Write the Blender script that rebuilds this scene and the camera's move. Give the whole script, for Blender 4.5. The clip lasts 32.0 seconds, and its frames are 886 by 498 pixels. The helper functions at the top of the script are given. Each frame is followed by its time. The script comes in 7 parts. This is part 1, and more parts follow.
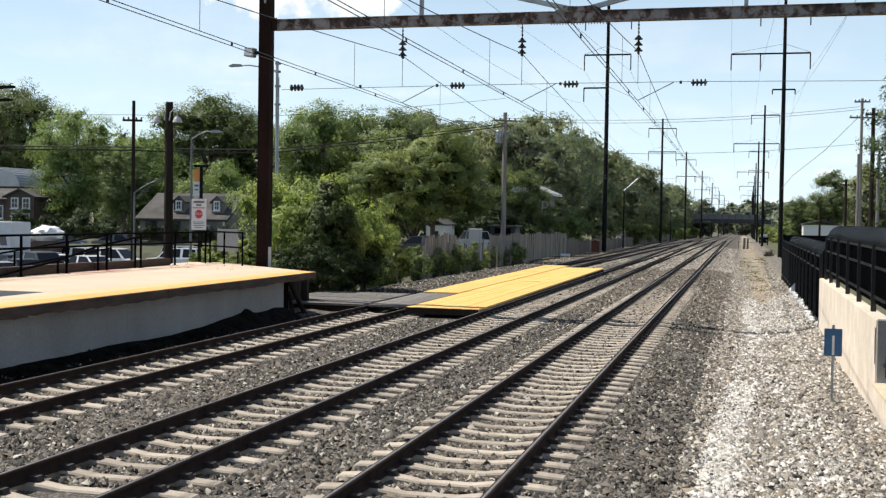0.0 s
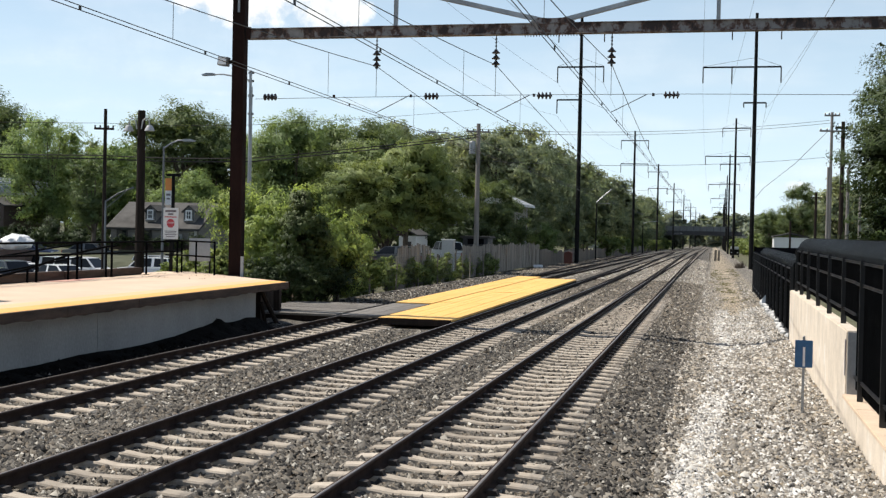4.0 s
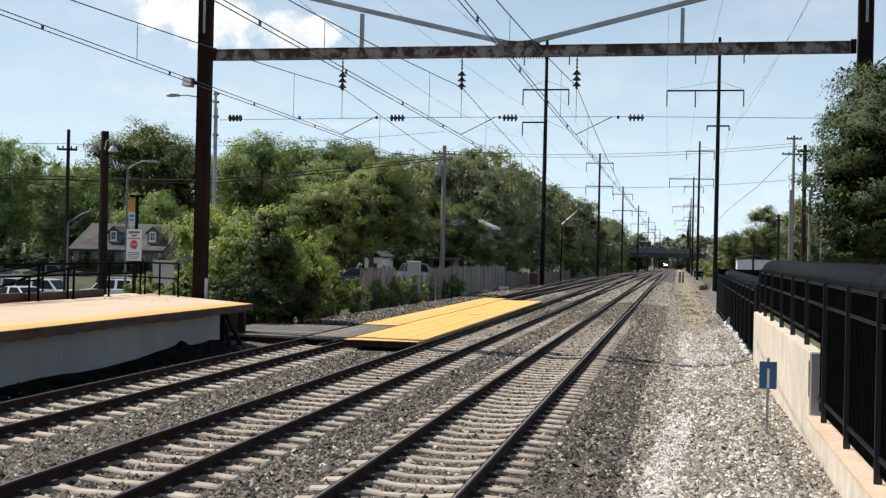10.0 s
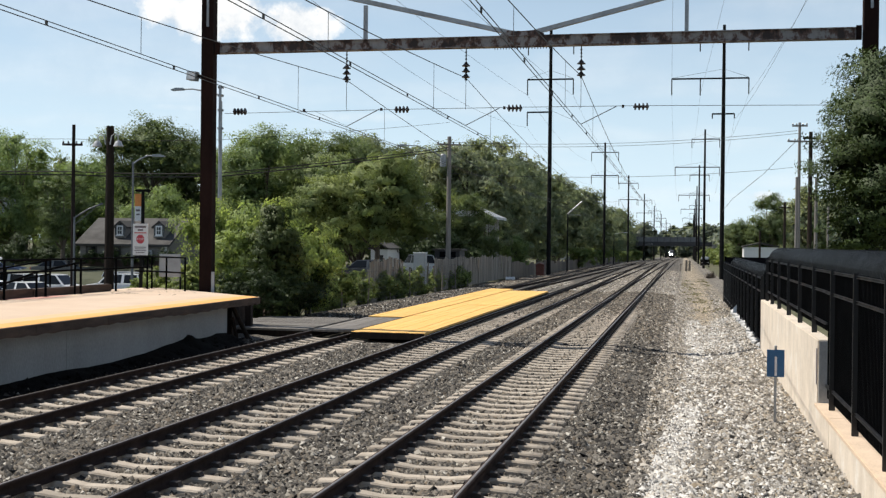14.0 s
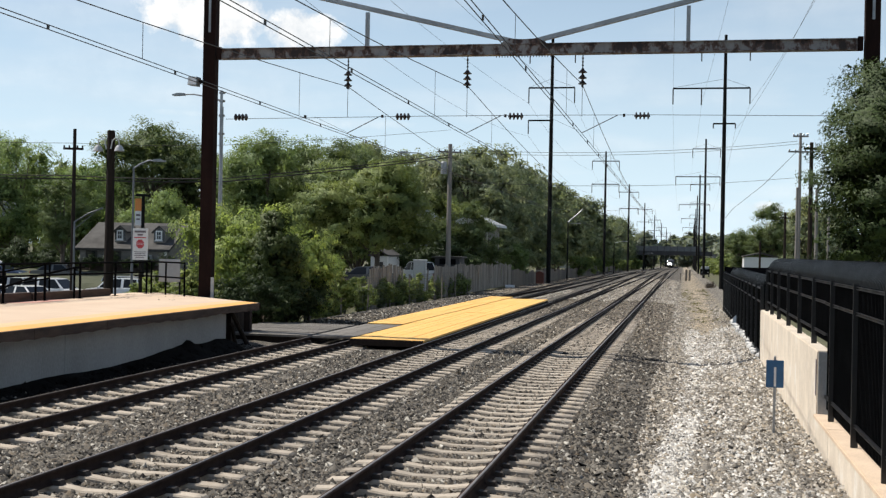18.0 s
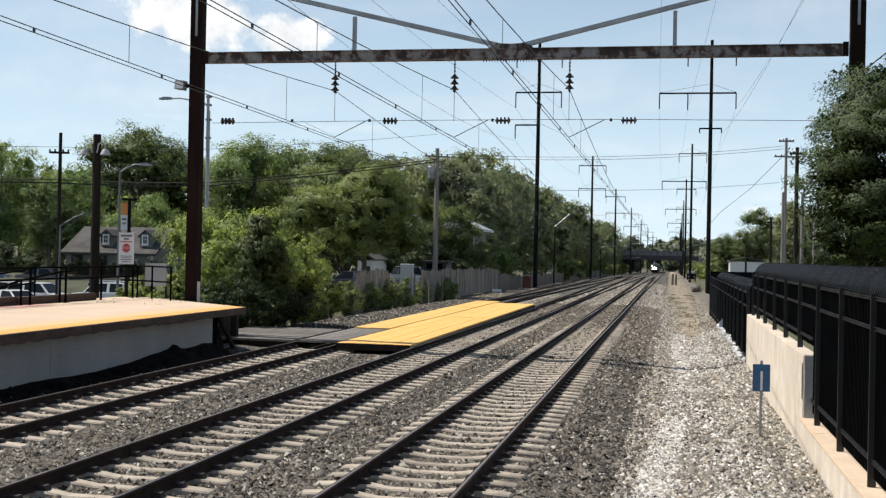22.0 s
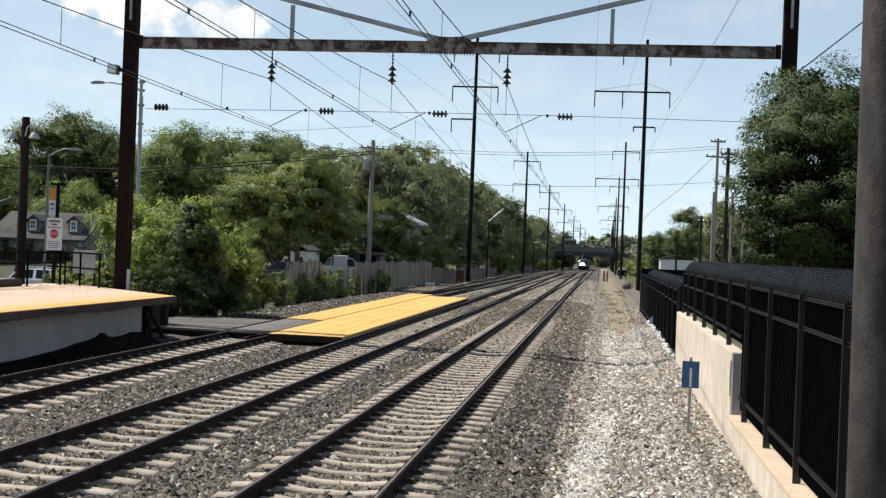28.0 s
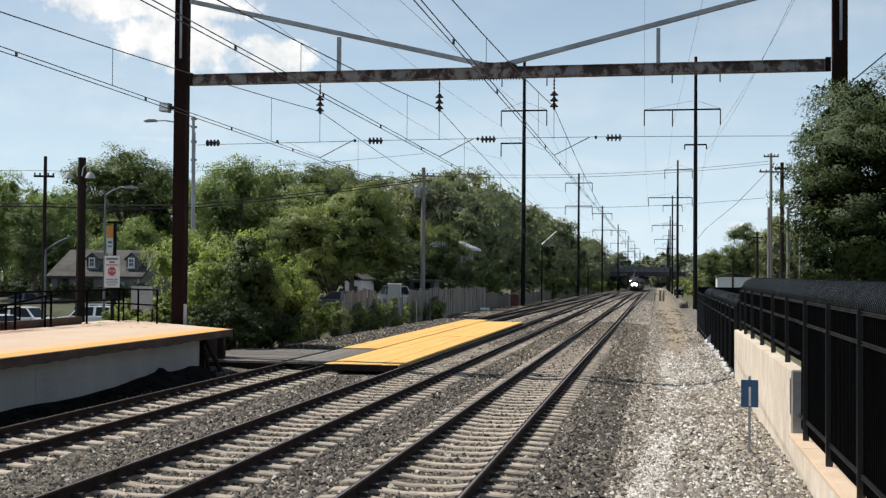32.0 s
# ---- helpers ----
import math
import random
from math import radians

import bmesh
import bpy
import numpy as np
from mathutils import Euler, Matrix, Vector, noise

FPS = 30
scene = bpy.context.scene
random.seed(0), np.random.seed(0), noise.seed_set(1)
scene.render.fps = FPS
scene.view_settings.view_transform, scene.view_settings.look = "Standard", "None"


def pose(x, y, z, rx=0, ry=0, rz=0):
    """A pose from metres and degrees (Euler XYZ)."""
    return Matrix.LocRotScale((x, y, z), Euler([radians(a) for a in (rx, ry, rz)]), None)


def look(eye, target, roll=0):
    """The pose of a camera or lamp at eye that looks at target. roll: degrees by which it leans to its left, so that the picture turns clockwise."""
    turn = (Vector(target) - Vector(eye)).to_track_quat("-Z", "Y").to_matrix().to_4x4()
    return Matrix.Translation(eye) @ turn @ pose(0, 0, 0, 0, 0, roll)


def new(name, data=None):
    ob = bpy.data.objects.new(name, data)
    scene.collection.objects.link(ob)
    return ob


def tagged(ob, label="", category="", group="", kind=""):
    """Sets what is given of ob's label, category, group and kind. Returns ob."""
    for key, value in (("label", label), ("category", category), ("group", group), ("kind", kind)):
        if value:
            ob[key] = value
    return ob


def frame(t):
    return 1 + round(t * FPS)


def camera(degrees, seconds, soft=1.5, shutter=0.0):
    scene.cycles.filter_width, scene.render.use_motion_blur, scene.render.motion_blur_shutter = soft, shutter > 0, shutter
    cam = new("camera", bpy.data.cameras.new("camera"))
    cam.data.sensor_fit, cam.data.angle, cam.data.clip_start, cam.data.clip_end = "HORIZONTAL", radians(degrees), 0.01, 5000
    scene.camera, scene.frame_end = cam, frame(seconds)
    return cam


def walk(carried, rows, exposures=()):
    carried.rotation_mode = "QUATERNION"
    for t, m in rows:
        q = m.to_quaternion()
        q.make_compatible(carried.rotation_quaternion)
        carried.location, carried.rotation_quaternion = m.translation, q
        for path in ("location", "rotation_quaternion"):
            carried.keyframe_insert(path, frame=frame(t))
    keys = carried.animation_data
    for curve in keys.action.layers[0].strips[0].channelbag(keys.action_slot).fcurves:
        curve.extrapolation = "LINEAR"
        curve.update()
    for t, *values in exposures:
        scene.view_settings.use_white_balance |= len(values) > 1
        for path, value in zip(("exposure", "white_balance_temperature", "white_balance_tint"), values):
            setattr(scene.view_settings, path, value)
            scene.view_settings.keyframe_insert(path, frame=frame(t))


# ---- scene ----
EXPOSURES = [(0, 0.33), (3, 0.30), (9, 0.18), (24, 0.15), (28, 0.17), (30.5, 0.16), (32, 0.06)]
cam = camera(41.67, 32.0, soft=1.3)
EYE = (0.0, 0.0, 2.798)
# seconds, offset of the eye (x, y, z), yaw, pitch, roll in degrees
ROWS = [
    (0.0, 0.016, -0.066, 0.006, 14.39, -1.53, 0.92),
    (0.5, 0.010, -0.066, 0.010, 14.34, -1.59, 0.93),
    (1.0, 0.014, -0.054, 0.010, 14.25, -1.65, 0.93),
    (1.5, 0.011, -0.061, 0.002, 14.16, -1.69, 1.14),
    (2.0, 0.013, -0.059, 0.002, 13.92, -1.60, 1.56),
    (2.5, 0.005, -0.050, -0.001, 13.67, -1.51, 1.04),
    (3.0, 0.009, -0.032, 0.004, 13.61, -1.43, 1.27),
    (3.5, 0.005, -0.054, -0.001, 13.34, -1.16, 1.27),
    (5.5, 0.001, -0.016, 0.002, 12.35, -0.81, 1.13),
    (6.0, 0.002, 0.007, 0.004, 12.13, -0.75, 1.05),
    (6.5, 0.004, 0.023, 0.014, 12.09, -0.70, 1.04),
    (7.0, 0.001, 0.006, 0.006, 12.05, -0.62, 1.04),
    (7.5, -0.004, 0.009, 0.007, 11.97, -0.46, 1.06),
    (8.0, -0.003, 0.018, 0.006, 11.93, -0.37, 1.09),
    (8.5, -0.004, 0.032, 0.010, 11.93, -0.28, 0.86),
    (9.0, -0.007, 0.015, 0.003, 11.79, -0.09, 0.71),
    (9.5, -0.007, 0.032, 0.006, 11.57, 0.16, 1.04),
    (10.0, -0.008, 0.002, -0.004, 11.40, 0.13, 1.26),
    (10.5, 0.004, 0.010, -0.001, 11.47, 0.14, 0.83),
    (11.0, 0.004, 0.016, 0.005, 11.47, 0.26, 0.40),
    (11.5, 0.007, 0.015, 0.000, 11.56, 0.26, 0.30),
    (12.0, 0.002, 0.009, 0.001, 11.68, 0.14, 0.39),
    (12.5, 0.006, -0.016, 0.004, 11.77, 0.09, 0.58),
    (13.0, 0.000, -0.000, 0.000, 11.71, -0.02, 0.39),
    (13.5, -0.005, -0.002, 0.005, 11.67, -0.09, 0.56),
    (14.0, -0.009, 0.000, 0.005, 11.69, -0.32, 0.65),
    (14.5, -0.009, 0.026, 0.008, 11.73, -0.28, 0.59),
    (16.5, -0.001, 0.020, 0.001, 11.78, 0.09, 1.18),
    (17.0, -0.003, 0.025, -0.001, 11.60, 0.20, 1.12),
    (17.5, -0.003, 0.037, 0.000, 11.60, 0.11, 1.10),
    (18.0, -0.007, 0.027, 0.008, 11.70, 0.04, 1.15),
    (18.5, 0.004, 0.025, 0.008, 11.56, -0.00, 1.17),
    (19.0, -0.005, 0.027, 0.008, 11.34, 0.02, 1.67),
    (19.5, -0.003, 0.031, 0.001, 10.98, 0.09, 1.61),
    (20.0, -0.011, 0.037, 0.000, 10.81, 0.00, 1.20),
    (20.5, -0.010, 0.036, 0.013, 10.77, 0.02, 1.20),
    (21.0, -0.005, 0.060, 0.008, 10.90, 0.13, 0.94),
    (21.5, -0.002, 0.043, 0.014, 11.02, 0.17, 1.13),
    (22.0, -0.015, 0.032, 0.003, 11.06, 0.27, 1.17),
    (22.5, -0.007, 0.037, 0.003, 10.95, 0.38, 1.29),
    (23.0, 0.002, 0.034, 0.008, 10.87, 0.48, 1.17),
    (23.5, 0.005, 0.026, 0.003, 10.53, 0.50, 1.31),
    (24.0, -0.004, 0.063, 0.015, 10.33, 0.79, 1.44),
    (24.5, 0.005, 0.061, 0.009, 10.34, 0.92, 1.65),
    (25.0, 0.004, 0.061, 0.003, 10.24, 0.75, 1.41),
    (25.5, -0.003, 0.056, 0.007, 10.13, 0.58, 1.27),
    (27.5, -0.044, 0.061, 0.002, 8.20, 0.01, 2.61),
    (28.0, -0.051, 0.080, -0.001, 7.78, 0.02, 2.29),
    (28.5, -0.034, 0.072, -0.014, 7.09, -0.67, 0.55),
    (29.0, -0.041, 0.070, 0.010, 6.55, -0.68, 1.38),
    (29.5, -0.038, 0.074, 0.020, 6.77, -0.41, 2.18),
    (30.0, -0.027, 0.076, 0.026, 7.49, 0.06, 1.65),
    (30.5, -0.022, 0.077, 0.025, 8.52, 0.42, 1.44),
    (31.0, -0.014, 0.090, 0.019, 9.38, 0.65, 0.92),
    (31.5, -0.001, 0.079, 0.009, 9.95, 1.04, 0.69),
    (32.0, 0.000, 0.077, 0.013, 10.46, 1.21, 0.45),
]
walk(cam, [(t, pose(EYE[0] + x, EYE[1] + y, EYE[2] + z, 90 + pitch, 0, yaw) @ pose(0, 0, 0, 0, 0, roll)) for t, x, y, z, yaw, pitch, roll in ROWS], EXPOSURES)

SUN_DIR = Vector((-0.72, 0.14, 1.0)).normalized()


def build_light():
    """Clear summer sky with fair-weather clouds, and one sun."""
    world = bpy.data.worlds.new("sky")
    scene.world = world
    world.use_nodes = True
    nt = world.node_tree
    nt.nodes.clear()
    out = nt.nodes.new("ShaderNodeOutputWorld")
    bg = nt.nodes.new("ShaderNodeBackground")
    sky = nt.nodes.new("ShaderNodeTexSky")
    sky.sky_type = "NISHITA"
    sky.sun_disc = False
    sky.sun_elevation = math.asin(SUN_DIR.z)
    sky.sun_rotation = math.atan2(SUN_DIR.x, SUN_DIR.y)
    sky.air_density, sky.dust_density, sky.ozone_density = 1.0, 0.25, 2.4
    coord = nt.nodes.new("ShaderNodeTexCoord")
    sep = nt.nodes.new("ShaderNodeSeparateXYZ")
    nt.links.new(coord.outputs["Generated"], sep.inputs[0])

    def op(kind, a, b=None, clamp=False):
        n = nt.nodes.new("ShaderNodeMath")
        n.operation, n.use_clamp = kind, clamp
        for i, q in enumerate((a, b)):
            if q is None:
                continue
            if isinstance(q, (int, float)):
                n.inputs[i].default_value = q
            else:
                nt.links.new(q, n.inputs[i])
        return n.outputs[0]

    # the cloud deck: the direction laid out on a flat layer overhead
    h = op("MAXIMUM", op("ADD", sep.outputs[2], 0.10), 0.05)
    u, v = op("DIVIDE", sep.outputs[0], h), op("DIVIDE", sep.outputs[1], h)
    comb = nt.nodes.new("ShaderNodeCombineXYZ")
    nt.links.new(u, comb.inputs[0])
    nt.links.new(v, comb.inputs[1])
    big = nt.nodes.new("ShaderNodeTexNoise")
    big.inputs["Scale"].default_value = 0.9
    big.inputs["Detail"].default_value = 9
    big.inputs["Roughness"].default_value = 0.52
    nt.links.new(comb.outputs[0], big.inputs["Vector"])
    # one fair-weather heap of cloud, and thin streaks elsewhere
    def heap(cx, cy, cz, rx, rz):
        d = Vector((cx, cy, cz)).normalized()
        dx, dz = op("SUBTRACT", sep.outputs[0], d.x), op("SUBTRACT", sep.outputs[2], d.z)
        q = op("ADD", op("POWER", op("DIVIDE", dx, rx), 2.0), op("POWER", op("DIVIDE", dz, rz), 2.0))
        return op("SUBTRACT", 1.0, q)
    fine = nt.nodes.new("ShaderNodeTexNoise")
    fine.inputs["Scale"].default_value = 30
    fine.inputs["Detail"].default_value = 8
    fine.inputs["Roughness"].default_value = 0.6
    nt.links.new(coord.outputs["Generated"], fine.inputs["Vector"])
    wob = op("MULTIPLY", op("SUBTRACT", fine.outputs[0], 0.50), 3.0)
    mask = 0.0
    for args in CLOUDS:
        m = op("MULTIPLY", op("ADD", heap(*args[:5]), wob), args[5], True)
        mask = m if mask == 0.0 else op("MAXIMUM", mask, m)
    streak = nt.nodes.new("ShaderNodeMapRange")
    streak.inputs[1].default_value, streak.inputs[2].default_value = 0.46, 0.82
    streak.inputs[3].default_value, streak.inputs[4].default_value = 0.0, 0.42
    nt.links.new(big.outputs[0], streak.inputs[0])
    mask = op("MAXIMUM", mask, streak.outputs[0], True)
    # haze low over the horizon
    haze = op("POWER", op("SUBTRACT", 1.0, op("ABSOLUTE", sep.outputs[2]), True), 3.5, True)
    veil = nt.nodes.new("ShaderNodeMix")
    veil.data_type = "RGBA"
    nt.links.new(op("MULTIPLY", haze, 0.88), veil.inputs[0])
    nt.links.new(sky.outputs[0], veil.inputs[6])
    veil.inputs[7].default_value = (8.9, 11.1, 12.8, 1)
    mix = nt.nodes.new("ShaderNodeMix")
    mix.data_type = "RGBA"
    nt.links.new(mask, mix.inputs[0])
    nt.links.new(veil.outputs[2], mix.inputs[6])
    puff = nt.nodes.new("ShaderNodeValToRGB")
    puff.color_ramp.elements[0].position, puff.color_ramp.elements[0].color = 0.38, (0.72, 0.76, 0.80, 1)
    puff.color_ramp.elements[1].position, puff.color_ramp.elements[1].color = 0.60, (1, 0.995, 0.98, 1)
    nt.links.new(fine.outputs[0], puff.inputs[0])
    bright = nt.nodes.new("ShaderNodeVectorMath")
    bright.operation = "SCALE"
    bright.inputs["Scale"].default_value = 12.3
    nt.links.new(puff.outputs[0], bright.inputs[0])
    nt.links.new(bright.outputs[0], mix.inputs[7])
    nt.links.new(mix.outputs[2], bg.inputs[0])
    bg.inputs[1].default_value = SKY_STRENGTH
    nt.links.new(bg.outputs[0], out.inputs[0])
    sun = bpy.data.lights.new("sun", "SUN")
    sun.energy, sun.angle, sun.color = SUN_STRENGTH, radians(0.55), (1.0, 0.945, 0.855)
    ob = new("sun", sun)
    ob.matrix_world = look((0, 0, 60), Vector((0, 0, 60)) - SUN_DIR)


# direction (x, y, z), half width, half height, density
CLOUDS = [(-0.388, 0.900, 0.190, 0.052, 0.028, 1.7), (-0.318, 0.93, 0.181, 0.034, 0.019, 1.6), (-0.445, 0.87, 0.221, 0.056, 0.020, 1.5), (-0.39, 0.90, 0.222, 0.066, 0.020, 1.6), (0.063, 0.997, 0.040, 0.016, 0.006, 0.7), (-0.277, 0.955, 0.106, 0.045, 0.005, 0.22), (-0.408, 0.906, 0.110, 0.030, 0.004, 0.2)]
SKY_STRENGTH, SUN_STRENGTH = 0.081, 5.0
build_light()


# ---------------------------------------------------------------- materials
class Nodes:
    """A short way to wire a node material."""

    def __init__(self, name):
        self.mat = bpy.data.materials.new(name)
        self.mat.use_nodes = True
        self.nt = self.mat.node_tree
        self.bsdf = self.nt.nodes["Principled BSDF"]

    def add(self, kind, **inputs):
        n = self.nt.nodes.new("ShaderNode" + kind)
        for key, value in inputs.items():
            self.put(n.inputs[key.replace("_", " ")], value)
        return n

    def put(self, socket, value):
        if hasattr(value, "is_output"):
            self.nt.links.new(value, socket)
        elif isinstance(value, (tuple, list)) and len(value) == 3 and socket.type == "RGBA":
            socket.default_value = (*value, 1)
        else:
            socket.default_value = value

    def coords(self, scale=(1, 1, 1), world=False):
        src = self.add("NewGeometry").outputs["Position"] if world else self.add("TexCoord").outputs["Object"]
        m = self.add("Mapping", Scale=scale)
        self.put(m.inputs["Vector"], src)
        return m.outputs[0]

    def noise(self, vec, scale, detail=4, rough=0.55):
        return self.add("TexNoise", Vector=vec, Scale=scale, Detail=detail, Roughness=rough).outputs[0]

    def ramp(self, fac, stops):
        n = self.nt.nodes.new("ShaderNodeValToRGB")
        e = n.color_ramp.elements
        while len(e) < len(stops):
            e.new(0.5)
        for el, (p, c) in zip(e, stops):
            el.position, el.color = p, (*c, 1)
        self.put(n.inputs[0], fac)
        return n.outputs[0]

    def mix(self, fac, a, b, mode="MIX"):
        n = self.nt.nodes.new("ShaderNodeMix")
        n.data_type, n.blend_type = "RGBA", mode
        for i, q in ((0, fac), (6, a), (7, b)):
            self.put(n.inputs[i], q)
        return n.outputs[2]

    def math(self, kind, a, b=0.0, clamp=False):
        n = self.nt.nodes.new("ShaderNodeMath")
        n.operation, n.use_clamp = kind, clamp
        self.put(n.inputs[0], a)
        self.put(n.inputs[1], b)
        return n.outputs[0]

    def bump(self, height, strength, distance):
        n = self.add("Bump", Height=height, Strength=strength, Distance=distance)
        self.put(self.bsdf.inputs["Normal"], n.outputs[0])

    def done(self, color, rough=0.8, metal=0.0, **more):
        self.put(self.bsdf.inputs["Base Color"], color)
        self.put(self.bsdf.inputs["Roughness"], rough)
        self.put(self.bsdf.inputs["Metallic"], metal)
        for key, value in more.items():
            self.put(self.bsdf.inputs[key.replace("_", " ")], value)
        return self.mat


def weathered(name, base, dark, scale=3.0, rough=0.7, metal=0.0, grain=40.0, bump=0.3, depth=0.004, world=True, stretch=(1, 1, 1), contrast=(0.35, 0.65), random=0.0, specular=0.5):
    """A surface with broad stains and fine grain in two tones."""
    n = Nodes(name)
    vec = n.coords(stretch, world)
    broad = n.noise(vec, scale, 6, 0.6)
    fine = n.noise(vec, grain, 4, 0.6)
    c = n.ramp(broad, [(contrast[0], dark), (contrast[1], base)])
    c = n.mix(0.35, c, n.ramp(fine, [(0.3, tuple(q * 0.6 for q in base)), (0.7, tuple(min(1, q * 1.25) for q in base))]))
    if random:
        r = n.add("ObjectInfo").outputs["Random"]
        c = n.mix(1.0, c, n.ramp(r, [(0, (1 - random,) * 3), (1, (1 + 0 * random,) * 3)]), "MULTIPLY")
    n.bump(fine, bump, depth)
    return n.done(c, n.ramp(broad, [(0.3, (min(1, rough + 0.12),) * 3), (0.7, (max(0.05, rough - 0.1),) * 3)]), metal, Specular_IOR_Level=specular)


def gravel(name, tones, pale, size, dirt, tan):
    """Crushed stone: cells of their own tone, gap shade painted dark, a pale lane and a tan dirt lane along the path.
    """
    n = Nodes(name)
    vec = n.coords((1, 1, 1), True)
    warp = n.add("VectorMath")
    warp.operation = "ADD"
    jit = n.add("TexNoise", Vector=vec, Scale=9.0, Detail=2.0)
    sc = n.add("VectorMath")
    sc.operation = "SCALE"
    n.put(sc.inputs[0], jit.outputs["Color"])
    n.put(sc.inputs["Scale"], size * 1.2)
    n.put(warp.inputs[0], vec)
    n.put(warp.inputs[1], sc.outputs[0])
    cell = n.add("TexVoronoi", Vector=warp.outputs[0], Scale=1.0 / size)
    edge = n.nt.nodes.new("ShaderNodeTexVoronoi")
    edge.feature = "DISTANCE_TO_EDGE"
    n.put(edge.inputs["Vector"], warp.outputs[0])
    n.put(edge.inputs["Scale"], 1.0 / size)
    grey = n.add("SeparateColor")
    n.put(grey.inputs[0], cell.outputs["Color"])
    tone = n.ramp(grey.outputs[0], [(i / (len(tones) - 1), c) for i, c in enumerate(tones)])
    light = n.ramp(grey.outputs[0], [(i / (len(pale) - 1), c) for i, c in enumerate(pale)])
    pos = n.add("SeparateXYZ")
    n.put(pos.inputs[0], vec)
    wob = n.math("MULTIPLY", n.math("SUBTRACT", n.noise(vec, 0.8, 5, 0.6), 0.5), 1.5)
    xx = n.math("ADD", pos.outputs[0], wob)
    lane = n.math("DIVIDE", n.math("ADD", xx, 0.65), 0.5, True)
    c = n.mix(lane, tone, light)
    patches = n.ramp(n.noise(vec, 0.45, 6, 0.65), [(0.42, (0, 0, 0)), (0.66, (0.55,) * 3)])
    c = n.mix(patches, c, n.mix(n.noise(vec, 30.0, 3), dirt, tuple(q * 1.5 for q in dirt)))
    near = n.math("SUBTRACT", 1.0, n.math("ABSOLUTE", n.math("DIVIDE", n.math("SUBTRACT", xx, 1.1), 1.5)), True)
    far = n.math("DIVIDE", n.math("SUBTRACT", pos.outputs[1], 36.0), 12.0, True)
    lane2 = n.math("MULTIPLY", n.math("MULTIPLY", n.math("POWER", near, 0.6, True), far), n.math("SUBTRACT", n.math("MULTIPLY", n.noise(vec, 0.7, 7, 0.7), 2.2), 0.25), True)
    c = n.mix(lane2, c, n.mix(n.noise(vec, 2.5, 5), tuple(q * 0.8 for q in tan), tuple(q * 1.3 for q in tan)))
    # shade between the stones, multiplied into the colour at cell edges
    gap = n.ramp(edge.outputs["Distance"], [(0.02, (0.25,) * 3), (0.18, (1, 1, 1))])
    c = n.mix(1.0, c, gap, "MULTIPLY")
    c = n.mix(1.0, c, n.ramp(n.noise(vec, 5.0, 7, 0.8), [(0.34, (0.50, 0.49, 0.47)), (0.66, (1.30, 1.28, 1.24))]), "MULTIPLY")
    n.bump(n.math("ADD", n.math("MINIMUM", edge.outputs["Distance"], 0.25), n.math("MULTIPLY", grey.outputs[1], 0.35)), 1.0, size * 0.9)
    return n.done(c, 0.92)


def plain(name, color, rough=0.5, metal=0.0, **more):
    n = Nodes(name)
    vec = n.coords()
    f = n.noise(vec, 14.0, 5, 0.6)
    c = n.mix(0.5, color, n.ramp(f, [(0.3, tuple(q * 0.75 for q in color)), (0.7, tuple(min(1.0, q * 1.12) for q in color))]))
    return n.done(c, rough, metal, **more)


def leaf(name, low, high, back=0.45):
    """Leaves: each of its own tone, light passing through."""
    n = Nodes(name)
    r = n.add("NewGeometry").outputs["Random Per Island"]
    mid = tuple(0.25 * a + 0.75 * b for a, b in zip(low, high))
    c = n.ramp(r, [(0.0, mid), (1.0, tuple(min(1, q * 1.08) for q in high))])
    c = n.mix(1.0, c, n.ramp(n.noise(n.coords(), 0.55, 3), [(0.38, (0.66, 0.72, 0.70)), (0.62, (1.16, 1.12, 1.0))]), "MULTIPLY")
    o = n.add("ObjectInfo").outputs["Random"]
    c = n.mix(1.0, c, n.ramp(o, [(0, (0.78, 0.84, 0.8)), (1, (1.0, 1.0, 1.0))]), "MULTIPLY")
    n.done(c, 0.62, 0.0, Specular_IOR_Level=0.25)
    tr = n.add("BsdfTranslucent", Color=n.mix(1.0, c, (1.15, 1.15, 0.72), "MULTIPLY"))
    mixer = n.add("MixShader", Fac=back)
    out = n.nt.nodes["Material Output"]
    n.put(mixer.inputs[1], n.bsdf.outputs[0])
    n.put(mixer.inputs[2], tr.outputs[0])
    n.put(out.inputs["Surface"], mixer.outputs[0])
    return n.mat


def glow(name, color, strength):
    n = Nodes(name)
    return n.done(color, 0.4, 0.0, Emission_Color=color, Emission_Strength=strength)


BALLAST = gravel("ballast_stone", [(0.064, 0.058, 0.051), (0.146, 0.134, 0.117), (0.214, 0.198, 0.176), (0.132, 0.110, 0.084), (0.328, 0.308, 0.277)],
                 [(0.15, 0.135, 0.115), (0.30, 0.275, 0.24), (0.44, 0.41, 0.36), (0.25, 0.205, 0.15), (0.60, 0.565, 0.51)], 0.055, (0.19, 0.155, 0.11), (0.60, 0.49, 0.345))
STONE = Nodes("loose_stone")
STONE.bump(STONE.noise(STONE.coords((1, 1, 1), True), 60.0), 0.4, 0.004)
STONE = STONE.done(STONE.ramp(STONE.add("NewGeometry").outputs["Random Per Island"], [(0, (0.013, 0.011, 0.010)), (0.35, (0.056, 0.050, 0.042)), (0.66, (0.173, 0.155, 0.130)), (0.84, (0.109, 0.084, 0.058)), (0.93, (0.273, 0.250, 0.214)), (1, (0.473, 0.446, 0.391))]), 0.9)
PALE_STONE = Nodes("pale_loose_stone")
PALE_STONE.bump(PALE_STONE.noise(PALE_STONE.coords((1, 1, 1), True), 60.0), 0.4, 0.004)
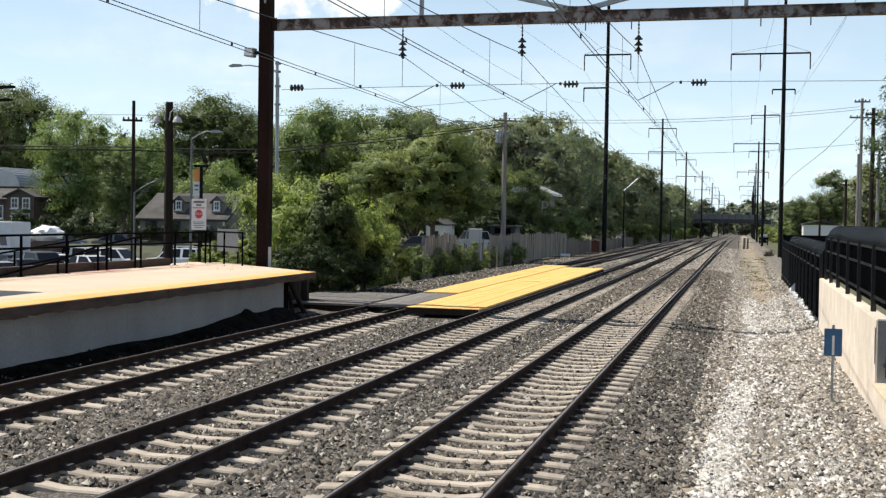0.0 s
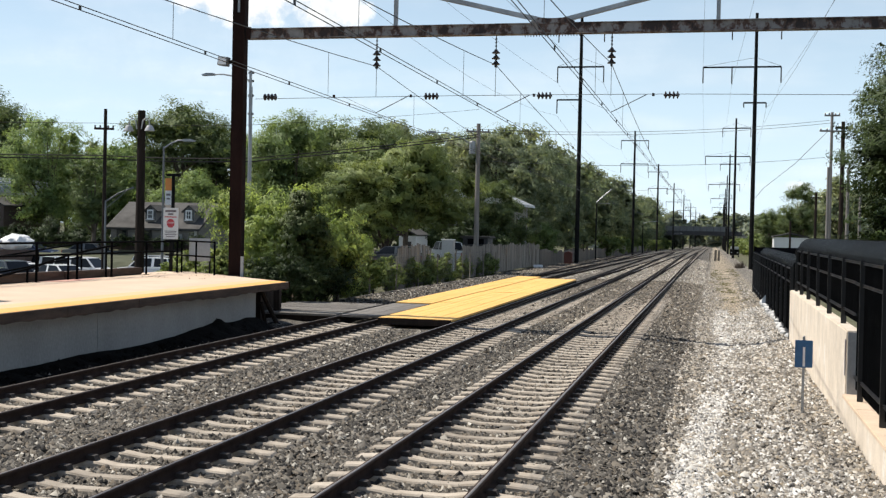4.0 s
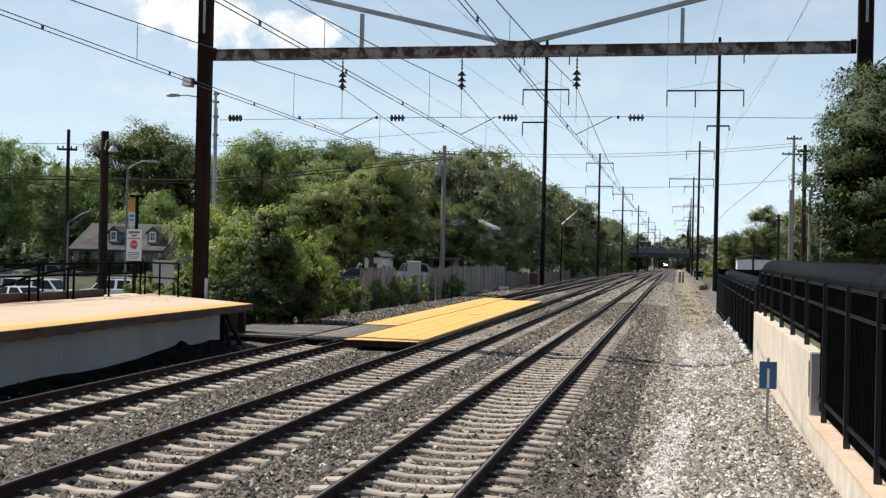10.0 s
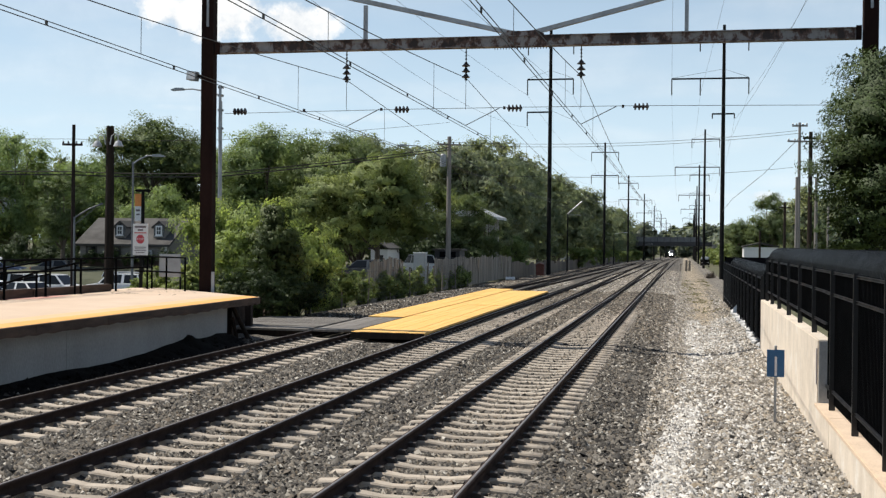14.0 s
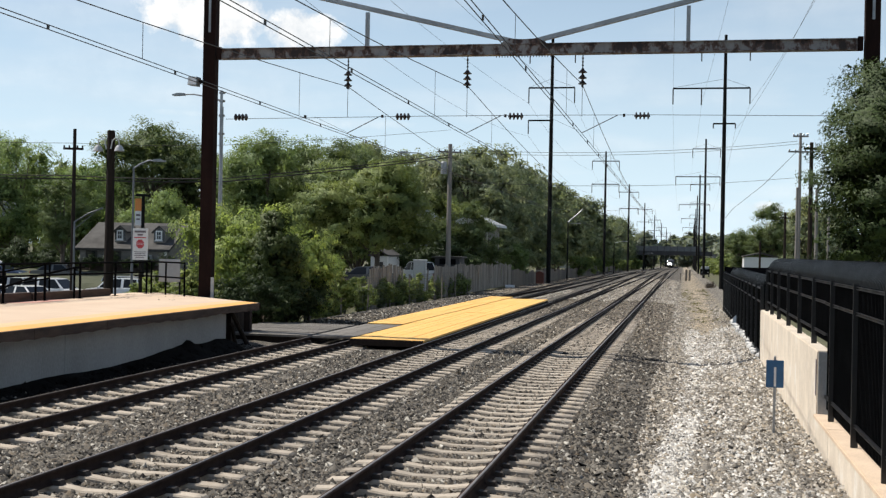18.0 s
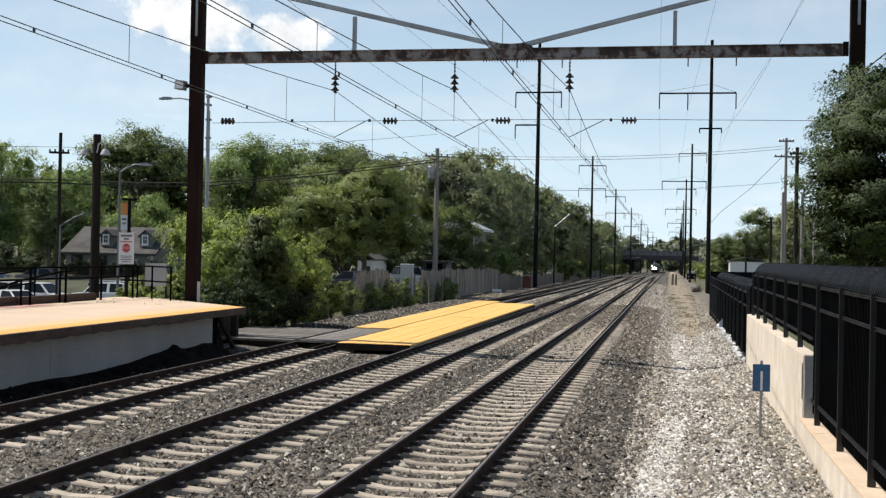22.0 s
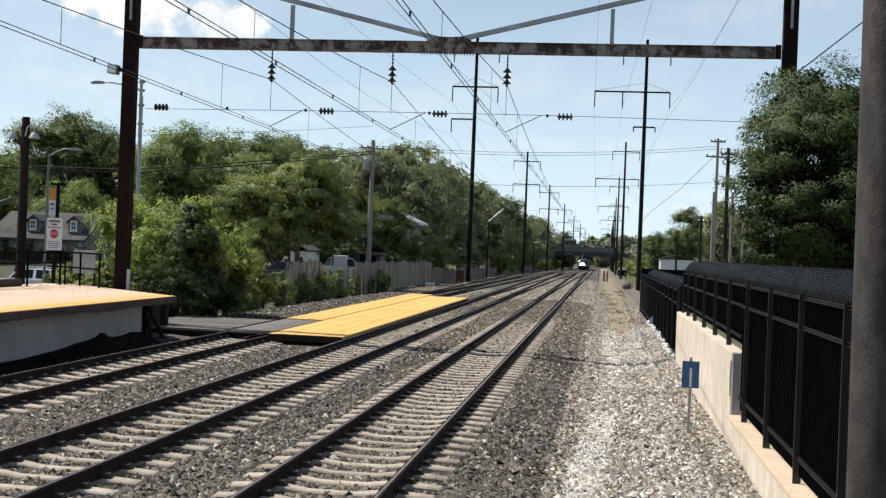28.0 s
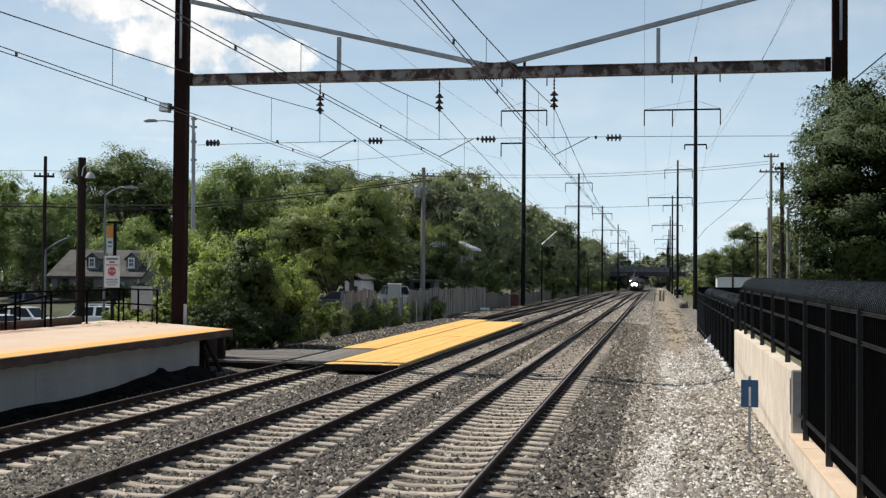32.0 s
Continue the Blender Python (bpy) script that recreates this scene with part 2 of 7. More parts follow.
PALE_STONE = PALE_STONE.done(PALE_STONE.ramp(PALE_STONE.add("NewGeometry").outputs["Random Per Island"], [(0, (0.15, 0.14, 0.125)), (0.35, (0.44, 0.42, 0.39)), (0.6, (0.66, 0.64, 0.60)), (0.8, (0.42, 0.365, 0.295)), (1, (0.85, 0.835, 0.80))]), 0.9)
BROWN_STONE = Nodes("brown_loose_stone")
BROWN_STONE.bump(BROWN_STONE.noise(BROWN_STONE.coords((1, 1, 1), True), 60.0), 0.4, 0.004)
BROWN_STONE = BROWN_STONE.done(BROWN_STONE.ramp(BROWN_STONE.add("NewGeometry").outputs["Random Per Island"], [(0, (0.027, 0.023, 0.018)), (0.4, (0.105, 0.089, 0.071)), (0.7, (0.214, 0.187, 0.150)), (0.88, (0.150, 0.114, 0.077)), (1, (0.455, 0.419, 0.355))]), 0.9)
TAN_STONE = Nodes("tan_loose_stone")
TAN_STONE.bump(TAN_STONE.noise(TAN_STONE.coords((1, 1, 1), True), 60.0), 0.4, 0.004)
TAN_STONE = TAN_STONE.done(TAN_STONE.ramp(TAN_STONE.add("NewGeometry").outputs["Random Per Island"], [(0, (0.06, 0.053, 0.044)), (0.35, (0.20, 0.180, 0.153)), (0.6, (0.34, 0.313, 0.272)), (0.8, (0.28, 0.225, 0.155)), (1, (0.66, 0.625, 0.57))]), 0.9)
EARTH = weathered("earth_and_weeds", (0.12, 0.11, 0.055), (0.05, 0.062, 0.025), 0.12, 0.95, grain=6.0, bump=0.8, depth=0.05)
GRASS = weathered("mown_grass", (0.066, 0.070, 0.032), (0.030, 0.036, 0.016), 0.6, 0.95, grain=9.0, bump=0.8, depth=0.04)
ASPHALT = weathered("asphalt", (0.075, 0.075, 0.077), (0.05, 0.05, 0.052), 0.4, 0.9, grain=60.0, bump=0.4, depth=0.006)
TIE = weathered("tie_concrete", (0.564, 0.484, 0.390), (0.348, 0.287, 0.221), 3.0, 0.9, grain=45.0, bump=0.5, depth=0.006, random=0.32)
RAIL_SIDE = weathered("rail_rust", (0.046, 0.029, 0.023), (0.020, 0.0135, 0.0115), 4.0, 0.95, 0.0, grain=50.0, specular=0.15)
RAIL_TOP = weathered("rail_polished_head", (0.36, 0.325, 0.30), (0.22, 0.19, 0.17), 1.5, 0.45, 0.75, grain=30.0, bump=0.1, depth=0.001, stretch=(1, 0.1, 1))
RAIL_DULL = weathered("rail_dull_head", (0.26, 0.22, 0.19), (0.14, 0.11, 0.09), 1.5, 0.5, 0.7, grain=30.0, bump=0.1, depth=0.001, stretch=(1, 0.1, 1))
CLIP = plain("rail_clip_iron", (0.035, 0.028, 0.024), 0.8)
CONCRETE = Nodes("wall_concrete")
_v = CONCRETE.coords((1, 1, 0.7), True)
_f = CONCRETE.noise(CONCRETE.coords((1, 1, 1), True), 28.0, 4, 0.6)
_c = CONCRETE.ramp(CONCRETE.noise(_v, 1.5, 7, 0.65), [(0.30, (0.44, 0.37, 0.29)), (0.60, (0.70, 0.60, 0.48))])
_c = CONCRETE.mix(CONCRETE.ramp(CONCRETE.noise(_v, 2.6, 6, 0.6), [(0.56, (0, 0, 0)), (0.70, (0.7,) * 3)]), _c, (0.80, 0.78, 0.74))
_c = CONCRETE.mix(CONCRETE.ramp(CONCRETE.noise(CONCRETE.coords((1.5, 1.5, 0.10), True), 4.0, 5, 0.6), [(0.64, (0, 0, 0)), (0.80, (0.35,) * 3)]), _c, (0.36, 0.30, 0.24))
_c = CONCRETE.mix(0.30, _c, CONCRETE.ramp(_f, [(0.3, (0.45, 0.38, 0.30)), (0.7, (0.80, 0.70, 0.58))]))
CONCRETE.bump(_f, 0.35, 0.006)
CONCRETE = CONCRETE.done(_c, 0.88)
CAP_CONCRETE = weathered("cap_concrete", (0.68, 0.52, 0.37), (0.52, 0.39, 0.28), 1.6, 0.88, grain=30.0, bump=0.4, depth=0.006)
PLATFORM_WALL = weathered("platform_wall_concrete", (0.345, 0.345, 0.34), (0.25, 0.25, 0.245), 0.8, 0.85, grain=25.0, bump=0.25, depth=0.005, stretch=(1, 1, 0.5))
DECK = weathered("platform_deck_concrete", (0.64, 0.49, 0.355), (0.56, 0.41, 0.29), 0.7, 0.85, grain=40.0, bump=0.25, depth=0.003)
YELLOW = weathered("yellow_safety_paint", (0.90, 0.525, 0.15), (0.82, 0.45, 0.115), 0.9, 0.7, grain=35.0, bump=0.3, depth=0.003, stretch=(1, 0.25, 1), random=0.08)
PALE_YELLOW = weathered("worn_yellow_paint", (0.74, 0.475, 0.25), (0.66, 0.42, 0.23), 0.9, 0.75, grain=35.0, bump=0.3, depth=0.003)
RED_PAINT = weathered("faded_red_paint", (0.62, 0.28, 0.22), (0.60, 0.42, 0.34), 1.4, 0.85)
GREY_WOOD = weathered("weathered_grey_wood", (0.23, 0.21, 0.185), (0.13, 0.115, 0.10), 2.2, 0.9, grain=22.0, bump=0.5, depth=0.006, stretch=(6, 0.6, 6), random=0.3)
DARK_WOOD = weathered("dark_creosote_wood", (0.036, 0.026, 0.021), (0.016, 0.0125, 0.011), 2.0, 0.9, specular=0.12, grain=22.0, bump=0.5, depth=0.008, stretch=(5, 5, 0.5))
POLE_WOOD = weathered("pole_wood", (0.27, 0.245, 0.225), (0.15, 0.136, 0.122), 1.2, 0.9, grain=18.0, bump=0.5, depth=0.008, stretch=(6, 6, 0.4))
FENCE_WOOD = weathered("silvered_fence_wood", (0.370, 0.320, 0.265), (0.200, 0.168, 0.134), 1.5, 0.9, grain=18.0, bump=0.4, depth=0.006, stretch=(5, 5, 0.5), random=0.3)
RUSTY_STEEL = weathered("rust_brown_steel", (0.021, 0.010, 0.008), (0.008, 0.0055, 0.005), 1.4, 0.85, 0.0, specular=0.10, grain=14.0, bump=0.4, depth=0.004, stretch=(1, 1, 0.4))
BLACK_POLE = weathered("black_painted_steel", (0.013, 0.0125, 0.0125), (0.006, 0.006, 0.006), 1.0, 0.9, 0.0, grain=14.0, specular=0.15)
GREY_STEEL = weathered("galvanised_steel", (0.36, 0.37, 0.38), (0.26, 0.27, 0.28), 1.5, 0.5, 0.6, grain=20.0, bump=0.15, depth=0.002)
DULL_STEEL = weathered("dull_grey_steel", (0.20, 0.205, 0.21), (0.13, 0.135, 0.14), 1.5, 0.6, 0.3, grain=20.0, bump=0.15, depth=0.002)
BEAM_PAINT = Nodes("flaking_beam_paint")
_v = BEAM_PAINT.coords((0.9, 1, 0.6), True)
_f = BEAM_PAINT.noise(_v, 2.6, 7, 0.68)
BEAM_PAINT.bump(_f, 0.4, 0.006)
BEAM_PAINT = BEAM_PAINT.done(BEAM_PAINT.ramp(_f, [(0.42, (0.028, 0.017, 0.014)), (0.48, (0.10, 0.052, 0.038)), (0.52, (0.21, 0.195, 0.188)), (0.8, (0.33, 0.315, 0.305))]), 0.7)
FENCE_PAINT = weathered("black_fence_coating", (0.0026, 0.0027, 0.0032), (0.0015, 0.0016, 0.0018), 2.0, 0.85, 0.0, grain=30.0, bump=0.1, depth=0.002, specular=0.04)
# lighter, glossier copy of the fence black, for sky sheen on frame and heads
FENCE_SHEEN = weathered("sheen_black_fence_coating", (0.009, 0.0092, 0.0105), (0.005, 0.005, 0.006), 2.0, 0.44, 0.0, grain=30.0, bump=0.1, depth=0.002, specular=0.5)
FENCE_SCREEN = Nodes("dull_black_screen")
FENCE_SCREEN = FENCE_SCREEN.done(FENCE_SCREEN.mix(FENCE_SCREEN.noise(FENCE_SCREEN.coords(), 30.0), (0.004, 0.004, 0.005), (0.010, 0.010, 0.012)), 1.0, 0.0, Specular_IOR_Level=0.05)
EDGE_YELLOW = weathered("platform_edge_paint", (0.86, 0.43, 0.12), (0.76, 0.345, 0.08), 0.9, 0.75, grain=35.0, bump=0.3, depth=0.003)
WIRE = plain("tarnished_wire", (0.10, 0.104, 0.104), 0.7, 0.2, Specular_IOR_Level=0.25)
LAMP_GREY = plain("pale_lamp_enamel", (0.45, 0.45, 0.46), 0.45)
PORCELAIN = plain("brown_porcelain", (0.045, 0.035, 0.032), 0.25)
GREY_POLE = weathered("dark_grey_pole_steel", (0.058, 0.048, 0.042), (0.013, 0.012, 0.0115), 9.0, 0.72, 0.0, grain=75.0, bump=0.9, depth=0.004, stretch=(1, 1, 0.6), contrast=(0.40, 0.62))
SIGN_WHITE = plain("sign_white", (0.72, 0.71, 0.70), 0.45)
SIGN_BLUE = plain("sign_blue", (0.030, 0.115, 0.25), 0.4)
SIGN_GREY = plain("sign_back_grey", (0.38, 0.39, 0.40), 0.5, 0.3)
SIGN_RED = plain("sign_red", (0.50, 0.045, 0.06), 0.45)
SIGN_INK = plain("sign_ink", (0.16, 0.13, 0.14), 0.6)
ORANGE = plain("orange_banner", (0.75, 0.28, 0.07), 0.7)
# soil blackened to carry the shade under the platform edge
SHADED_SOIL = weathered("shaded_soil", (0.010, 0.009, 0.0085), (0.004, 0.0035, 0.003), 4.0, 0.95, specular=0.08, grain=25.0, bump=0.8, depth=0.02)
RUB_WOOD = weathered("chipped_rub_timber", (0.085, 0.052, 0.036), (0.026, 0.018, 0.014), 2.2, 0.9, grain=18.0, bump=0.6, depth=0.01, stretch=(4, 0.7, 4))
BARK = weathered("bark", (0.13, 0.10, 0.075), (0.06, 0.047, 0.036), 2.0, 0.95, grain=14.0, bump=0.8, depth=0.02, stretch=(4, 4, 0.8))
LEAF_DARK = leaf("dark_green_leaf", (0.040, 0.060, 0.030), (0.182, 0.228, 0.108), 0.36)
LEAF_MID = leaf("green_leaf", (0.060, 0.092, 0.044), (0.282, 0.345, 0.158), 0.40)
LEAF_LIME = leaf("yellow_green_leaf", (0.120, 0.150, 0.052), (0.460, 0.520, 0.205), 0.50)
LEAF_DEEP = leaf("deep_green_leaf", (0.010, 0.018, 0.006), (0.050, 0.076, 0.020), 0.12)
LEAF_BUSH = leaf("glossy_bush_leaf", (0.018, 0.028, 0.010), (0.110, 0.138, 0.046), 0.24)
LEAF_VINE = leaf("vine_leaf", (0.046, 0.064, 0.020), (0.290, 0.335, 0.115), 0.34)
LEAF_STRAW = leaf("straw_green_blade", (0.15, 0.128, 0.070), (0.27, 0.235, 0.125), 0.3)
# leaves of the low shrubs, their shade painted in as near-black green
LEAF_SHADE = leaf("shade_dark_green_leaf", (0.020, 0.034, 0.013), (0.054, 0.080, 0.030), 0.22)
# woodland leaves, paled and greyed: distance haze is put into the colour
LEAF_WOOD = leaf("haze_paled_woodland_leaf", (0.150, 0.172, 0.128), (0.318, 0.350, 0.240), 0.46)
LEAF_ROUND = leaf("olive_green_leaf", (0.062, 0.090, 0.034), (0.255, 0.302, 0.112), 0.34)
# farthest leaves: the haze before them is painted into this grey-green
LEAF_FAR = leaf("haze_tinted_green_leaf", (0.170, 0.195, 0.175), (0.250, 0.275, 0.240), 0.4)
LEAF_PALE = leaf("pale_sunlit_leaf", (0.072, 0.108, 0.052), (0.335, 0.420, 0.190), 0.45)
GLASS = plain("dark_window_glass", (0.02, 0.025, 0.03), 0.05, 0.0)
CAR_GLASS = plain("tinted_car_glass", (0.012, 0.014, 0.017), 0.12, 0.0, Specular_IOR_Level=0.22)
TYRE = plain("tyre_rubber", (0.02, 0.02, 0.02), 0.85)
CHROME = plain("bright_metal", (0.6, 0.6, 0.62), 0.2, 1.0)
HEADLIGHT = plain("lamp_lens", (0.75, 0.76, 0.78), 0.1)
TAIL = plain("tail_lamp", (0.35, 0.02, 0.02), 0.2)
SHINGLE = weathered("grey_roof_shingle", (0.072, 0.067, 0.062), (0.045, 0.042, 0.039), 1.0, 0.9, grain=12.0, bump=0.5, depth=0.02)
SIDING = weathered("grey_siding", (0.250, 0.232, 0.212), (0.190, 0.176, 0.162), 0.6, 0.8, grain=8.0, stretch=(0.3, 0.3, 6))
BRICK = weathered("brown_brick", (0.115, 0.082, 0.068), (0.08, 0.058, 0.05), 1.2, 0.9, grain=18.0)
WHITE_TRIM = plain("white_trim_paint", (0.75, 0.75, 0.74), 0.5)
METAL_ROOF = weathered("corrugated_metal_roof", (0.50, 0.51, 0.52), (0.40, 0.41, 0.42), 0.8, 0.45, 0.3, grain=10.0)
BRIDGE_STEEL = weathered("dark_bridge_steel", (0.062, 0.062, 0.066), (0.042, 0.042, 0.045), 0.5, 0.8, grain=6.0)


# ---------------------------------------------------------------- building helpers
class Shape:
    """Gathers vertices and faces for one mesh."""

    def __init__(self):
        self.v, self.f, self.smooth = [], [], False

    def box(self, x0, y0, z0, x1, y1, z1):
        b = len(self.v)
        self.v += [(x, y, z) for z in (z0, z1) for x, y in ((x0, y0), (x1, y0), (x1, y1), (x0, y1))]
        self.f += [(b + 3, b + 2, b + 1, b), (b + 4, b + 5, b + 6, b + 7)]
        self.f += [(b + i, b + (i + 1) % 4, b + 4 + (i + 1) % 4, b + 4 + i) for i in range(4)]
        return self

    def prism(self, profile, a, b, axis="y", cap=True):
        """A profile in the plane across the axis, drawn out from a to b."""
        k, n = len(self.v), len(profile)
        for q in (a, b):
            for p in profile:
                self.v.append({"x": (q, p[0], p[1]), "y": (p[0], q, p[1]), "z": (p[0], p[1], q)}[axis])
        self.f += [(k + i, k + (i + 1) % n, k + n + (i + 1) % n, k + n + i) for i in range(n)]
        if cap:
            self.f += [tuple(range(k + n - 1, k - 1, -1)), tuple(range(k + n, k + 2 * n))]
        return self

    def tube(self, points, radii, n=8, cap=True):
        """A round bar along points, with one radius or one at each."""
        pts = [Vector(p) for p in points]
        if not isinstance(radii, (list, tuple)):
            radii = [radii] * len(pts)
        k = len(self.v)
        side = None
        for i, p in enumerate(pts):
            d = (pts[min(i + 1, len(pts) - 1)] - pts[max(i - 1, 0)]).normalized()
            if side is None:
                side = d.orthogonal().normalized()
            side = (side - d * side.dot(d)).normalized()
            up = d.cross(side)
            for j in range(n):
                a = 2 * math.pi * j / n
                self.v.append(tuple(p + (side * math.cos(a) + up * math.sin(a)) * radii[i]))
        for i in range(len(pts) - 1):
            for j in range(n):
                self.f.append((k + i * n + j, k + i * n + (j + 1) % n, k + (i + 1) * n + (j + 1) % n, k + (i + 1) * n + j))
        if cap:
            self.f += [tuple(range(k + n - 1, k - 1, -1)), tuple(range(k + (len(pts) - 1) * n, k + len(pts) * n))]
        return self

    def lathe(self, profile, n=16, x=0, y=0, z=0):
        """Rings of (radius, height) round the upright through x, y."""
        k = len(self.v)
        for r, h in profile:
            self.v += [(x + r * math.cos(2 * math.pi * j / n), y + r * math.sin(2 * math.pi * j / n), z + h) for j in range(n)]
        for i in range(len(profile) - 1):
            self.f += [(k + i * n + j, k + i * n + (j + 1) % n, k + (i + 1) * n + (j + 1) % n, k + (i + 1) * n + j) for j in range(n)]
        self.f += [tuple(range(k + n - 1, k - 1, -1)), tuple(range(k + (len(profile) - 1) * n, k + len(profile) * n))]
        return self

    def move(self, m, start=0):
        self.v[start:] = [tuple(m @ Vector(p)) for p in self.v[start:]]
        return self

    def mesh(self, name, mat):
        me = bpy.data.meshes.new(name)
        me.from_pydata(self.v, [], self.f)
        me.materials.append(mat)
        if self.smooth:
            me.polygons.foreach_set("use_smooth", [True] * len(me.polygons))
        return me

    def bevelled(self, name, mat, width, segments=2):
        bm = bmesh.new()
        me = self.mesh(name, mat)
        bm.from_mesh(me)
        bmesh.ops.bevel(bm, geom=bm.edges[:], offset=width, segments=segments, affect="EDGES", clamp_overlap=True)
        bm.to_mesh(me)
        bm.free()
        return me


def part(name, shape, mat, parent=None, label="", at=None, bevel=0.0):
    """Links a shape (or a mesh) as one mesh object under a thing or a part."""
    if isinstance(shape, Shape):
        me = shape.bevelled(name, mat, bevel) if bevel else shape.mesh(name, mat)
    else:
        me = shape
    ob = new(name, me)
    ob.parent = parent
    if at is not None:
        ob.location = at
    if label:
        ob["label"] = label
    return ob


def thing(name, at, label, category, group="", kind="", turn=0):
    ob = new(name)
    ob.matrix_world = pose(*at, 0, 0, turn)
    ob.empty_display_size = 0.2
    return tagged(ob, label, category, group, kind)


def big_mesh(name, verts, faces, mat):
    """A mesh of many alike faces from arrays."""
    verts, faces = np.asarray(verts, np.float32), np.asarray(faces, np.int32)
    me = bpy.data.meshes.new(name)
    k = faces.shape[1]
    me.vertices.add(len(verts))
    me.vertices.foreach_set("co", verts.ravel())
    me.loops.add(faces.size)
    me.loops.foreach_set("vertex_index", faces.ravel())
    me.polygons.add(len(faces))
    me.polygons.foreach_set("loop_start", np.arange(0, faces.size, k, dtype=np.int32))
    me.materials.append(mat)
    me.update(calc_edges=True)
    me.validate()
    return me


GRADE_Y = np.array([-300, 30, 45, 55, 80, 113, 170, 240, 366, 480, 600, 1000, 4000.0])
GRADE_Z = np.array([0, 0, -0.02, -0.07, -0.19, -0.36, -0.72, -1.2, -2.15, -3.1, -4.0, -5.5, -7.0])


FINE_Y = np.arange(-300, 4000, 4.0)
FINE_Z = np.interp(FINE_Y, GRADE_Y, GRADE_Z)
for _ in range(30):
    FINE_Z[1:-1] = 0.25 * FINE_Z[:-2] + 0.5 * FINE_Z[1:-1] + 0.25 * FINE_Z[2:]


def grade(y):
    """Height of the rail heads along the line: level, then falling gently."""
    return float(np.interp(y, FINE_Y, FINE_Z)) if np.isscalar(y) else np.interp(y, FINE_Y, FINE_Z)


TRACK_X = {"far": -10.77, "middle": -6.84, "near": -3.20}
SPACING = 0.625
GANTRY_Y = 36.3


def smooth(a, b, x):
    t = np.clip((x - a) / (b - a), 0, 1)
    return t * t * (3 - 2 * t)


def terrain(x, y):
    """Height of the natural ground under everything."""
    x, y = np.asarray(x, float), np.asarray(y, float)
    z = grade(y) - 0.42
    lot = smooth(-17.5, -23.0, x) * smooth(200, 120, y)
    z = z - 0.75 * lot
    z = z + 1.15 * smooth(-34, -28, x) * smooth(-17.6, -19.0, x) * smooth(52, 62, y) * smooth(100, 92, y)
    z = z - 0.25 * smooth(3.0, 6.0, x)
    far = smooth(40, 260, np.abs(x))
    z = z * (1 - far) - 1.5 * far
    return z


def build_ground():
    xs = np.concatenate([[-2500, -1200, -600, -300, -200, -140], np.arange(-100, -30, 6), np.arange(-30, 12, 1.0), np.arange(12, 60, 6), [80, 140, 220, 400, 800, 2500]])
    ys = np.concatenate([[-1500, -400, -120], np.arange(-40, 160, 4.0), np.arange(160, 700, 20), [760, 900, 1200, 1800, 3000]])
    X, Y = np.meshgrid(xs, ys)
    Z = terrain(X, Y) - 0.03
    n, m = len(xs), len(ys)
    v = np.stack([X.ravel(), Y.ravel(), Z.ravel()], 1)
    i = np.arange((m - 1) * n).reshape(m - 1, n)[:, :-1].ravel()
    f = np.stack([i, i + 1, i + n + 1, i + n], 1)
    ob = new("ground", big_mesh("ground", v, f, EARTH))
    tagged(ob, "earth and rough weedy grass beside the railway", "ground", kind="structure")


def strip_mesh(name, xs, zs, y0, y1, step, mat, rough=0.0, seed=0, fill=None):
    """A long sheet along the line: a cross-section that follows the grade."""
    rng = np.random.default_rng(seed)
    ys = np.concatenate([np.arange(y0, min(y1, 120), step), np.arange(min(y1, 120), y1 + 1, 4.0)]) if y1 > 120 else np.arange(y0, y1 + step / 2, step)
    xs, zs = np.asarray(xs, float), np.asarray(zs, float)
    X, Y = np.meshgrid(xs, ys)
    Z = zs[None, :] + grade(ys)[:, None]
    if fill is not None:
        Z = Z + fill(X, Y)
    if rough:
        inner = np.ones_like(Z)
        inner[:, 0] = inner[:, -1] = 0
        Z = Z + rng.normal(0, rough, Z.shape) * inner
        X = X + rng.normal(0, rough * 2, Z.shape) * inner
    n, m = len(xs), len(ys)
    v = np.stack([X.ravel(), Y.ravel(), Z.ravel()], 1)
    i = np.arange((m - 1) * n).reshape(m - 1, n)[:, :-1].ravel()
    f = np.stack([i, i + 1, i + n + 1, i + n], 1)
    me = big_mesh(name, v, f, mat)
    me.polygons.foreach_set("use_smooth", [True] * len(me.polygons))
    return me


def bed_height(x):
    """Ballast surface across the line, under the tie tops."""
    x = np.asarray(x, float)
    z = np.full_like(x, -0.235)
    for c in TRACK_X.values():
        d = np.abs(x - c)
        z = np.where(d < 1.35, -0.250, z)
    z = np.where((x > -1.75), -0.235 - 0.10 * smooth(-1.75, -0.6, x), z)
    z = np.where((x < -12.3), -0.235 + 0.06 * smooth(-12.3, -13.5, x), z)
    return z


def crib_fill(x, y):
    """Further down the line the stone lies level with the ties."""
    inside = np.zeros_like(x)
    for c in TRACK_X.values():
        inside = np.maximum(inside, (np.abs(x - c) < 1.4) * 1.0)
    hollow = -0.09 * np.exp(-(((x - 0.35) / 0.8) ** 2)) + 0.16 * smooth(1.25, 2.25, x)
    return 0.095 * smooth(42, 75, y) * inside + hollow * smooth(27, 33, y) * (1 - smooth(60, 80, y))


def build_beds():
    xs = np.concatenate([np.arange(-15.2, 2.3, 0.28), [2.3, 2.9, 4.0]])
    zs = bed_height(xs)
    zs[-3:] = -0.34
    ob = new("ballast_bed", strip_mesh("ballast_bed", xs, zs, -12, 760, 0.8, BALLAST, 0.012, 1, crib_fill))
    tagged(ob, "grey crushed-stone ballast under three tracks, with a pale gravel path", "ballast", kind="structure")


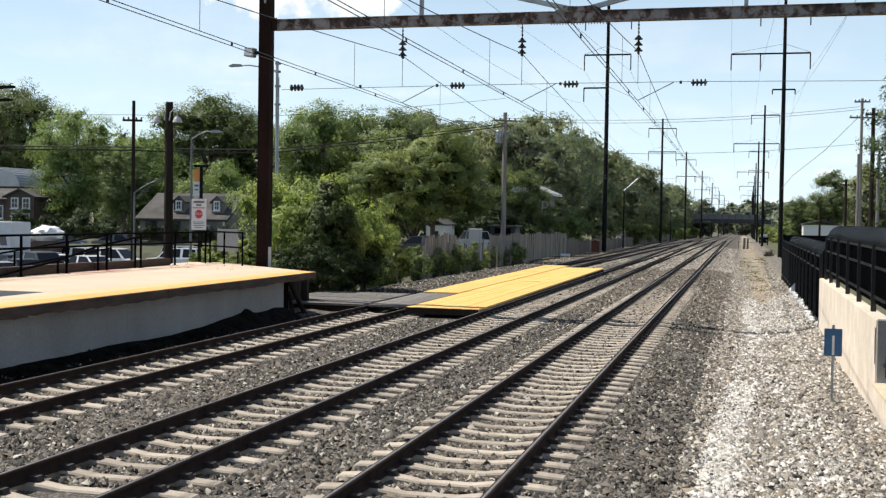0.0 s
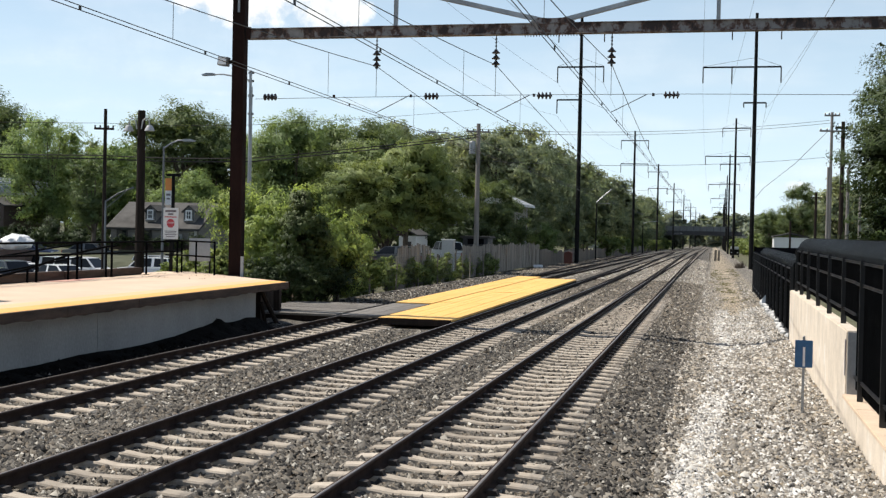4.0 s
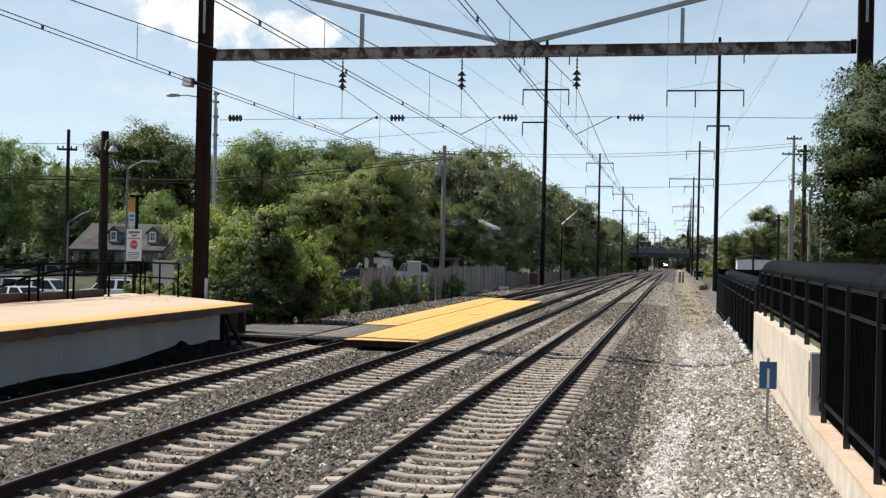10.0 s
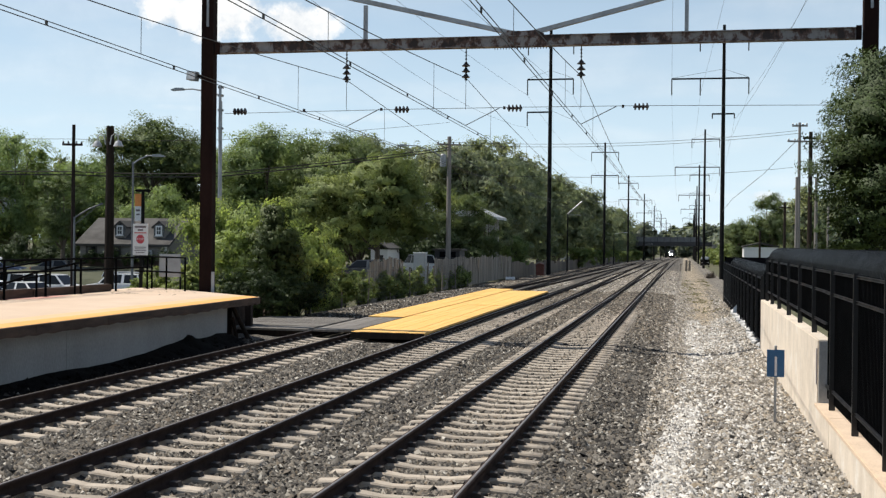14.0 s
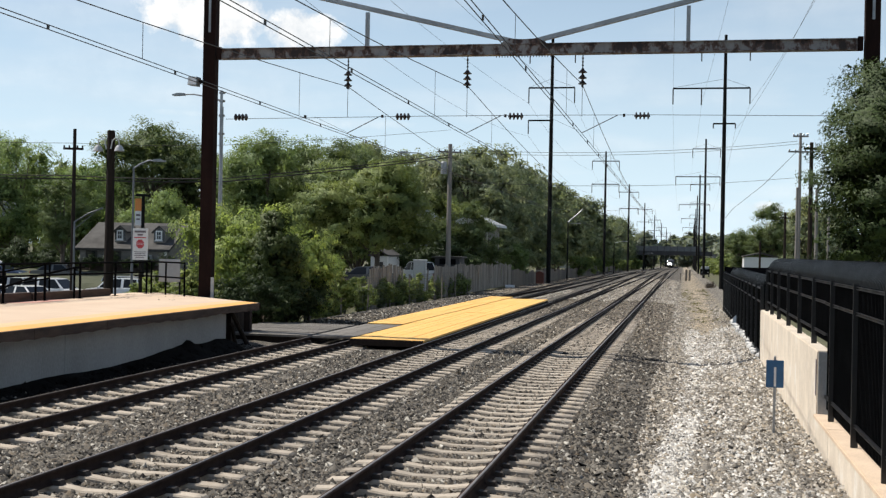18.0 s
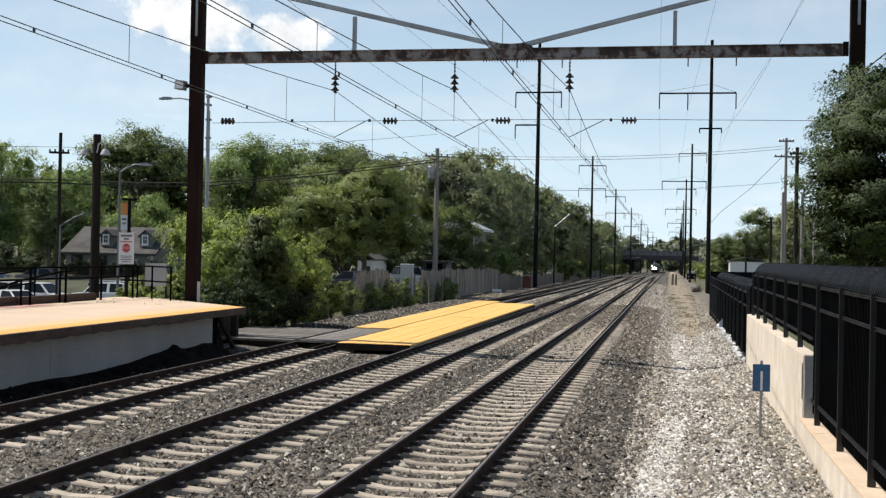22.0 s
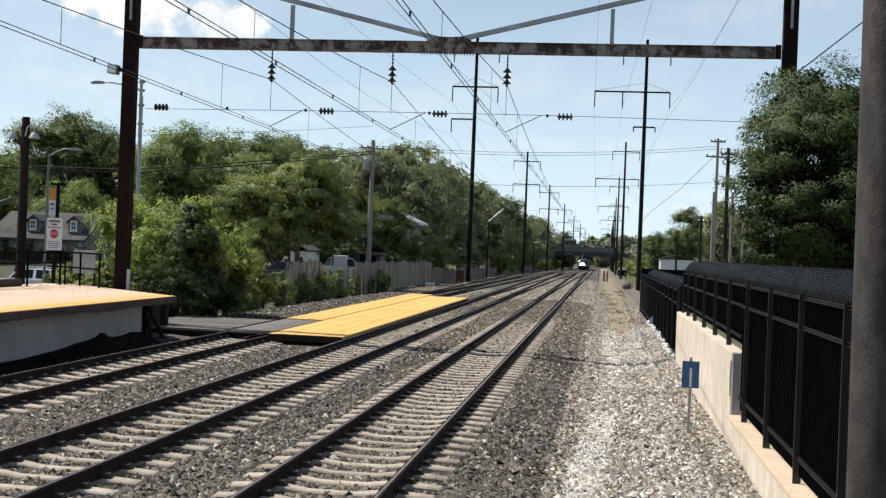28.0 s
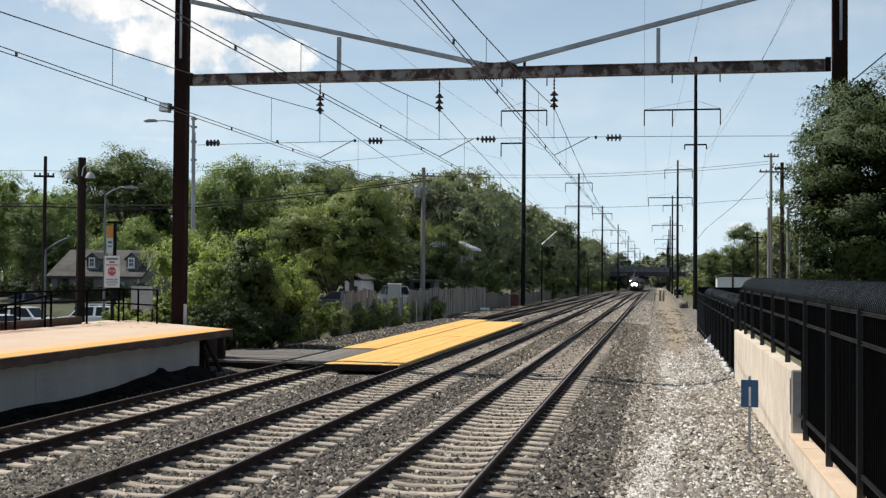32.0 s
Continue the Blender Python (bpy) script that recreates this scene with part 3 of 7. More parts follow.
def stones(name, count, box, mat, size, seed, height, label, keep=None):
    """Loose crushed stones lying on a bed, all in one mesh."""
    rng = np.random.default_rng(seed)
    x0, x1, y0, y1 = box
    px = rng.uniform(x0, x1, count)
    py = y0 + (y1 - y0) * rng.power(0.8, count)
    if keep is not None:
        ok = keep(px, py)
        px, py = px[ok], py[ok]
    n = len(px)
    chip = np.array([(1, 0, -0.35), (-0.5, 0.87, -0.35), (-0.5, -0.87, -0.35), (0, 0, 0.9)], float)
    s = size * rng.lognormal(0, 0.26, (n, 1, 1))
    v = chip[None] * s * rng.uniform(0.65, 1.3, (n, 4, 1)) * np.array([1.45, 0.85, 0.8]) + rng.normal(0, 0.2, (n, 4, 3)) * s
    a, b = rng.uniform(0, 2 * np.pi, n), rng.normal(0, 0.5, n)
    ca, sa, cb, sb = np.cos(a), np.sin(a), np.cos(b), np.sin(b)
    x, y, z = v[..., 0], v[..., 1], v[..., 2]
    y, z = y * cb[:, None] - z * sb[:, None], y * sb[:, None] + z * cb[:, None]
    x, y = x * ca[:, None] - y * sa[:, None], x * sa[:, None] + y * ca[:, None]
    lift = height(px, py) + s[:, 0, 0] * rng.uniform(-0.2, 0.6, n)
    v = np.stack([x + px[:, None], y + py[:, None], z + lift[:, None]], 2).reshape(-1, 3)
    tri = np.array([(0, 1, 3), (1, 2, 3), (2, 0, 3)])
    f = (tri[None] + 4 * np.arange(n)[:, None, None]).reshape(-1, 3)
    ob = new(name, big_mesh(name, v, f, mat))
    tagged(ob, label, "stones", kind="stuff")


# ---------------------------------------------------------------- tracks
RAIL_PROFILE = [(-0.070, -0.17), (0.070, -0.17), (0.070, -0.158), (0.012, -0.142), (0.010, -0.050), (0.039, -0.038), (0.039, -0.006), (-0.039, -0.006), (-0.039, -0.038), (-0.010, -0.050), (-0.012, -0.142), (-0.070, -0.158)]


def along(profile, ys, name, mat):
    """A profile drawn along the line, following the grade."""
    p = np.asarray(profile, float)
    k, n = len(ys), len(p)
    v = np.zeros((k, n, 3))
    v[:, :, 0], v[:, :, 1], v[:, :, 2] = p[None, :, 0], np.asarray(ys)[:, None], p[None, :, 1] + grade(np.asarray(ys, float))[:, None]
    i, j = np.meshgrid(np.arange(k - 1), np.arange(n), indexing="ij")
    j2 = (j + 1) % n
    f = np.stack([i * n + j, i * n + j2, (i + 1) * n + j2, (i + 1) * n + j], -1).reshape(-1, 4)
    return big_mesh(name, v.reshape(-1, 3), f, mat)


def tie_shape():
    """A concrete tie: raised seats under the rails, a lower waist, sloping ends."""
    s = Shape()
    xs = [-1.30, -1.27, -1.02, -0.93, -0.55, -0.30, 0.30, 0.55, 0.93, 1.02, 1.27, 1.30]
    top = [-0.225, -0.195, -0.180, -0.174, -0.178, -0.212, -0.212, -0.178, -0.174, -0.180, -0.195, -0.225]
    half = [0.102, 0.112, 0.118, 0.118, 0.112, 0.098, 0.098, 0.112, 0.118, 0.118, 0.112, 0.102]
    for x, t, w in zip(xs, top, half):
        s.v += [(x, -w - 0.02, -0.36), (x, -w, t - 0.022), (x, -w + 0.02, t), (x, w - 0.02, t), (x, w, t - 0.022), (x, w + 0.02, -0.36)]
    for i in range(len(xs) - 1):
        s.f += [(6 * i + j, 6 * i + j + 1, 6 * i + j + 7, 6 * i + j + 6) for j in range(5)]
    s.f += [(5, 4, 3, 2, 1, 0), tuple(6 * (len(xs) - 1) + j for j in range(6))]
    s.f = [tuple(reversed(q)) for q in s.f]
    return s


def build_tracks():
    tie = tie_shape().mesh("tie", TIE)
    base = np.array([v.co[:] for v in tie.vertices])
    quads = [tuple(p.vertices) for p in tie.polygons if len(p.vertices) == 4]
    rng = np.random.default_rng(5)
    for key, xc in TRACK_X.items():
        t = thing("railway_track", (xc, 0, 0), "railway track of dark rusty rails on pale concrete ties", "track", "tracks of the line", "structure")
        ys = np.concatenate([np.arange(-12, 400, 4.0), np.arange(400, 1400, 20.0)])
        for side in (-1, 1):
            part("rail", along([(p[0] + side * 0.7525, p[1]) for p in RAIL_PROFILE], ys, "rail", RAIL_SIDE), None, t, "rust-brown steel rail")
            w = 0.017
            head = [(side * 0.7525 - w, -0.007), (side * 0.7525 + w, -0.007), (side * 0.7525 + w, -0.003), (side * 0.7525 + w * 0.6, 0.001), (side * 0.7525 - w * 0.6, 0.001), (side * 0.7525 - w, -0.003)]
            part("running_surface", along(head, ys, "running_surface", RAIL_DULL if key == "far" else RAIL_TOP), None, t, "worn bright top of the rail")
        offset = {"far": 15.412, "middle": 15.60, "near": 15.27}[key]
        y = offset - 44 * SPACING
        number = 0
        far_v, far_f = [], []
        while y < 130:
            covered = key == "far" and 35.2 < y < 70
            jitter = rng.normal(0, 0.012)
            if not covered:
                if y < 86:
                    o = part("tie", tie, None, t, at=(rng.normal(0, 0.012), y + jitter, grade(y)))
                    o.rotation_euler = (0, 0, rng.normal(0, 0.006))
                else:
                    b = sum(len(q) for q in far_v)
                    far_v.append(base + np.array([0, y + jitter, grade(y)]))
                    far_f.append(np.array(quads) + b)
            y += SPACING
            number += 1
        o = part("distant_ties", big_mesh("distant_ties", np.concatenate(far_v), np.concatenate(far_f), TIE), None, t, "pale concrete ties in the distance")
        o["kind"] = "stuff"
        # rail clips, made wider so their black adds the rail's shadow band
        s = Shape()
        y = offset - 44 * SPACING
        while y < 190:
            if not (key == "far" and 35.2 < y < 70):
                for side in (-1, 1):
                    for inner in (-1, 1):
                        x = side * 0.7525 + inner * 0.105
                        s.prism([(x - 0.075, -0.18), (x + 0.075, -0.18), (x + 0.05, -0.118), (x - 0.05, -0.112)], y - 0.06, y + 0.06)
            y += SPACING
        o = part("rail_clips", s, CLIP, t, "black iron rail clips, oversized to add the shade beside the rail")
        o["kind"] = "stuff"


def on_bed(x, y):
    return bed_height(x) + crib_fill(x, y) + grade(y)


def clear_of_rails(x, y):
    ok = np.ones_like(x, bool)
    for key, c in TRACK_X.items():
        off = {"far": 15.412, "middle": 15.60, "near": 15.27}[key]
        d = np.abs(x - c)
        on_tie = (np.abs((y - off + SPACING / 2) % SPACING - SPACING / 2) < 0.125) & (d < 1.30)
        thin = (y > 44) & (np.sin(91.7 * x + 57.3 * y) > smooth(44, 70, y) * -1.5 + 0.6)
        scatter = np.sin(71.3 * x + 43.9 * y) * np.sin(37.1 * x - 91.7 * y)
        thin |= (d > 0.98) & (scatter > 0.22) | (d < 0.5) & (scatter > 0.62)
        ok &= (~on_tie | thin) & (np.abs(d - 0.7525) > 0.10)
    ok &= ~((x > -13.6) & (x < -7.55) & (y > 33.6))
    return ok


# ---------------------------------------------------------------- opposite platform
def build_platform():
    t = thing("platform", (-12.5, 0, 0), "high concrete passenger platform with a yellow edge stripe", "platform", kind="structure")
    top, under = 1.10, 0.92
    # deck: straight edge to the track, slanting end
    outline = [(0, -14), (0, 33.2), (-5.4, 38.0), (-6.3, 37.6), (-6.3, -14)]
    part("deck", Shape().prism(outline, under, top, "z"), DECK, t, "sunlit tan concrete deck")
    stripe = [(-0.006, -14), (-0.006, 33.1), (-0.62, 33.65), (-0.62, -14)]
    part("edge_stripe", Shape().prism(stripe, top, top + 0.006, "z"), EDGE_YELLOW, t, "yellow painted edge stripe")
    inner = [(-0.63, -14), (-0.63, 33.6), (-1.25, 34.2), (-1.25, -14)]
    part("worn_stripe", Shape().prism(inner, top, top + 0.005, "z"), PALE_YELLOW, t, "faded yellow band")
    y, k = -14.0, 0
    while y < 33.0:
        b = min(y + 2.9 + 0.6 * math.sin(2.1 * k), 33.15)
        n = 9
        low = [(y + (b - y) * i / n, 0.895 + 0.028 * math.sin(3.7 * (y + (b - y) * i / n)) * math.sin(1.3 * i + k)) for i in range(n + 1)]
        part("rub_board", Shape().prism([(b - 0.004, 1.096), (y + 0.004, 1.096)] + low, 0.0, 0.05 + 0.008 * math.sin(5.0 * k), "x"), RUB_WOOD, t, "dark timber rub rail")
        y, k = b, k + 1
    end = [(0.0, 33.21), (0.06, 33.2), (-5.38, 38.06), (-5.42, 38.01)]
    part("end_beam", Shape().prism(end, 0.93, 1.097, "z"), DARK_WOOD, t, "dark timber end beam")
    red = [(-5.9, 28.6), (-5.1, 29.4), (-5.3, 31.6), (-6.1, 31.2)]
    part("paint_patch", Shape().prism(red, top, top + 0.007, "z"), RED_PAINT, t, "faded red painted patch")
    for a, b in ((-14.0, -5.9), (-5.9, 3.7), (3.7, 13.3), (13.3, 22.9), (22.9, 31.9)):
        part("wall_panel", Shape().box(-0.75, a + 0.004, -0.5, -0.5, b - 0.004, 0.92), PLATFORM_WALL, t, bevel=0.008)
    # timber framing beyond the wall's end
    for yy in (32.5, 34.0, 35.6):
        part("timber_post", Shape().box(-1.4, yy, -0.45, -1.2, yy + 0.2, 0.92), DARK_WOOD, t)
    part("timber_brace", Shape().tube([(-0.45, 32.2, 0.85), (-0.45, 33.6, -0.3)], 0.07, 6), DARK_WOOD, t)
    part("timber_brace", Shape().tube([(-0.6, 33.0, -0.3), (-0.5, 32.3, 0.5)], 0.06, 6), DARK_WOOD, t)
    # dark sheets added behind the posts as the shade under the deck
    part("opening_shade_back", Shape().box(-4.8, 32.2, -0.45, -1.5, 32.3, 0.92), DARK_WOOD, t)
    part("opening_shade_side", Shape().box(-1.75, 31.95, -0.45, -1.68, 36.6, 0.92), DARK_WOOD, t)
    part("end_wall", Shape().box(-0.74, 31.91, -0.5, -0.52, 31.96, 0.92), DARK_WOOD, t)
    part("low_beam", Shape().box(-1.3, 32.0, -0.42, -0.3, 32.12, -0.22), DARK_WOOD, t)
    # timber kerb at the back
    for a, b in ((4.0, 12.0), (12.0, 18.0), (18.0, 22.0), (22.0, 26.1), (26.1, 30.3), (30.3, 35.0)):
        part("back_kerb", Shape().box(-6.02, a, 1.102, -5.76, b - 0.02, 1.35 - 0.02 * (a > 30)), RUB_WOOD, t, "brown timber kerb along the back", bevel=0.02)
    # earth and rubble banked against the wall, platform shade put into the colour
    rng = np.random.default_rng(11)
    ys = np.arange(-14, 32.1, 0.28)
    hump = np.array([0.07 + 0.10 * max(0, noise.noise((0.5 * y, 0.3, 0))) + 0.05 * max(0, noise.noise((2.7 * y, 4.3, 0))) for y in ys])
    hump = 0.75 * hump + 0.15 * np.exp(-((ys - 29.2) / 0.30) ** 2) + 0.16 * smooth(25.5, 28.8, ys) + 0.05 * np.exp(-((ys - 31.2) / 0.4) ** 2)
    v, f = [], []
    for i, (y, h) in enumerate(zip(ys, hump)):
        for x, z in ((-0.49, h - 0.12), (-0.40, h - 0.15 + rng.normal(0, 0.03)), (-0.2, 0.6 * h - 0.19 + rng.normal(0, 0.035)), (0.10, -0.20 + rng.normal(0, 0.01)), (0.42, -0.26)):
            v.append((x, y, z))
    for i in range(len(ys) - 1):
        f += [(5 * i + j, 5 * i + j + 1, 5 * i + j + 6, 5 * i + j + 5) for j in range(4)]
    part("rubble_bank", big_mesh("rubble_bank", v, f, SHADED_SOIL), None, t, "ballast heaped against the wall, coloured dark for the platform shade")


def build_canopy():
    """Unseen roof over the opposite platform, added to cast the deck's shadow."""
    t = thing("unseen_canopy", (-18.0, 13.5, 1.1), "flat unseen canopy added to cast a shadow on the platform deck", "canopy")
    part("roof", Shape().box(-0.4, -9, 2.95, 1.55, 8.6, 3.1), BLACK_POLE, t, bevel=0.02)
    for y in (-7, -1, 5):
        part("post", Shape().box(0.2, y - 0.06, 0, 0.32, y + 0.06, 2.95), BLACK_POLE, t)


def build_railing():
    """Black pipe railing along the back of the platform and round its end."""
    t = thing("pipe_railing", (-18.05, 20, 1.1), "black pipe railing along the back of the platform", "railing")
    for y in (-5.2, -3.1, -1.0, 1.1, 2.2, 4.3, 6.4, 8.5, 10.6, 12.6, 14.85, 17.1):
        part("post", Shape().tube([(0, y, 0), (0, y, 1.08)], 0.036, 8), FENCE_PAINT, t)
        part("base_plate", Shape().box(-0.07, y - 0.07, 0.001, 0.07, y + 0.07, 0.014), FENCE_PAINT, t)
    for z in (1.08, 0.74):
        part("rail", Shape().tube([(0, -8, z), (0, 17.1, z)], 0.03, 8), FENCE_PAINT, t)
    # sloping handrail that climbs beside it
    t = thing("sloping_handrail", (-18.13, 20, 1.1), "black sloping handrail beside the platform railing", "railing")
    for y, z in ((8.2, 0.37), (10.25, 0.72), (12.4, 0.94)):
        part("post", Shape().tube([(0, y, 0), (0, y, z)], 0.032, 8), FENCE_PAINT, t)
    part("rail", Shape().tube([(0, 5.2, 0.02), (0, 8.2, 0.37), (0, 10.25, 0.72), (0, 12.4, 0.94), (0, 13.0, 0.95)], 0.034, 8), FENCE_PAINT, t)
    t = thing("pipe_railing", (-18.0, 37.55, 1.1), "black pipe railing across the end of the platform", "railing")
    for k in (0.0, 0.45, 1.0):
        part("post", Shape().tube([(1.9 * k, -0.2 - 1.5 * k, 0), (1.9 * k, -0.2 - 1.5 * k, 1.1)], 0.032, 8), FENCE_PAINT, t)
    for z in (1.1, 0.6):
        part("rail", Shape().tube([(-0.55, -0.35, z), (0, -0.2, z), (1.9, -1.7, z)], 0.028, 8), FENCE_PAINT, t)
    # ramp behind the platform with its sloping handrail
    t = thing("ramp_railing", (-19.9, 20, -0.4), "black sloping handrail of the access ramp", "railing")
    ys = [0.5, 3.2, 6.0, 8.8, 11.5, 14.0]
    for i, y in enumerate(ys):
        z = 0.35 + 1.1 * i / 5
        part("post", Shape().tube([(0, y, 0.0), (0, y, z + 1.05)], 0.03, 8), FENCE_PAINT, t)
    for d in (1.05, 0.6):
        part("rail", Shape().tube([(0, -2, 0.15 + d), (0, 14.0, 1.45 + d)], 0.027, 8), FENCE_PAINT, t)


def build_boards():
    """The timber crossing and the yellow boarded low platform over the far track."""
    rng = np.random.default_rng(3)
    w = thing("timber_crossing", (0, 0, 0), "weathered grey timber crossing boards between the platforms", "boardwalk", kind="structure")
    def plank(parent, name, x0, x1, y0, y1, z, mat):
        dz = rng.normal(0, 0.004)
        part(name, Shape().box(x0, y0 + 0.006, z - 0.07 + dz, x1, y1 - 0.006, z + dz), mat, parent, bevel=0.006)
    y = 35.1
    while y < 40.4:
        plank(w, "plank", -14.95 + rng.normal(0, 0.03), -11.60, y, y + 0.26, 0.03, GREY_WOOD)
        y += 0.262
    for i in range(5):
        x = -11.44 + i * 0.272
        plank(w, "plank", x, x + 0.266, 35.1, 41.5, 0.025, GREY_WOOD)
    for i in range(2):
        part("bearer", Shape().box(-14.7, 35.2 + 4.9 * i, -0.45, -11.7, 35.4 + 4.9 * i, -0.042), DARK_WOOD, w)
    p = thing("low_platform", (0, 0, 0), "low boarded platform painted safety yellow beside the track", "platform", kind="structure")
    for i in range(5):
        x = -11.44 + i * 0.272
        for a, b in ((41.7, 51.2), (51.2, 60.6), (60.6, 69.8)):
            plank(p, "board", x, x + 0.267, a, b, 0.045, YELLOW)
    for i in range(8):
        x = -9.93 + i * 0.287
        for a, b in ((34.2, 42.4), (42.4, 50.6), (50.6, 58.8), (58.8, 67.0)):
            plank(p, "board", x, x + 0.282, a, b, 0.06, YELLOW)
    part("end_board", Shape().box(-9.93, 34.14, -0.14, -7.64, 34.2, 0.045), DARK_WOOD, p)
    part("side_board", Shape().box(-7.69, 34.2, -0.26, -7.635, 67.0, -0.015), DARK_WOOD, p)
    for k in range(12):
        y = 35 + k * 2.9
        part("bearer", Shape().box(-9.9, y, -0.30, -7.7, y + 0.2, -0.015), DARK_WOOD, p)
    for k in range(10):
        y = 42 + k * 3.0
        part("bearer", Shape().box(-11.4, y, -0.30, -10.1, y + 0.2, -0.028), DARK_WOOD, p)


# ---------------------------------------------------------------- concrete wall and fence
FENCE_X, WALL_X = 2.36, 2.20


def build_wall():
    t = thing("retaining_wall", (WALL_X, 0, 0), "pale tan concrete retaining wall with a stepped top", "wall", kind="structure")
    part("tall_section", Shape().box(0, 20.3, -0.9, 0.25, 35.0, 1.25), CONCRETE, t, bevel=0.018)
    y = -12.0
    while y < 20.2:
        b = min(y + 6.1, 20.29)
        part("low_section", Shape().box(-0.02, y + 0.005, -0.9, 0.34, b, 0.13), CONCRETE, t, bevel=0.012)
        part("coping", Shape().box(-0.045, y + 0.005, 0.13, 0.36, b, 0.20), CAP_CONCRETE, t, bevel=0.012)
        y += 6.1
    part("step_panel", Shape().box(0.02, 20.26, 0.2, 0.24, 20.297, 1.23), PLATFORM_WALL, t, "grey end panel of the step")
    part("drip_mark", Shape().box(-0.012, 20.33, 0.50, -0.001, 20.43, 1.10), SIGN_INK, t, "dark vertical slot in the wall")


def picket_shape(bottom, bend, top):
    """A square bar that curves over, away from the tracks, at its top."""
    s = Shape()
    path = [(0, bottom), (0, bend)]
    for i in range(1, 9):
        a = math.radians(13.5 * i)
        path.append(((0.33 * (1 - math.cos(a))), bend + (top - bend) * math.sin(a)))
    w = 0.0125
    for i, (x, z) in enumerate(path):
        a = path[max(i - 1, 0)]
        b = path[min(i + 1, len(path) - 1)]
        d = Vector((b[0] - a[0], b[1] - a[1])).normalized()
        nx, nz = d.y * w, -d.x * w
        s.v += [(x - nx, -w, z - nz), (x + nx, -w, z + nz), (x + nx, w, z + nz), (x - nx, w, z - nz)]
    for i in range(len(path) - 1):
        s.f += [(4 * i + j, 4 * i + (j + 1) % 4, 4 * i + 4 + (j + 1) % 4, 4 * i + 4 + j) for j in range(4)]
    k = 4 * (len(path) - 1)
    s.f += [(3, 2, 1, 0), (k, k + 1, k + 2, k + 3)]
    # the curved head takes the lighter black: its sky sheen is painted in
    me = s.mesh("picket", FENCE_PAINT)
    me.materials.append(FENCE_SHEEN)
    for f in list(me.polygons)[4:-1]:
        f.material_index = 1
    return me


def build_fence():
    span = 2.55
    posts = [19.38 - span * i for i in range(9)]
    def rails(t, y0, y1, levels):
        for z in levels:
            part("rail", Shape().prism([(-0.045, z - 0.021), (0.012, z - 0.021), (0.012, z + 0.021), (-0.045, z + 0.021), (-0.045, z + 0.014), (-0.020, z + 0.010), (-0.020, z - 0.010), (-0.045, z - 0.014)], y0, y1), FENCE_SHEEN, t)
    # near section: on the low coping
    t = thing("steel_fence", (FENCE_X, 0, 0), "tall black steel picket fence with an inward-curved top", "fence", "fence sections")
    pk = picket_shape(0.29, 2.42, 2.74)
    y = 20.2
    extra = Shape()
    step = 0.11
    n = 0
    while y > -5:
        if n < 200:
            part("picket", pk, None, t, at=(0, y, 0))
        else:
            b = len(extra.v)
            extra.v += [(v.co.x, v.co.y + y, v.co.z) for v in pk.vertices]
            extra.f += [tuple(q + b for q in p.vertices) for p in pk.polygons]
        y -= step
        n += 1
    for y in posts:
        part("post", Shape().box(-0.080, y - 0.024, 0.20, 0.015, y + 0.024, 2.45), FENCE_SHEEN, t, bevel=0.006)
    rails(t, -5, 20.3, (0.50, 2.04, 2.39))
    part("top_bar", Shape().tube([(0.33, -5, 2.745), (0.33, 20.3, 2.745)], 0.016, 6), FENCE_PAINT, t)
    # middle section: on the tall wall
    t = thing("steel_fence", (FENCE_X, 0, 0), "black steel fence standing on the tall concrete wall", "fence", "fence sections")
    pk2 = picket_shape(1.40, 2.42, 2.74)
    y = 34.2
    n = 0
    while y > 20.3:
        part("picket", pk2, None, t, at=(0, y, 0))
        y -= step
    for y in (22.04, 24.7, 27.3, 30.0, 32.3, 34.2):
        part("post", Shape().box(-0.080, y - 0.024, 1.25, 0.015, y + 0.024, 2.45), FENCE_SHEEN, t, bevel=0.006)
    rails(t, 20.3, 34.2, (1.52, 2.05, 2.39))
    part("top_bar", Shape().tube([(0.33, 20.3, 2.745), (0.33, 34.2, 2.745)], 0.016, 6), FENCE_PAINT, t)
    # far section: lower, standing on the ground
    t = thing("steel_fence", (FENCE_X - 0.08, 0, 0), "lower black steel fence standing on the gravel", "fence", "fence sections")
    pk3 = picket_shape(-0.2, 1.88, 2.20)
    far = Shape()
    y = 35.3
    n = 0
    while y < 68.5:
        if n < 200:
            part("picket", pk3, None, t, at=(0, y, 0))
        else:
            b = len(far.v)
            far.v += [(v.co.x, v.co.y + y, v.co.z) for v in pk3.vertices]
            far.f += [tuple(q + b for q in p.vertices) for p in pk3.polygons]
        y += 0.12
        n += 1
    y = 35.2
    while y < 68.6:
        part("post", Shape().box(-0.080, y - 0.024, -0.4, 0.015, y + 0.024, 1.93), FENCE_SHEEN, t, bevel=0.006)
        y += 2.5
    rails(t, 35.2, 68.6, (-0.05, 1.45, 1.85))
    part("top_bar", Shape().tube([(0.33, 35.2, 2.205), (0.33, 68.6, 2.205)], 0.016, 6), FENCE_PAINT, t)
    # return section behind, running away from the line
    t = thing("steel_fence", (FENCE_X - 0.05, 68.6, 0), "black steel fence returning away from the tracks", "fence", "fence sections")
    for i in range(4):
        part("post", Shape().box(2.4 * i - 0.03, -0.03, -0.5, 2.4 * i + 0.03, 0.03, 2.2), FENCE_PAINT, t)
    part("mesh_backing", Shape().box(0, 0.04, -0.3, 7.2, 0.046, 2.15), FENCE_SCREEN, t)


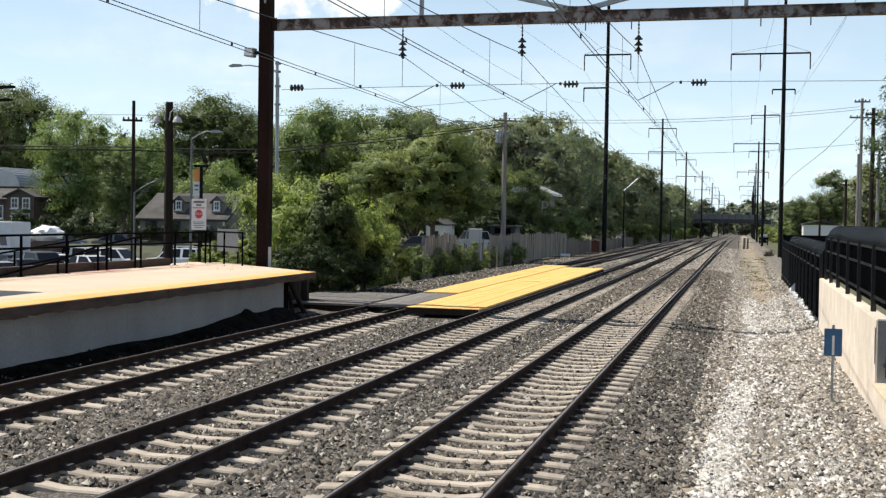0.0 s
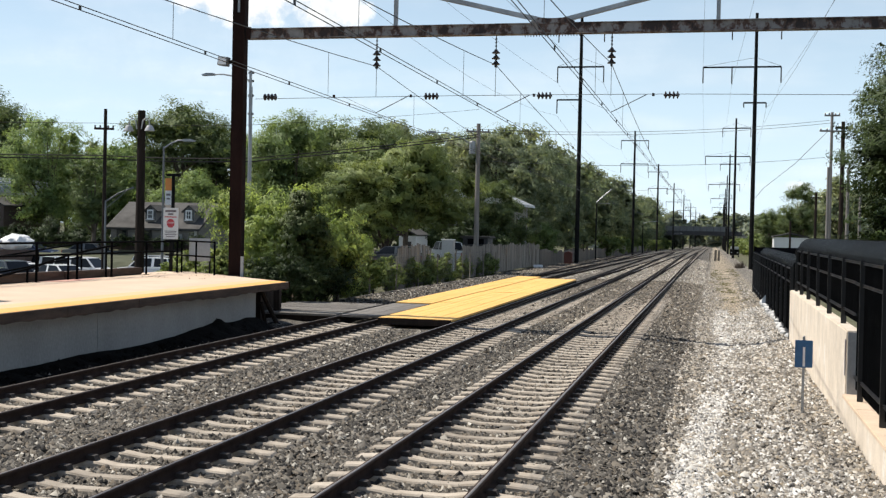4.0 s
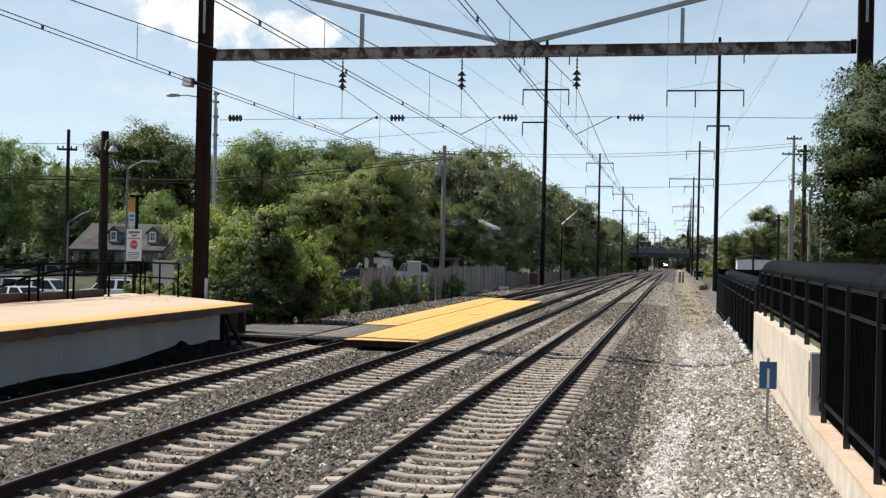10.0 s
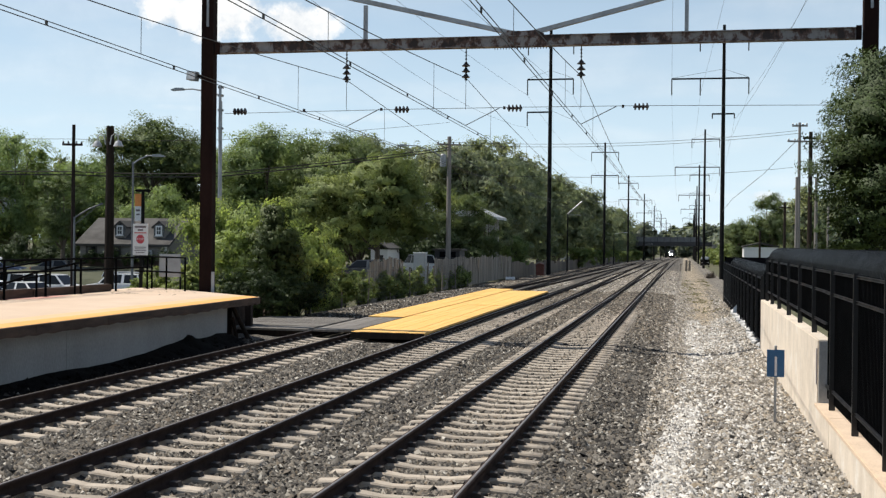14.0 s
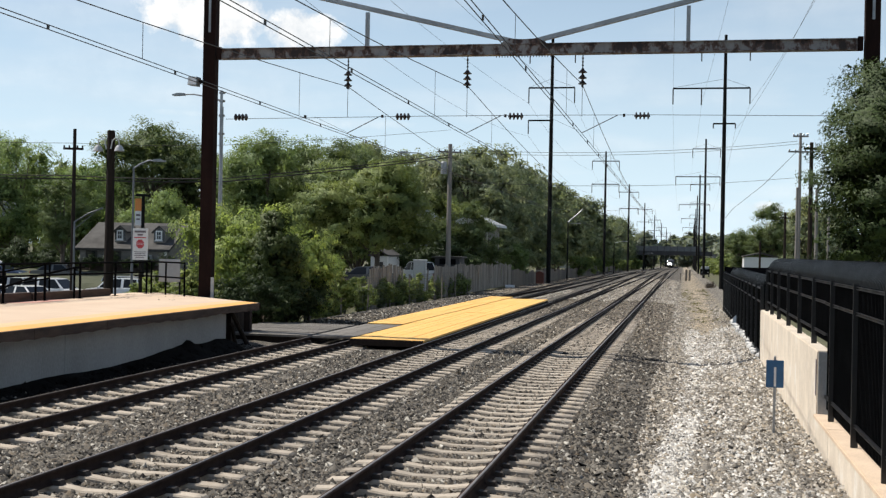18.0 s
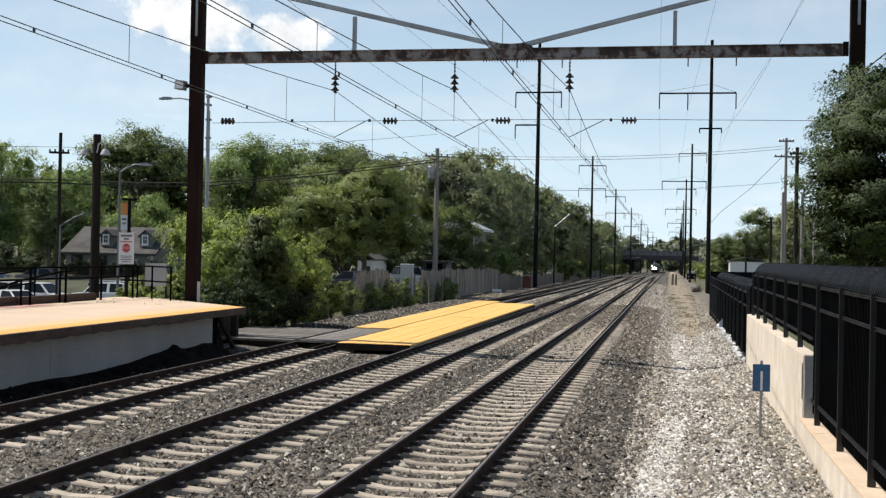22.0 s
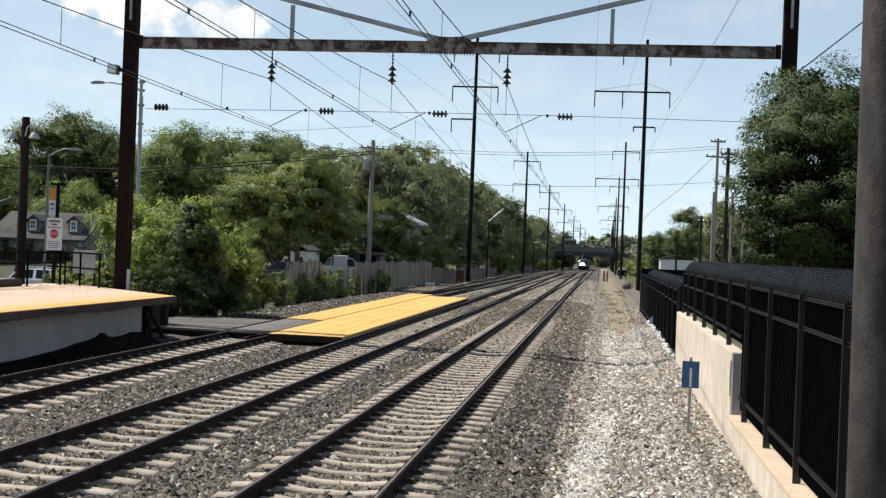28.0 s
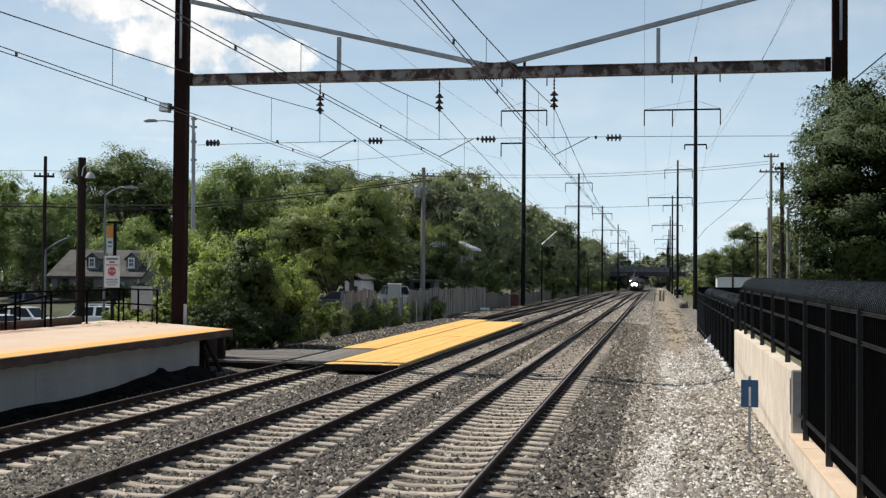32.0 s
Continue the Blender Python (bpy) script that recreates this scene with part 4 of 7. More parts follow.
def build_rocks():
    """White broken stones along the foot of the lower fence."""
    rng = np.random.default_rng(9)
    for i in range(26):
        y = 36 + i * 0.75 + rng.normal(0, 0.12)
        r = rng.uniform(0.09, 0.19)
        bm = bmesh.new()
        bmesh.ops.create_icosphere(bm, subdivisions=1, radius=r)
        for v in bm.verts:
            v.co *= rng.uniform(0.75, 1.2)
            v.co.z *= 0.7
        me = bpy.data.meshes.new("white_rock")
        bm.to_mesh(me)
        bm.free()
        me.materials.append(PALE_ROCK)
        ob = new("white_rock", me)
        ob.location = (2.20 + rng.normal(0, 0.05), y, -0.19 + r * 0.4)
        tagged(ob, "broken white rock at the foot of the fence", "rock", "white rocks along the fence")
    t = thing("paper_scrap", (2.10, 52.0, -0.17), "crumpled pale blue plastic litter against the fence", "litter")
    part("sheet", Shape().prism([(0, 0), (0.28, 0.05), (0.3, 0.3), (0.16, 0.42), (0.02, 0.26)], 0, 0.03, "y"), PALE_LITTER, t)


PALE_ROCK = weathered("white_rock", (0.72, 0.71, 0.69), (0.55, 0.53, 0.50), 5.0, 0.9)
PALE_LITTER = plain("pale_blue_plastic", (0.55, 0.62, 0.70), 0.4)


def build_blue_sign():
    t = thing("marker_sign", (1.60, 21.3, -0.34), "small blue trackside marker sign on a thin steel post", "sign")
    part("post", Shape().box(-0.022, -0.012, -0.05, 0.022, 0.012, 1.36), GREY_STEEL, t)
    s = Shape().box(-0.15, -0.03, 0.84, 0.15, -0.014, 1.32)
    p = part("panel", s, SIGN_BLUE, t, "blue enamel panel", bevel=0.006)
    part("stripe", Shape().box(-0.018, -0.036, 0.86, 0.022, -0.031, 1.20), SIGN_WHITE, p, "white upright bar")
    part("cap", Shape().lathe([(0.02, 0), (0.024, 0.02), (0.008, 0.035)], 8, 0, 0, 1.36), GREY_STEEL, t)


def build_near_pole():
    t = thing("steel_pole", (1.231, 5.55, -0.4), "round tapered dark grey steel pole beside the platform", "pole")
    s = Shape().tube([(0, 0, 0), (-0.019, 0, 2.0), (-0.036, 0, 4.3), (-0.066, 0, 8.4)], [0.130, 0.125, 0.118, 0.108], 40)
    s.smooth = True
    part("shaft", s, GREY_POLE, t)


# ---------------------------------------------------------------- catenary
def insulator(parent, at, n=3, down=True, name="insulator"):
    s = Shape()
    for i in range(n):
        z = -0.10 - (0.18 if down else 0.12) * i
        if down:
            s.lathe([(0.03, z + 0.08), (0.05, z + 0.05), (0.09, z + 0.0), (0.135, z - 0.035), (0.13, z - 0.055), (0.05, z - 0.05), (0.025, z - 0.10)], 14)
        else:
            s.lathe([(0.03, z + 0.06), (0.045, z + 0.04), (0.108, z + 0.018), (0.115, z), (0.108, z - 0.018), (0.045, z - 0.028), (0.03, z - 0.06)], 14)
    if not down:
        s.move(pose(0.10 + 0.06 * n, 0, 0, 0, 90, 0))
    return part(name, s, PORCELAIN, parent, "brown porcelain insulator discs", at=at)


def build_gantry():
    t = thing("catenary_gantry", (0, GANTRY_Y, -0.05), "rust-brown steel portal gantry spanning the tracks", "gantry")
    for x, lab in ((-15.52, "dark rust-brown steel column"), (5.32, "dark steel column behind the trees")):
        c = part("column", Shape().prism([(x - 0.21, -0.16), (x + 0.21, -0.16), (x + 0.21, -0.13), (x + 0.02, -0.13), (x + 0.02, 0.13), (x + 0.21, 0.13), (x + 0.21, 0.16), (x - 0.21, 0.16), (x - 0.21, 0.13), (x - 0.02, 0.13), (x - 0.02, -0.13), (x - 0.21, -0.13)], -0.6, 20.0, "z"), RUSTY_STEEL, t, lab)
        part("side_plate", Shape().box(x - 0.21, -0.13, -0.6, x - 0.19, 0.13, 20.0), RUSTY_STEEL, c)
        part("side_plate", Shape().box(x + 0.19, -0.13, -0.6, x + 0.21, 0.13, 20.0), RUSTY_STEEL, c)
        part("face_strap", Shape().box(x - 0.03, -0.185, 9.9, x + 0.05, -0.16, 14.0), GREY_STEEL, c)
        for z in (15.8, 18.6):
            part("cross_arm", Shape().box(x - 2.6, -0.06, z - 0.06, x + 2.6, 0.06, z + 0.06), BLACK_POLE, c)
    b = part("beam", Shape().prism([(-0.16, 9.02), (0.16, 9.02), (0.16, 9.05), (0.03, 9.05), (0.03, 9.33), (0.16, 9.33), (0.16, 9.36), (-0.16, 9.36), (-0.16, 9.33), (-0.10, 9.33), (-0.10, 9.05), (-0.16, 9.05)], -15.24, 5.05, "x"), BEAM_PAINT, t, "flaking grey and rust beam")
    for k in range(2):
        x = (-15.24, 5.05)[k]
        part("gusset", Shape().box(min(x, x + 0.16 * (1 - 2 * k)), -0.19, 8.97, max(x, x + 0.16 * (1 - 2 * k)), -0.165, 9.40), RUSTY_STEEL, b)
    part("tie_strut", Shape().prism([(-15.25, 11.74), (-15.25, 11.88), (-5.35, 9.52), (-5.35, 9.38)], -0.08, 0.08, "y"), GREY_STEEL, t, "sloping grey tie")
    part("tie_strut", Shape().prism([(5.05, 11.74), (5.05, 11.88), (-4.75, 9.52), (-4.75, 9.38)], -0.08, 0.08, "y"), GREY_STEEL, t, "sloping grey tie")
    part("apex_plate", Shape().prism([(-5.75, 8.99), (-4.35, 8.99), (-4.35, 9.40), (-4.60, 9.52), (-5.05, 9.50), (-5.50, 9.52), (-5.75, 9.40)], -0.125, -0.105, "y"), BEAM_PAINT, t, bevel=0.004)
    for x in (-10.15, -0.01):
        z = 9.38 + (abs(x + 5.05) - 0.7) / 9.5 * 2.34
        part("hanger_post", Shape().box(x - 0.06, -0.06, 9.36, x + 0.06, 0.06, z), GREY_STEEL, t)
    s = Shape()
    for i in range(40):
        x = -5.9 + 0.045 * i * 1.0
        if i % 2 == 0:
            s.box(x - 0.012, -0.13, 8.93, x + 0.012, -0.121, 8.98)
    part("bolt_row", s, RUSTY_STEEL, t)
    for x in TRACK_X.values():
        part("hook", Shape().tube([(x, 0, 9.03), (x, 0, 8.56)], 0.018, 6), WIRE, t)
        for q in range(3):
            part("hook_link", Shape().lathe([(0.018, 0), (0.030, 0.02), (0.030, 0.05), (0.018, 0.07)], 8, x, 0, 8.64 + 0.11 * q), CLIP, t)
        insulator(t, (x, 0, 8.60), 3)
        part("suspension_clamp", Shape().box(x - 0.03, -0.09, 8.00, x + 0.03, 0.09, 8.12), CLIP, t, bevel=0.01)
        part("hanger_rod", Shape().tube([(x, 0, 8.02), (x, 0, 7.08)], 0.009, 5), WIRE, t)
    # floodlight on the column
    f = thing("floodlight", (-15.95, GANTRY_Y - 0.25, 8.2), "grey box floodlight fixed to the gantry column", "floodlight")
    part("housing", Shape().prism([(-0.20, -0.12), (0.12, -0.16), (0.16, 0.14), (-0.16, 0.16)], -0.18, 0.12, "y"), GREY_STEEL, f, bevel=0.01)
    part("lens", Shape().box(-0.17, -0.19, -0.11, 0.12, -0.182, 0.12), HEADLIGHT, f)
    part("bracket", Shape().box(0.12, -0.05, -0.05, 0.30, 0.05, 0.05), BLACK_POLE, f)
    # small white number plate low on the column
    p = thing("column_plate", (-15.2, GANTRY_Y - 0.25, 1.0), "narrow white plate fixed low on the gantry column", "plate")
    part("plate", Shape().box(-0.06, -0.01, 0, 0.05, 0.0, 0.75), SIGN_GREY, p)


SUPPORTS = [-55.0, GANTRY_Y, 128.0, 218.0, 309.0, 400.0, 491.0]


def build_overhead():
    """Messenger, auxiliary and contact wire of each track, with hangers."""
    for key, x in TRACK_X.items():
        t = thing("overhead_line", (x, 0, 0), "overhead contact line of thin wires on droppers", "overhead wires", "overhead lines")
        mess = []
        for a, b in zip(SUPPORTS[:-1], SUPPORTS[1:]):
            n = 24
            for i in range(n + (b == SUPPORTS[-1])):
                k = i / n
                y = a + (b - a) * k
                mess.append((0, y, 8.05 + grade(y) - 1.45 * 4 * k * (1 - k)))
            for i in range(9):
                y = a + (b - a) * (0.5 + i) / 9 if a != GANTRY_Y else a + 4.9 + 9.75 * i
                if b == GANTRY_Y:
                    y = b - 4.8 - 9.75 * i
                k = (y - a) / (b - a)
                if y < 260 and 0 < k < 1:
                    z = 8.05 + grade(y) - 1.45 * 4 * k * (1 - k)
                    lo = 6.53 + grade(y)
                    if z - lo > 0.1:
                        part("dropper", Shape().tube([(0, y, lo), (0, y, z)], 0.007, 4), WIRE, t)
        part("messenger_wire", Shape().tube(mess, 0.0115, 5), WIRE, t)
        ys = [y for y in np.arange(-40, 480, 10.0)]
        part("auxiliary_wire", Shape().tube([(0.02, y, 6.53 + grade(y)) for y in ys], 0.0095, 5), WIRE, t)
        part("contact_wire", Shape().tube([(-0.02, y, 6.465 + grade(y)) for y in ys], 0.0095, 5), WIRE, t)
        clamp = Shape().box(-0.016, -0.022, -0.042, 0.016, 0.022, 0.042).mesh("wire_clamp", WIRE)
        for y in np.arange(8, 100, 5.1):
            part("wire_clamp", clamp, None, t, at=(0, y, 6.498 + grade(y)))
    # cross-span under the gantry that steadies the wires
    t = thing("cross_span", (0, GANTRY_Y, 0), "horizontal steady wire under the gantry with dark insulators", "span wire")
    part("span_wire", Shape().tube([(-14.95, 0, 6.99), (-14.2, 0, 7.0), (-8.72, 0, 7.06), (-5.07, 0, 7.08), (-1.15, 0, 7.08), (5.1, 0, 7.02)], 0.009, 5), WIRE, t)
    for x in (-14.22, -8.72, -5.07, -1.15):
        insulator(t, (x - 0.26, 0, 7.05), 4, False)
    for x in TRACK_X.values():
        part("pull_off", Shape().tube([(x + 1.1, 0, 7.07), (x, 0, 6.52)], 0.014, 5), WIRE, t)
        part("pull_off", Shape().tube([(x - 1.1, 0, 7.05), (x, 0, 6.55)], 0.006, 4), WIRE, t)
    for x in (-12.2, -9.6, -5.6, -1.9):
        part("clamp", Shape().box(x - 0.035, -0.03, 7.02, x + 0.035, 0.03, 7.11), CLIP, t)


def tall_pole(x, y, top, arms, base=None, r=0.24):
    """A black steel catenary pole with its cross-arms, and drop brackets at their tips."""
    z0 = grade(y) - 0.6 if base is None else base
    t = thing("catenary_pole", (x, y, z0), "tall black steel catenary pole with cross arms", "pole", "catenary poles")
    h = top - z0
    part("mast", Shape().tube([(0, 0, 0), (0, 0, h * 0.5), (0, 0, h)], [r, r * 0.92, r * 0.66], 10), BLACK_POLE, t)
    for z, left, right, drop in arms:
        z -= z0
        a = part("cross_arm", Shape().box(-left, -0.07, z - 0.08, right, 0.07, z + 0.08), BLACK_POLE, t)
        if min(left, right) > 2.0 and h > z + 1.0:
            part("arm_stay", Shape().tube([(-left, 0, z + 0.08), (0, 0, z + 1.0), (right, 0, z + 0.08)], 0.02, 4), WIRE, a)
        for q in ((-left, right) if drop > 0 else ()):
            if abs(q) > 0.5:
                part("drop_string", Shape().tube([(q, 0, z), (q, 0, z - drop)], 0.07, 6), PORCELAIN, a, "dark insulator string")
    return t


def build_poles():
    right, left = [], []
    t = tall_pole(3.95, 128, 26.4, [(25.5, 2.5, 2.55, 1.9), (20.7, 5.45, 2.6, 1.7), (16.9, 1.15, 1.15, 0.5)])
    part("drop_string", Shape().tube([(-2.45, 0, 20.7 + 0.96), (-2.45, 0, 19.0 + 0.96)], 0.07, 6), PORCELAIN, t, "dark insulator string")
    tall_pole(-14.6, 128, 26.4, [(25.5, 2.5, 2.5, 1.9), (20.9, 2.55, 2.5, 1.7), (17.3, 2.55, 0, 1.5)])
    tall_pole(3.55, 218, 24.0, [(22.2, 2.35, 2.6, 1.6), (17.1, 5.3, 2.6, 1.6)])
    tall_pole(-14.55, 218, 21.7, [(19.9, 2.5, 2.5, 1.6), (15.6, 2.5, 2.5, 1.6)])
    for i, y in enumerate((309, 400, 491, 582, 673, 764)):
        tall_pole(3.7 + 0.004 * (y - 309), y, 23.6 - 0.9 * i, [(21.0 - 0.9 * i, 2.4, 2.5, 1.6), (15.8 - 0.9 * i, 5.2, 2.6, 1.6)], r=0.26)
        tall_pole(-14.4 + 0.012 * (y - 309), y, 21.0 - 1.0 * i, [(18.9 - 1.0 * i, 2.5, 2.5, 1.6), (14.6 - 1.0 * i, 2.5, 2.5, 1.6)], r=0.26)
    # feeder wires from arm to arm
    t = thing("feeder_wires", (0, 0, 0), "thin feeder wires strung between the catenary poles", "overhead wires")
    runs = [(0.9, [(8.42, 36.3, 20.0), (6.55, 128, 19.0), (6.15, 218, 20.5), (6.2, 309, 19.3)]),
            (1.6, [(-0.43, 36.3, 18.2), (-1.5, 128, 19.0), (-1.75, 218, 15.4), (-1.5, 309, 14.1)]),
            (0.4, [(2.77, 36.3, 18.0), (1.5, 128, 19.0), (1.2, 218, 20.5), (1.3, 309, 19.3)]),
            (1.2, [(6.4, 36.3, 16.6), (5.1, 128, 16.3), (6.15, 218, 15.4), (6.2, 309, 14.1)]),
            (0.3, [(-11.64, 36.3, 14.8), (-12.1, 128, 19.1), (-12.05, 218, 18.2), (-12, 309, 17.2)]),
            (0.7, [(-18.9, 36.3, 18.8), (-17.15, 128, 19.2), (-17.05, 218, 18.2), (-17, 309, 17.2)]),
            (1.6, [(-17.67, 36.3, 15.2), (-17.15, 128, 15.6), (-17.05, 218, 13.9), (-17, 309, 12.9)])]
    for sag, run in runs:
        pts = [(run[0][0] * 2 - run[1][0], -55, run[0][2])] + run
        path = []
        for p, q in zip(pts[:-1], pts[1:]):
            for i in range(10):
                k = i / 10
                c = Vector(p).lerp(Vector(q), k)
                c.z -= (sag if q[1] < 130 else 1.5) * 4 * k * (1 - k)
                path.append(tuple(c))
        path.append(pts[-1])
        part("feeder_wire", Shape().tube(path, 0.010, 4), WIRE, t)
    part("guy_cable", Shape().tube([(5.50, 36.3, 8.5), (9.2, 36.3, 11.62), (16.0, 36.3, 17.5)], 0.02, 5), CLIP, t)


# ---------------------------------------------------------------- trees
def tree_meshes(seed, height, radius, crown_low, lobes, leaves, size, mat, flat=1.0, cone=0.0, form=0.44):
    """Trunk with limbs, and a crown of single leaves gathered in uneven clumps."""
    rng = np.random.default_rng(seed)
    mid = (height + crown_low) / 2
    half = (height - crown_low) / 2
    centres, radii = [], []
    for i in range(lobes):
        u = rng.normal(0, 1, 3)
        u /= np.linalg.norm(u)
        k = rng.uniform(0.46, 0.86)
        c = np.array([u[0] * radius * k, u[1] * radius * k, mid + u[2] * half * k * flat])
        if cone:
            shrink = 1 - cone * np.clip((c[2] - crown_low) / (height - crown_low), 0, 1)
            c[:2] *= shrink
        centres.append(c)
        radii.append(rng.uniform(0.22, 0.37) * min(radius, half * 1.2) * (1 - 0.6 * cone * np.clip((c[2] - crown_low) / (height - crown_low), 0, 1)))
    centres, radii = np.array(centres), np.array(radii)
    share = radii ** 2 / np.sum(radii ** 2)
    # sprays of leaves over each lobe
    per = 17
    spray_dir = rng.normal(0, 1, (lobes, per, 3)) + np.array([0, 0, 0.25])
    spray_dir /= np.linalg.norm(spray_dir, axis=2)[..., None]
    spray_pos = centres[:, None] + spray_dir * radii[:, None, None] * rng.uniform(0.70, 1.10, (lobes, per, 1)) * np.array([1.12, 1.12, 0.9])
    which = rng.choice(lobes, leaves, p=share)
    spray = rng.integers(0, per, leaves)
    d = spray_dir[which, spray]
    gauss = np.clip(rng.normal(0, 1, (leaves, 3)), -1.7, 1.7)
    off = gauss * (radii[which] * 0.185)[:, None] * np.array([1.2, 1.2, 0.62])
    pos = spray_pos[which, spray] + off
    core = rng.random(leaves) < 0.22
    u = rng.normal(0, 1, (leaves, 3))
    u /= np.linalg.norm(u, axis=1)[:, None]
    pos = np.where(core[:, None], centres[which] + u * (radii[which] * rng.uniform(0.0, 0.55, leaves))[:, None], pos)
    nrm = d + rng.normal(0, 0.30, (leaves, 3)) + np.array([0, 0, 0.30])
    nrm /= np.linalg.norm(nrm, axis=1)[:, None]
    a = np.cross(nrm, rng.normal(0, 1, (leaves, 3)))
    a /= np.linalg.norm(a, axis=1)[:, None]
    b = np.cross(nrm, a)
    s = size * rng.lognormal(0, 0.3, leaves)[:, None] * np.where(core, 2.0, 1.0)[:, None]
    v = np.stack([pos - a * s * 0.9 - b * s * 0.42, pos + a * s * 0.95, pos - a * s * 0.6 + b * s * 0.5], 1).reshape(-1, 3)
    f = np.arange(leaves * 3).reshape(-1, 3)
    crown = big_mesh("crown", v, f, mat)
    # leaves take the light as their spray does
    whole = (pos - np.array([0, 0, mid])) / np.array([radius, radius, half])
    whole /= np.linalg.norm(whole, axis=1)[:, None] + 1e-6
    soft = 0.40 * d + form * whole + 0.50 * gauss + 0.03 * rng.normal(0, 1, (leaves, 3)) + np.array([-0.06, 0, 0.16])
    soft /= np.linalg.norm(soft, axis=1)[:, None]
    crown.normals_split_custom_set_from_vertices([tuple(q) for q in np.repeat(soft, 3, 0)])
    trunk = Shape()
    r0 = max(0.06, height * 0.022)
    lean = rng.normal(0, 0.02 * height, 2)
    top = (lean[0], lean[1], crown_low + 0.62 * (height - crown_low))
    trunk.tube([(0, 0, -0.5), (0, 0, 0.2), (lean[0] * 0.4, lean[1] * 0.4, crown_low), top], [r0 * 1.5, r0 * 1.1, r0 * 0.85, r0 * 0.22], 9)
    for c, r in list(zip(centres, radii))[:12]:
        z0 = crown_low * 0.7 + rng.uniform(0, 0.35) * (height - crown_low)
        k = np.clip(z0 / top[2], 0, 1)
        start = Vector((lean[0] * k, lean[1] * k, z0))
        end = Vector(c)
        bend = start.lerp(end, 0.5) + Vector(rng.normal(0, 0.06 * radius, 3)) + Vector((0, 0, 0.1 * radius))
        trunk.tube([start, bend, end], [r0 * 0.42, r0 * 0.27, r0 * 0.08], 6)
    trunk.smooth = True
    return trunk.mesh("trunk", BARK), crown


KINDS = {}


def tree_kind(key, *args, **more):
    KINDS[key] = tree_meshes(*args, **more)


def plant_tree(key, x, y, scale=1.0, turn=0.0, label="leafy green deciduous tree", name="tree", category="tree", z=None, wide=1.0, group=""):
    ground = float(terrain(x, y)) if z is None else z
    t = new(name)
    t.matrix_world = Matrix.LocRotScale((x, y, ground), Euler((0, 0, radians(turn))), (scale * wide, scale * wide, scale * (1.0 if scale > 1.1 and key in ("round", "right") else 1.12)))
    tagged(t, label, category, group)
    trunk, crown = KINDS[key]
    part("trunk", trunk, None, t)
    part("crown", crown, None, t)
    return t


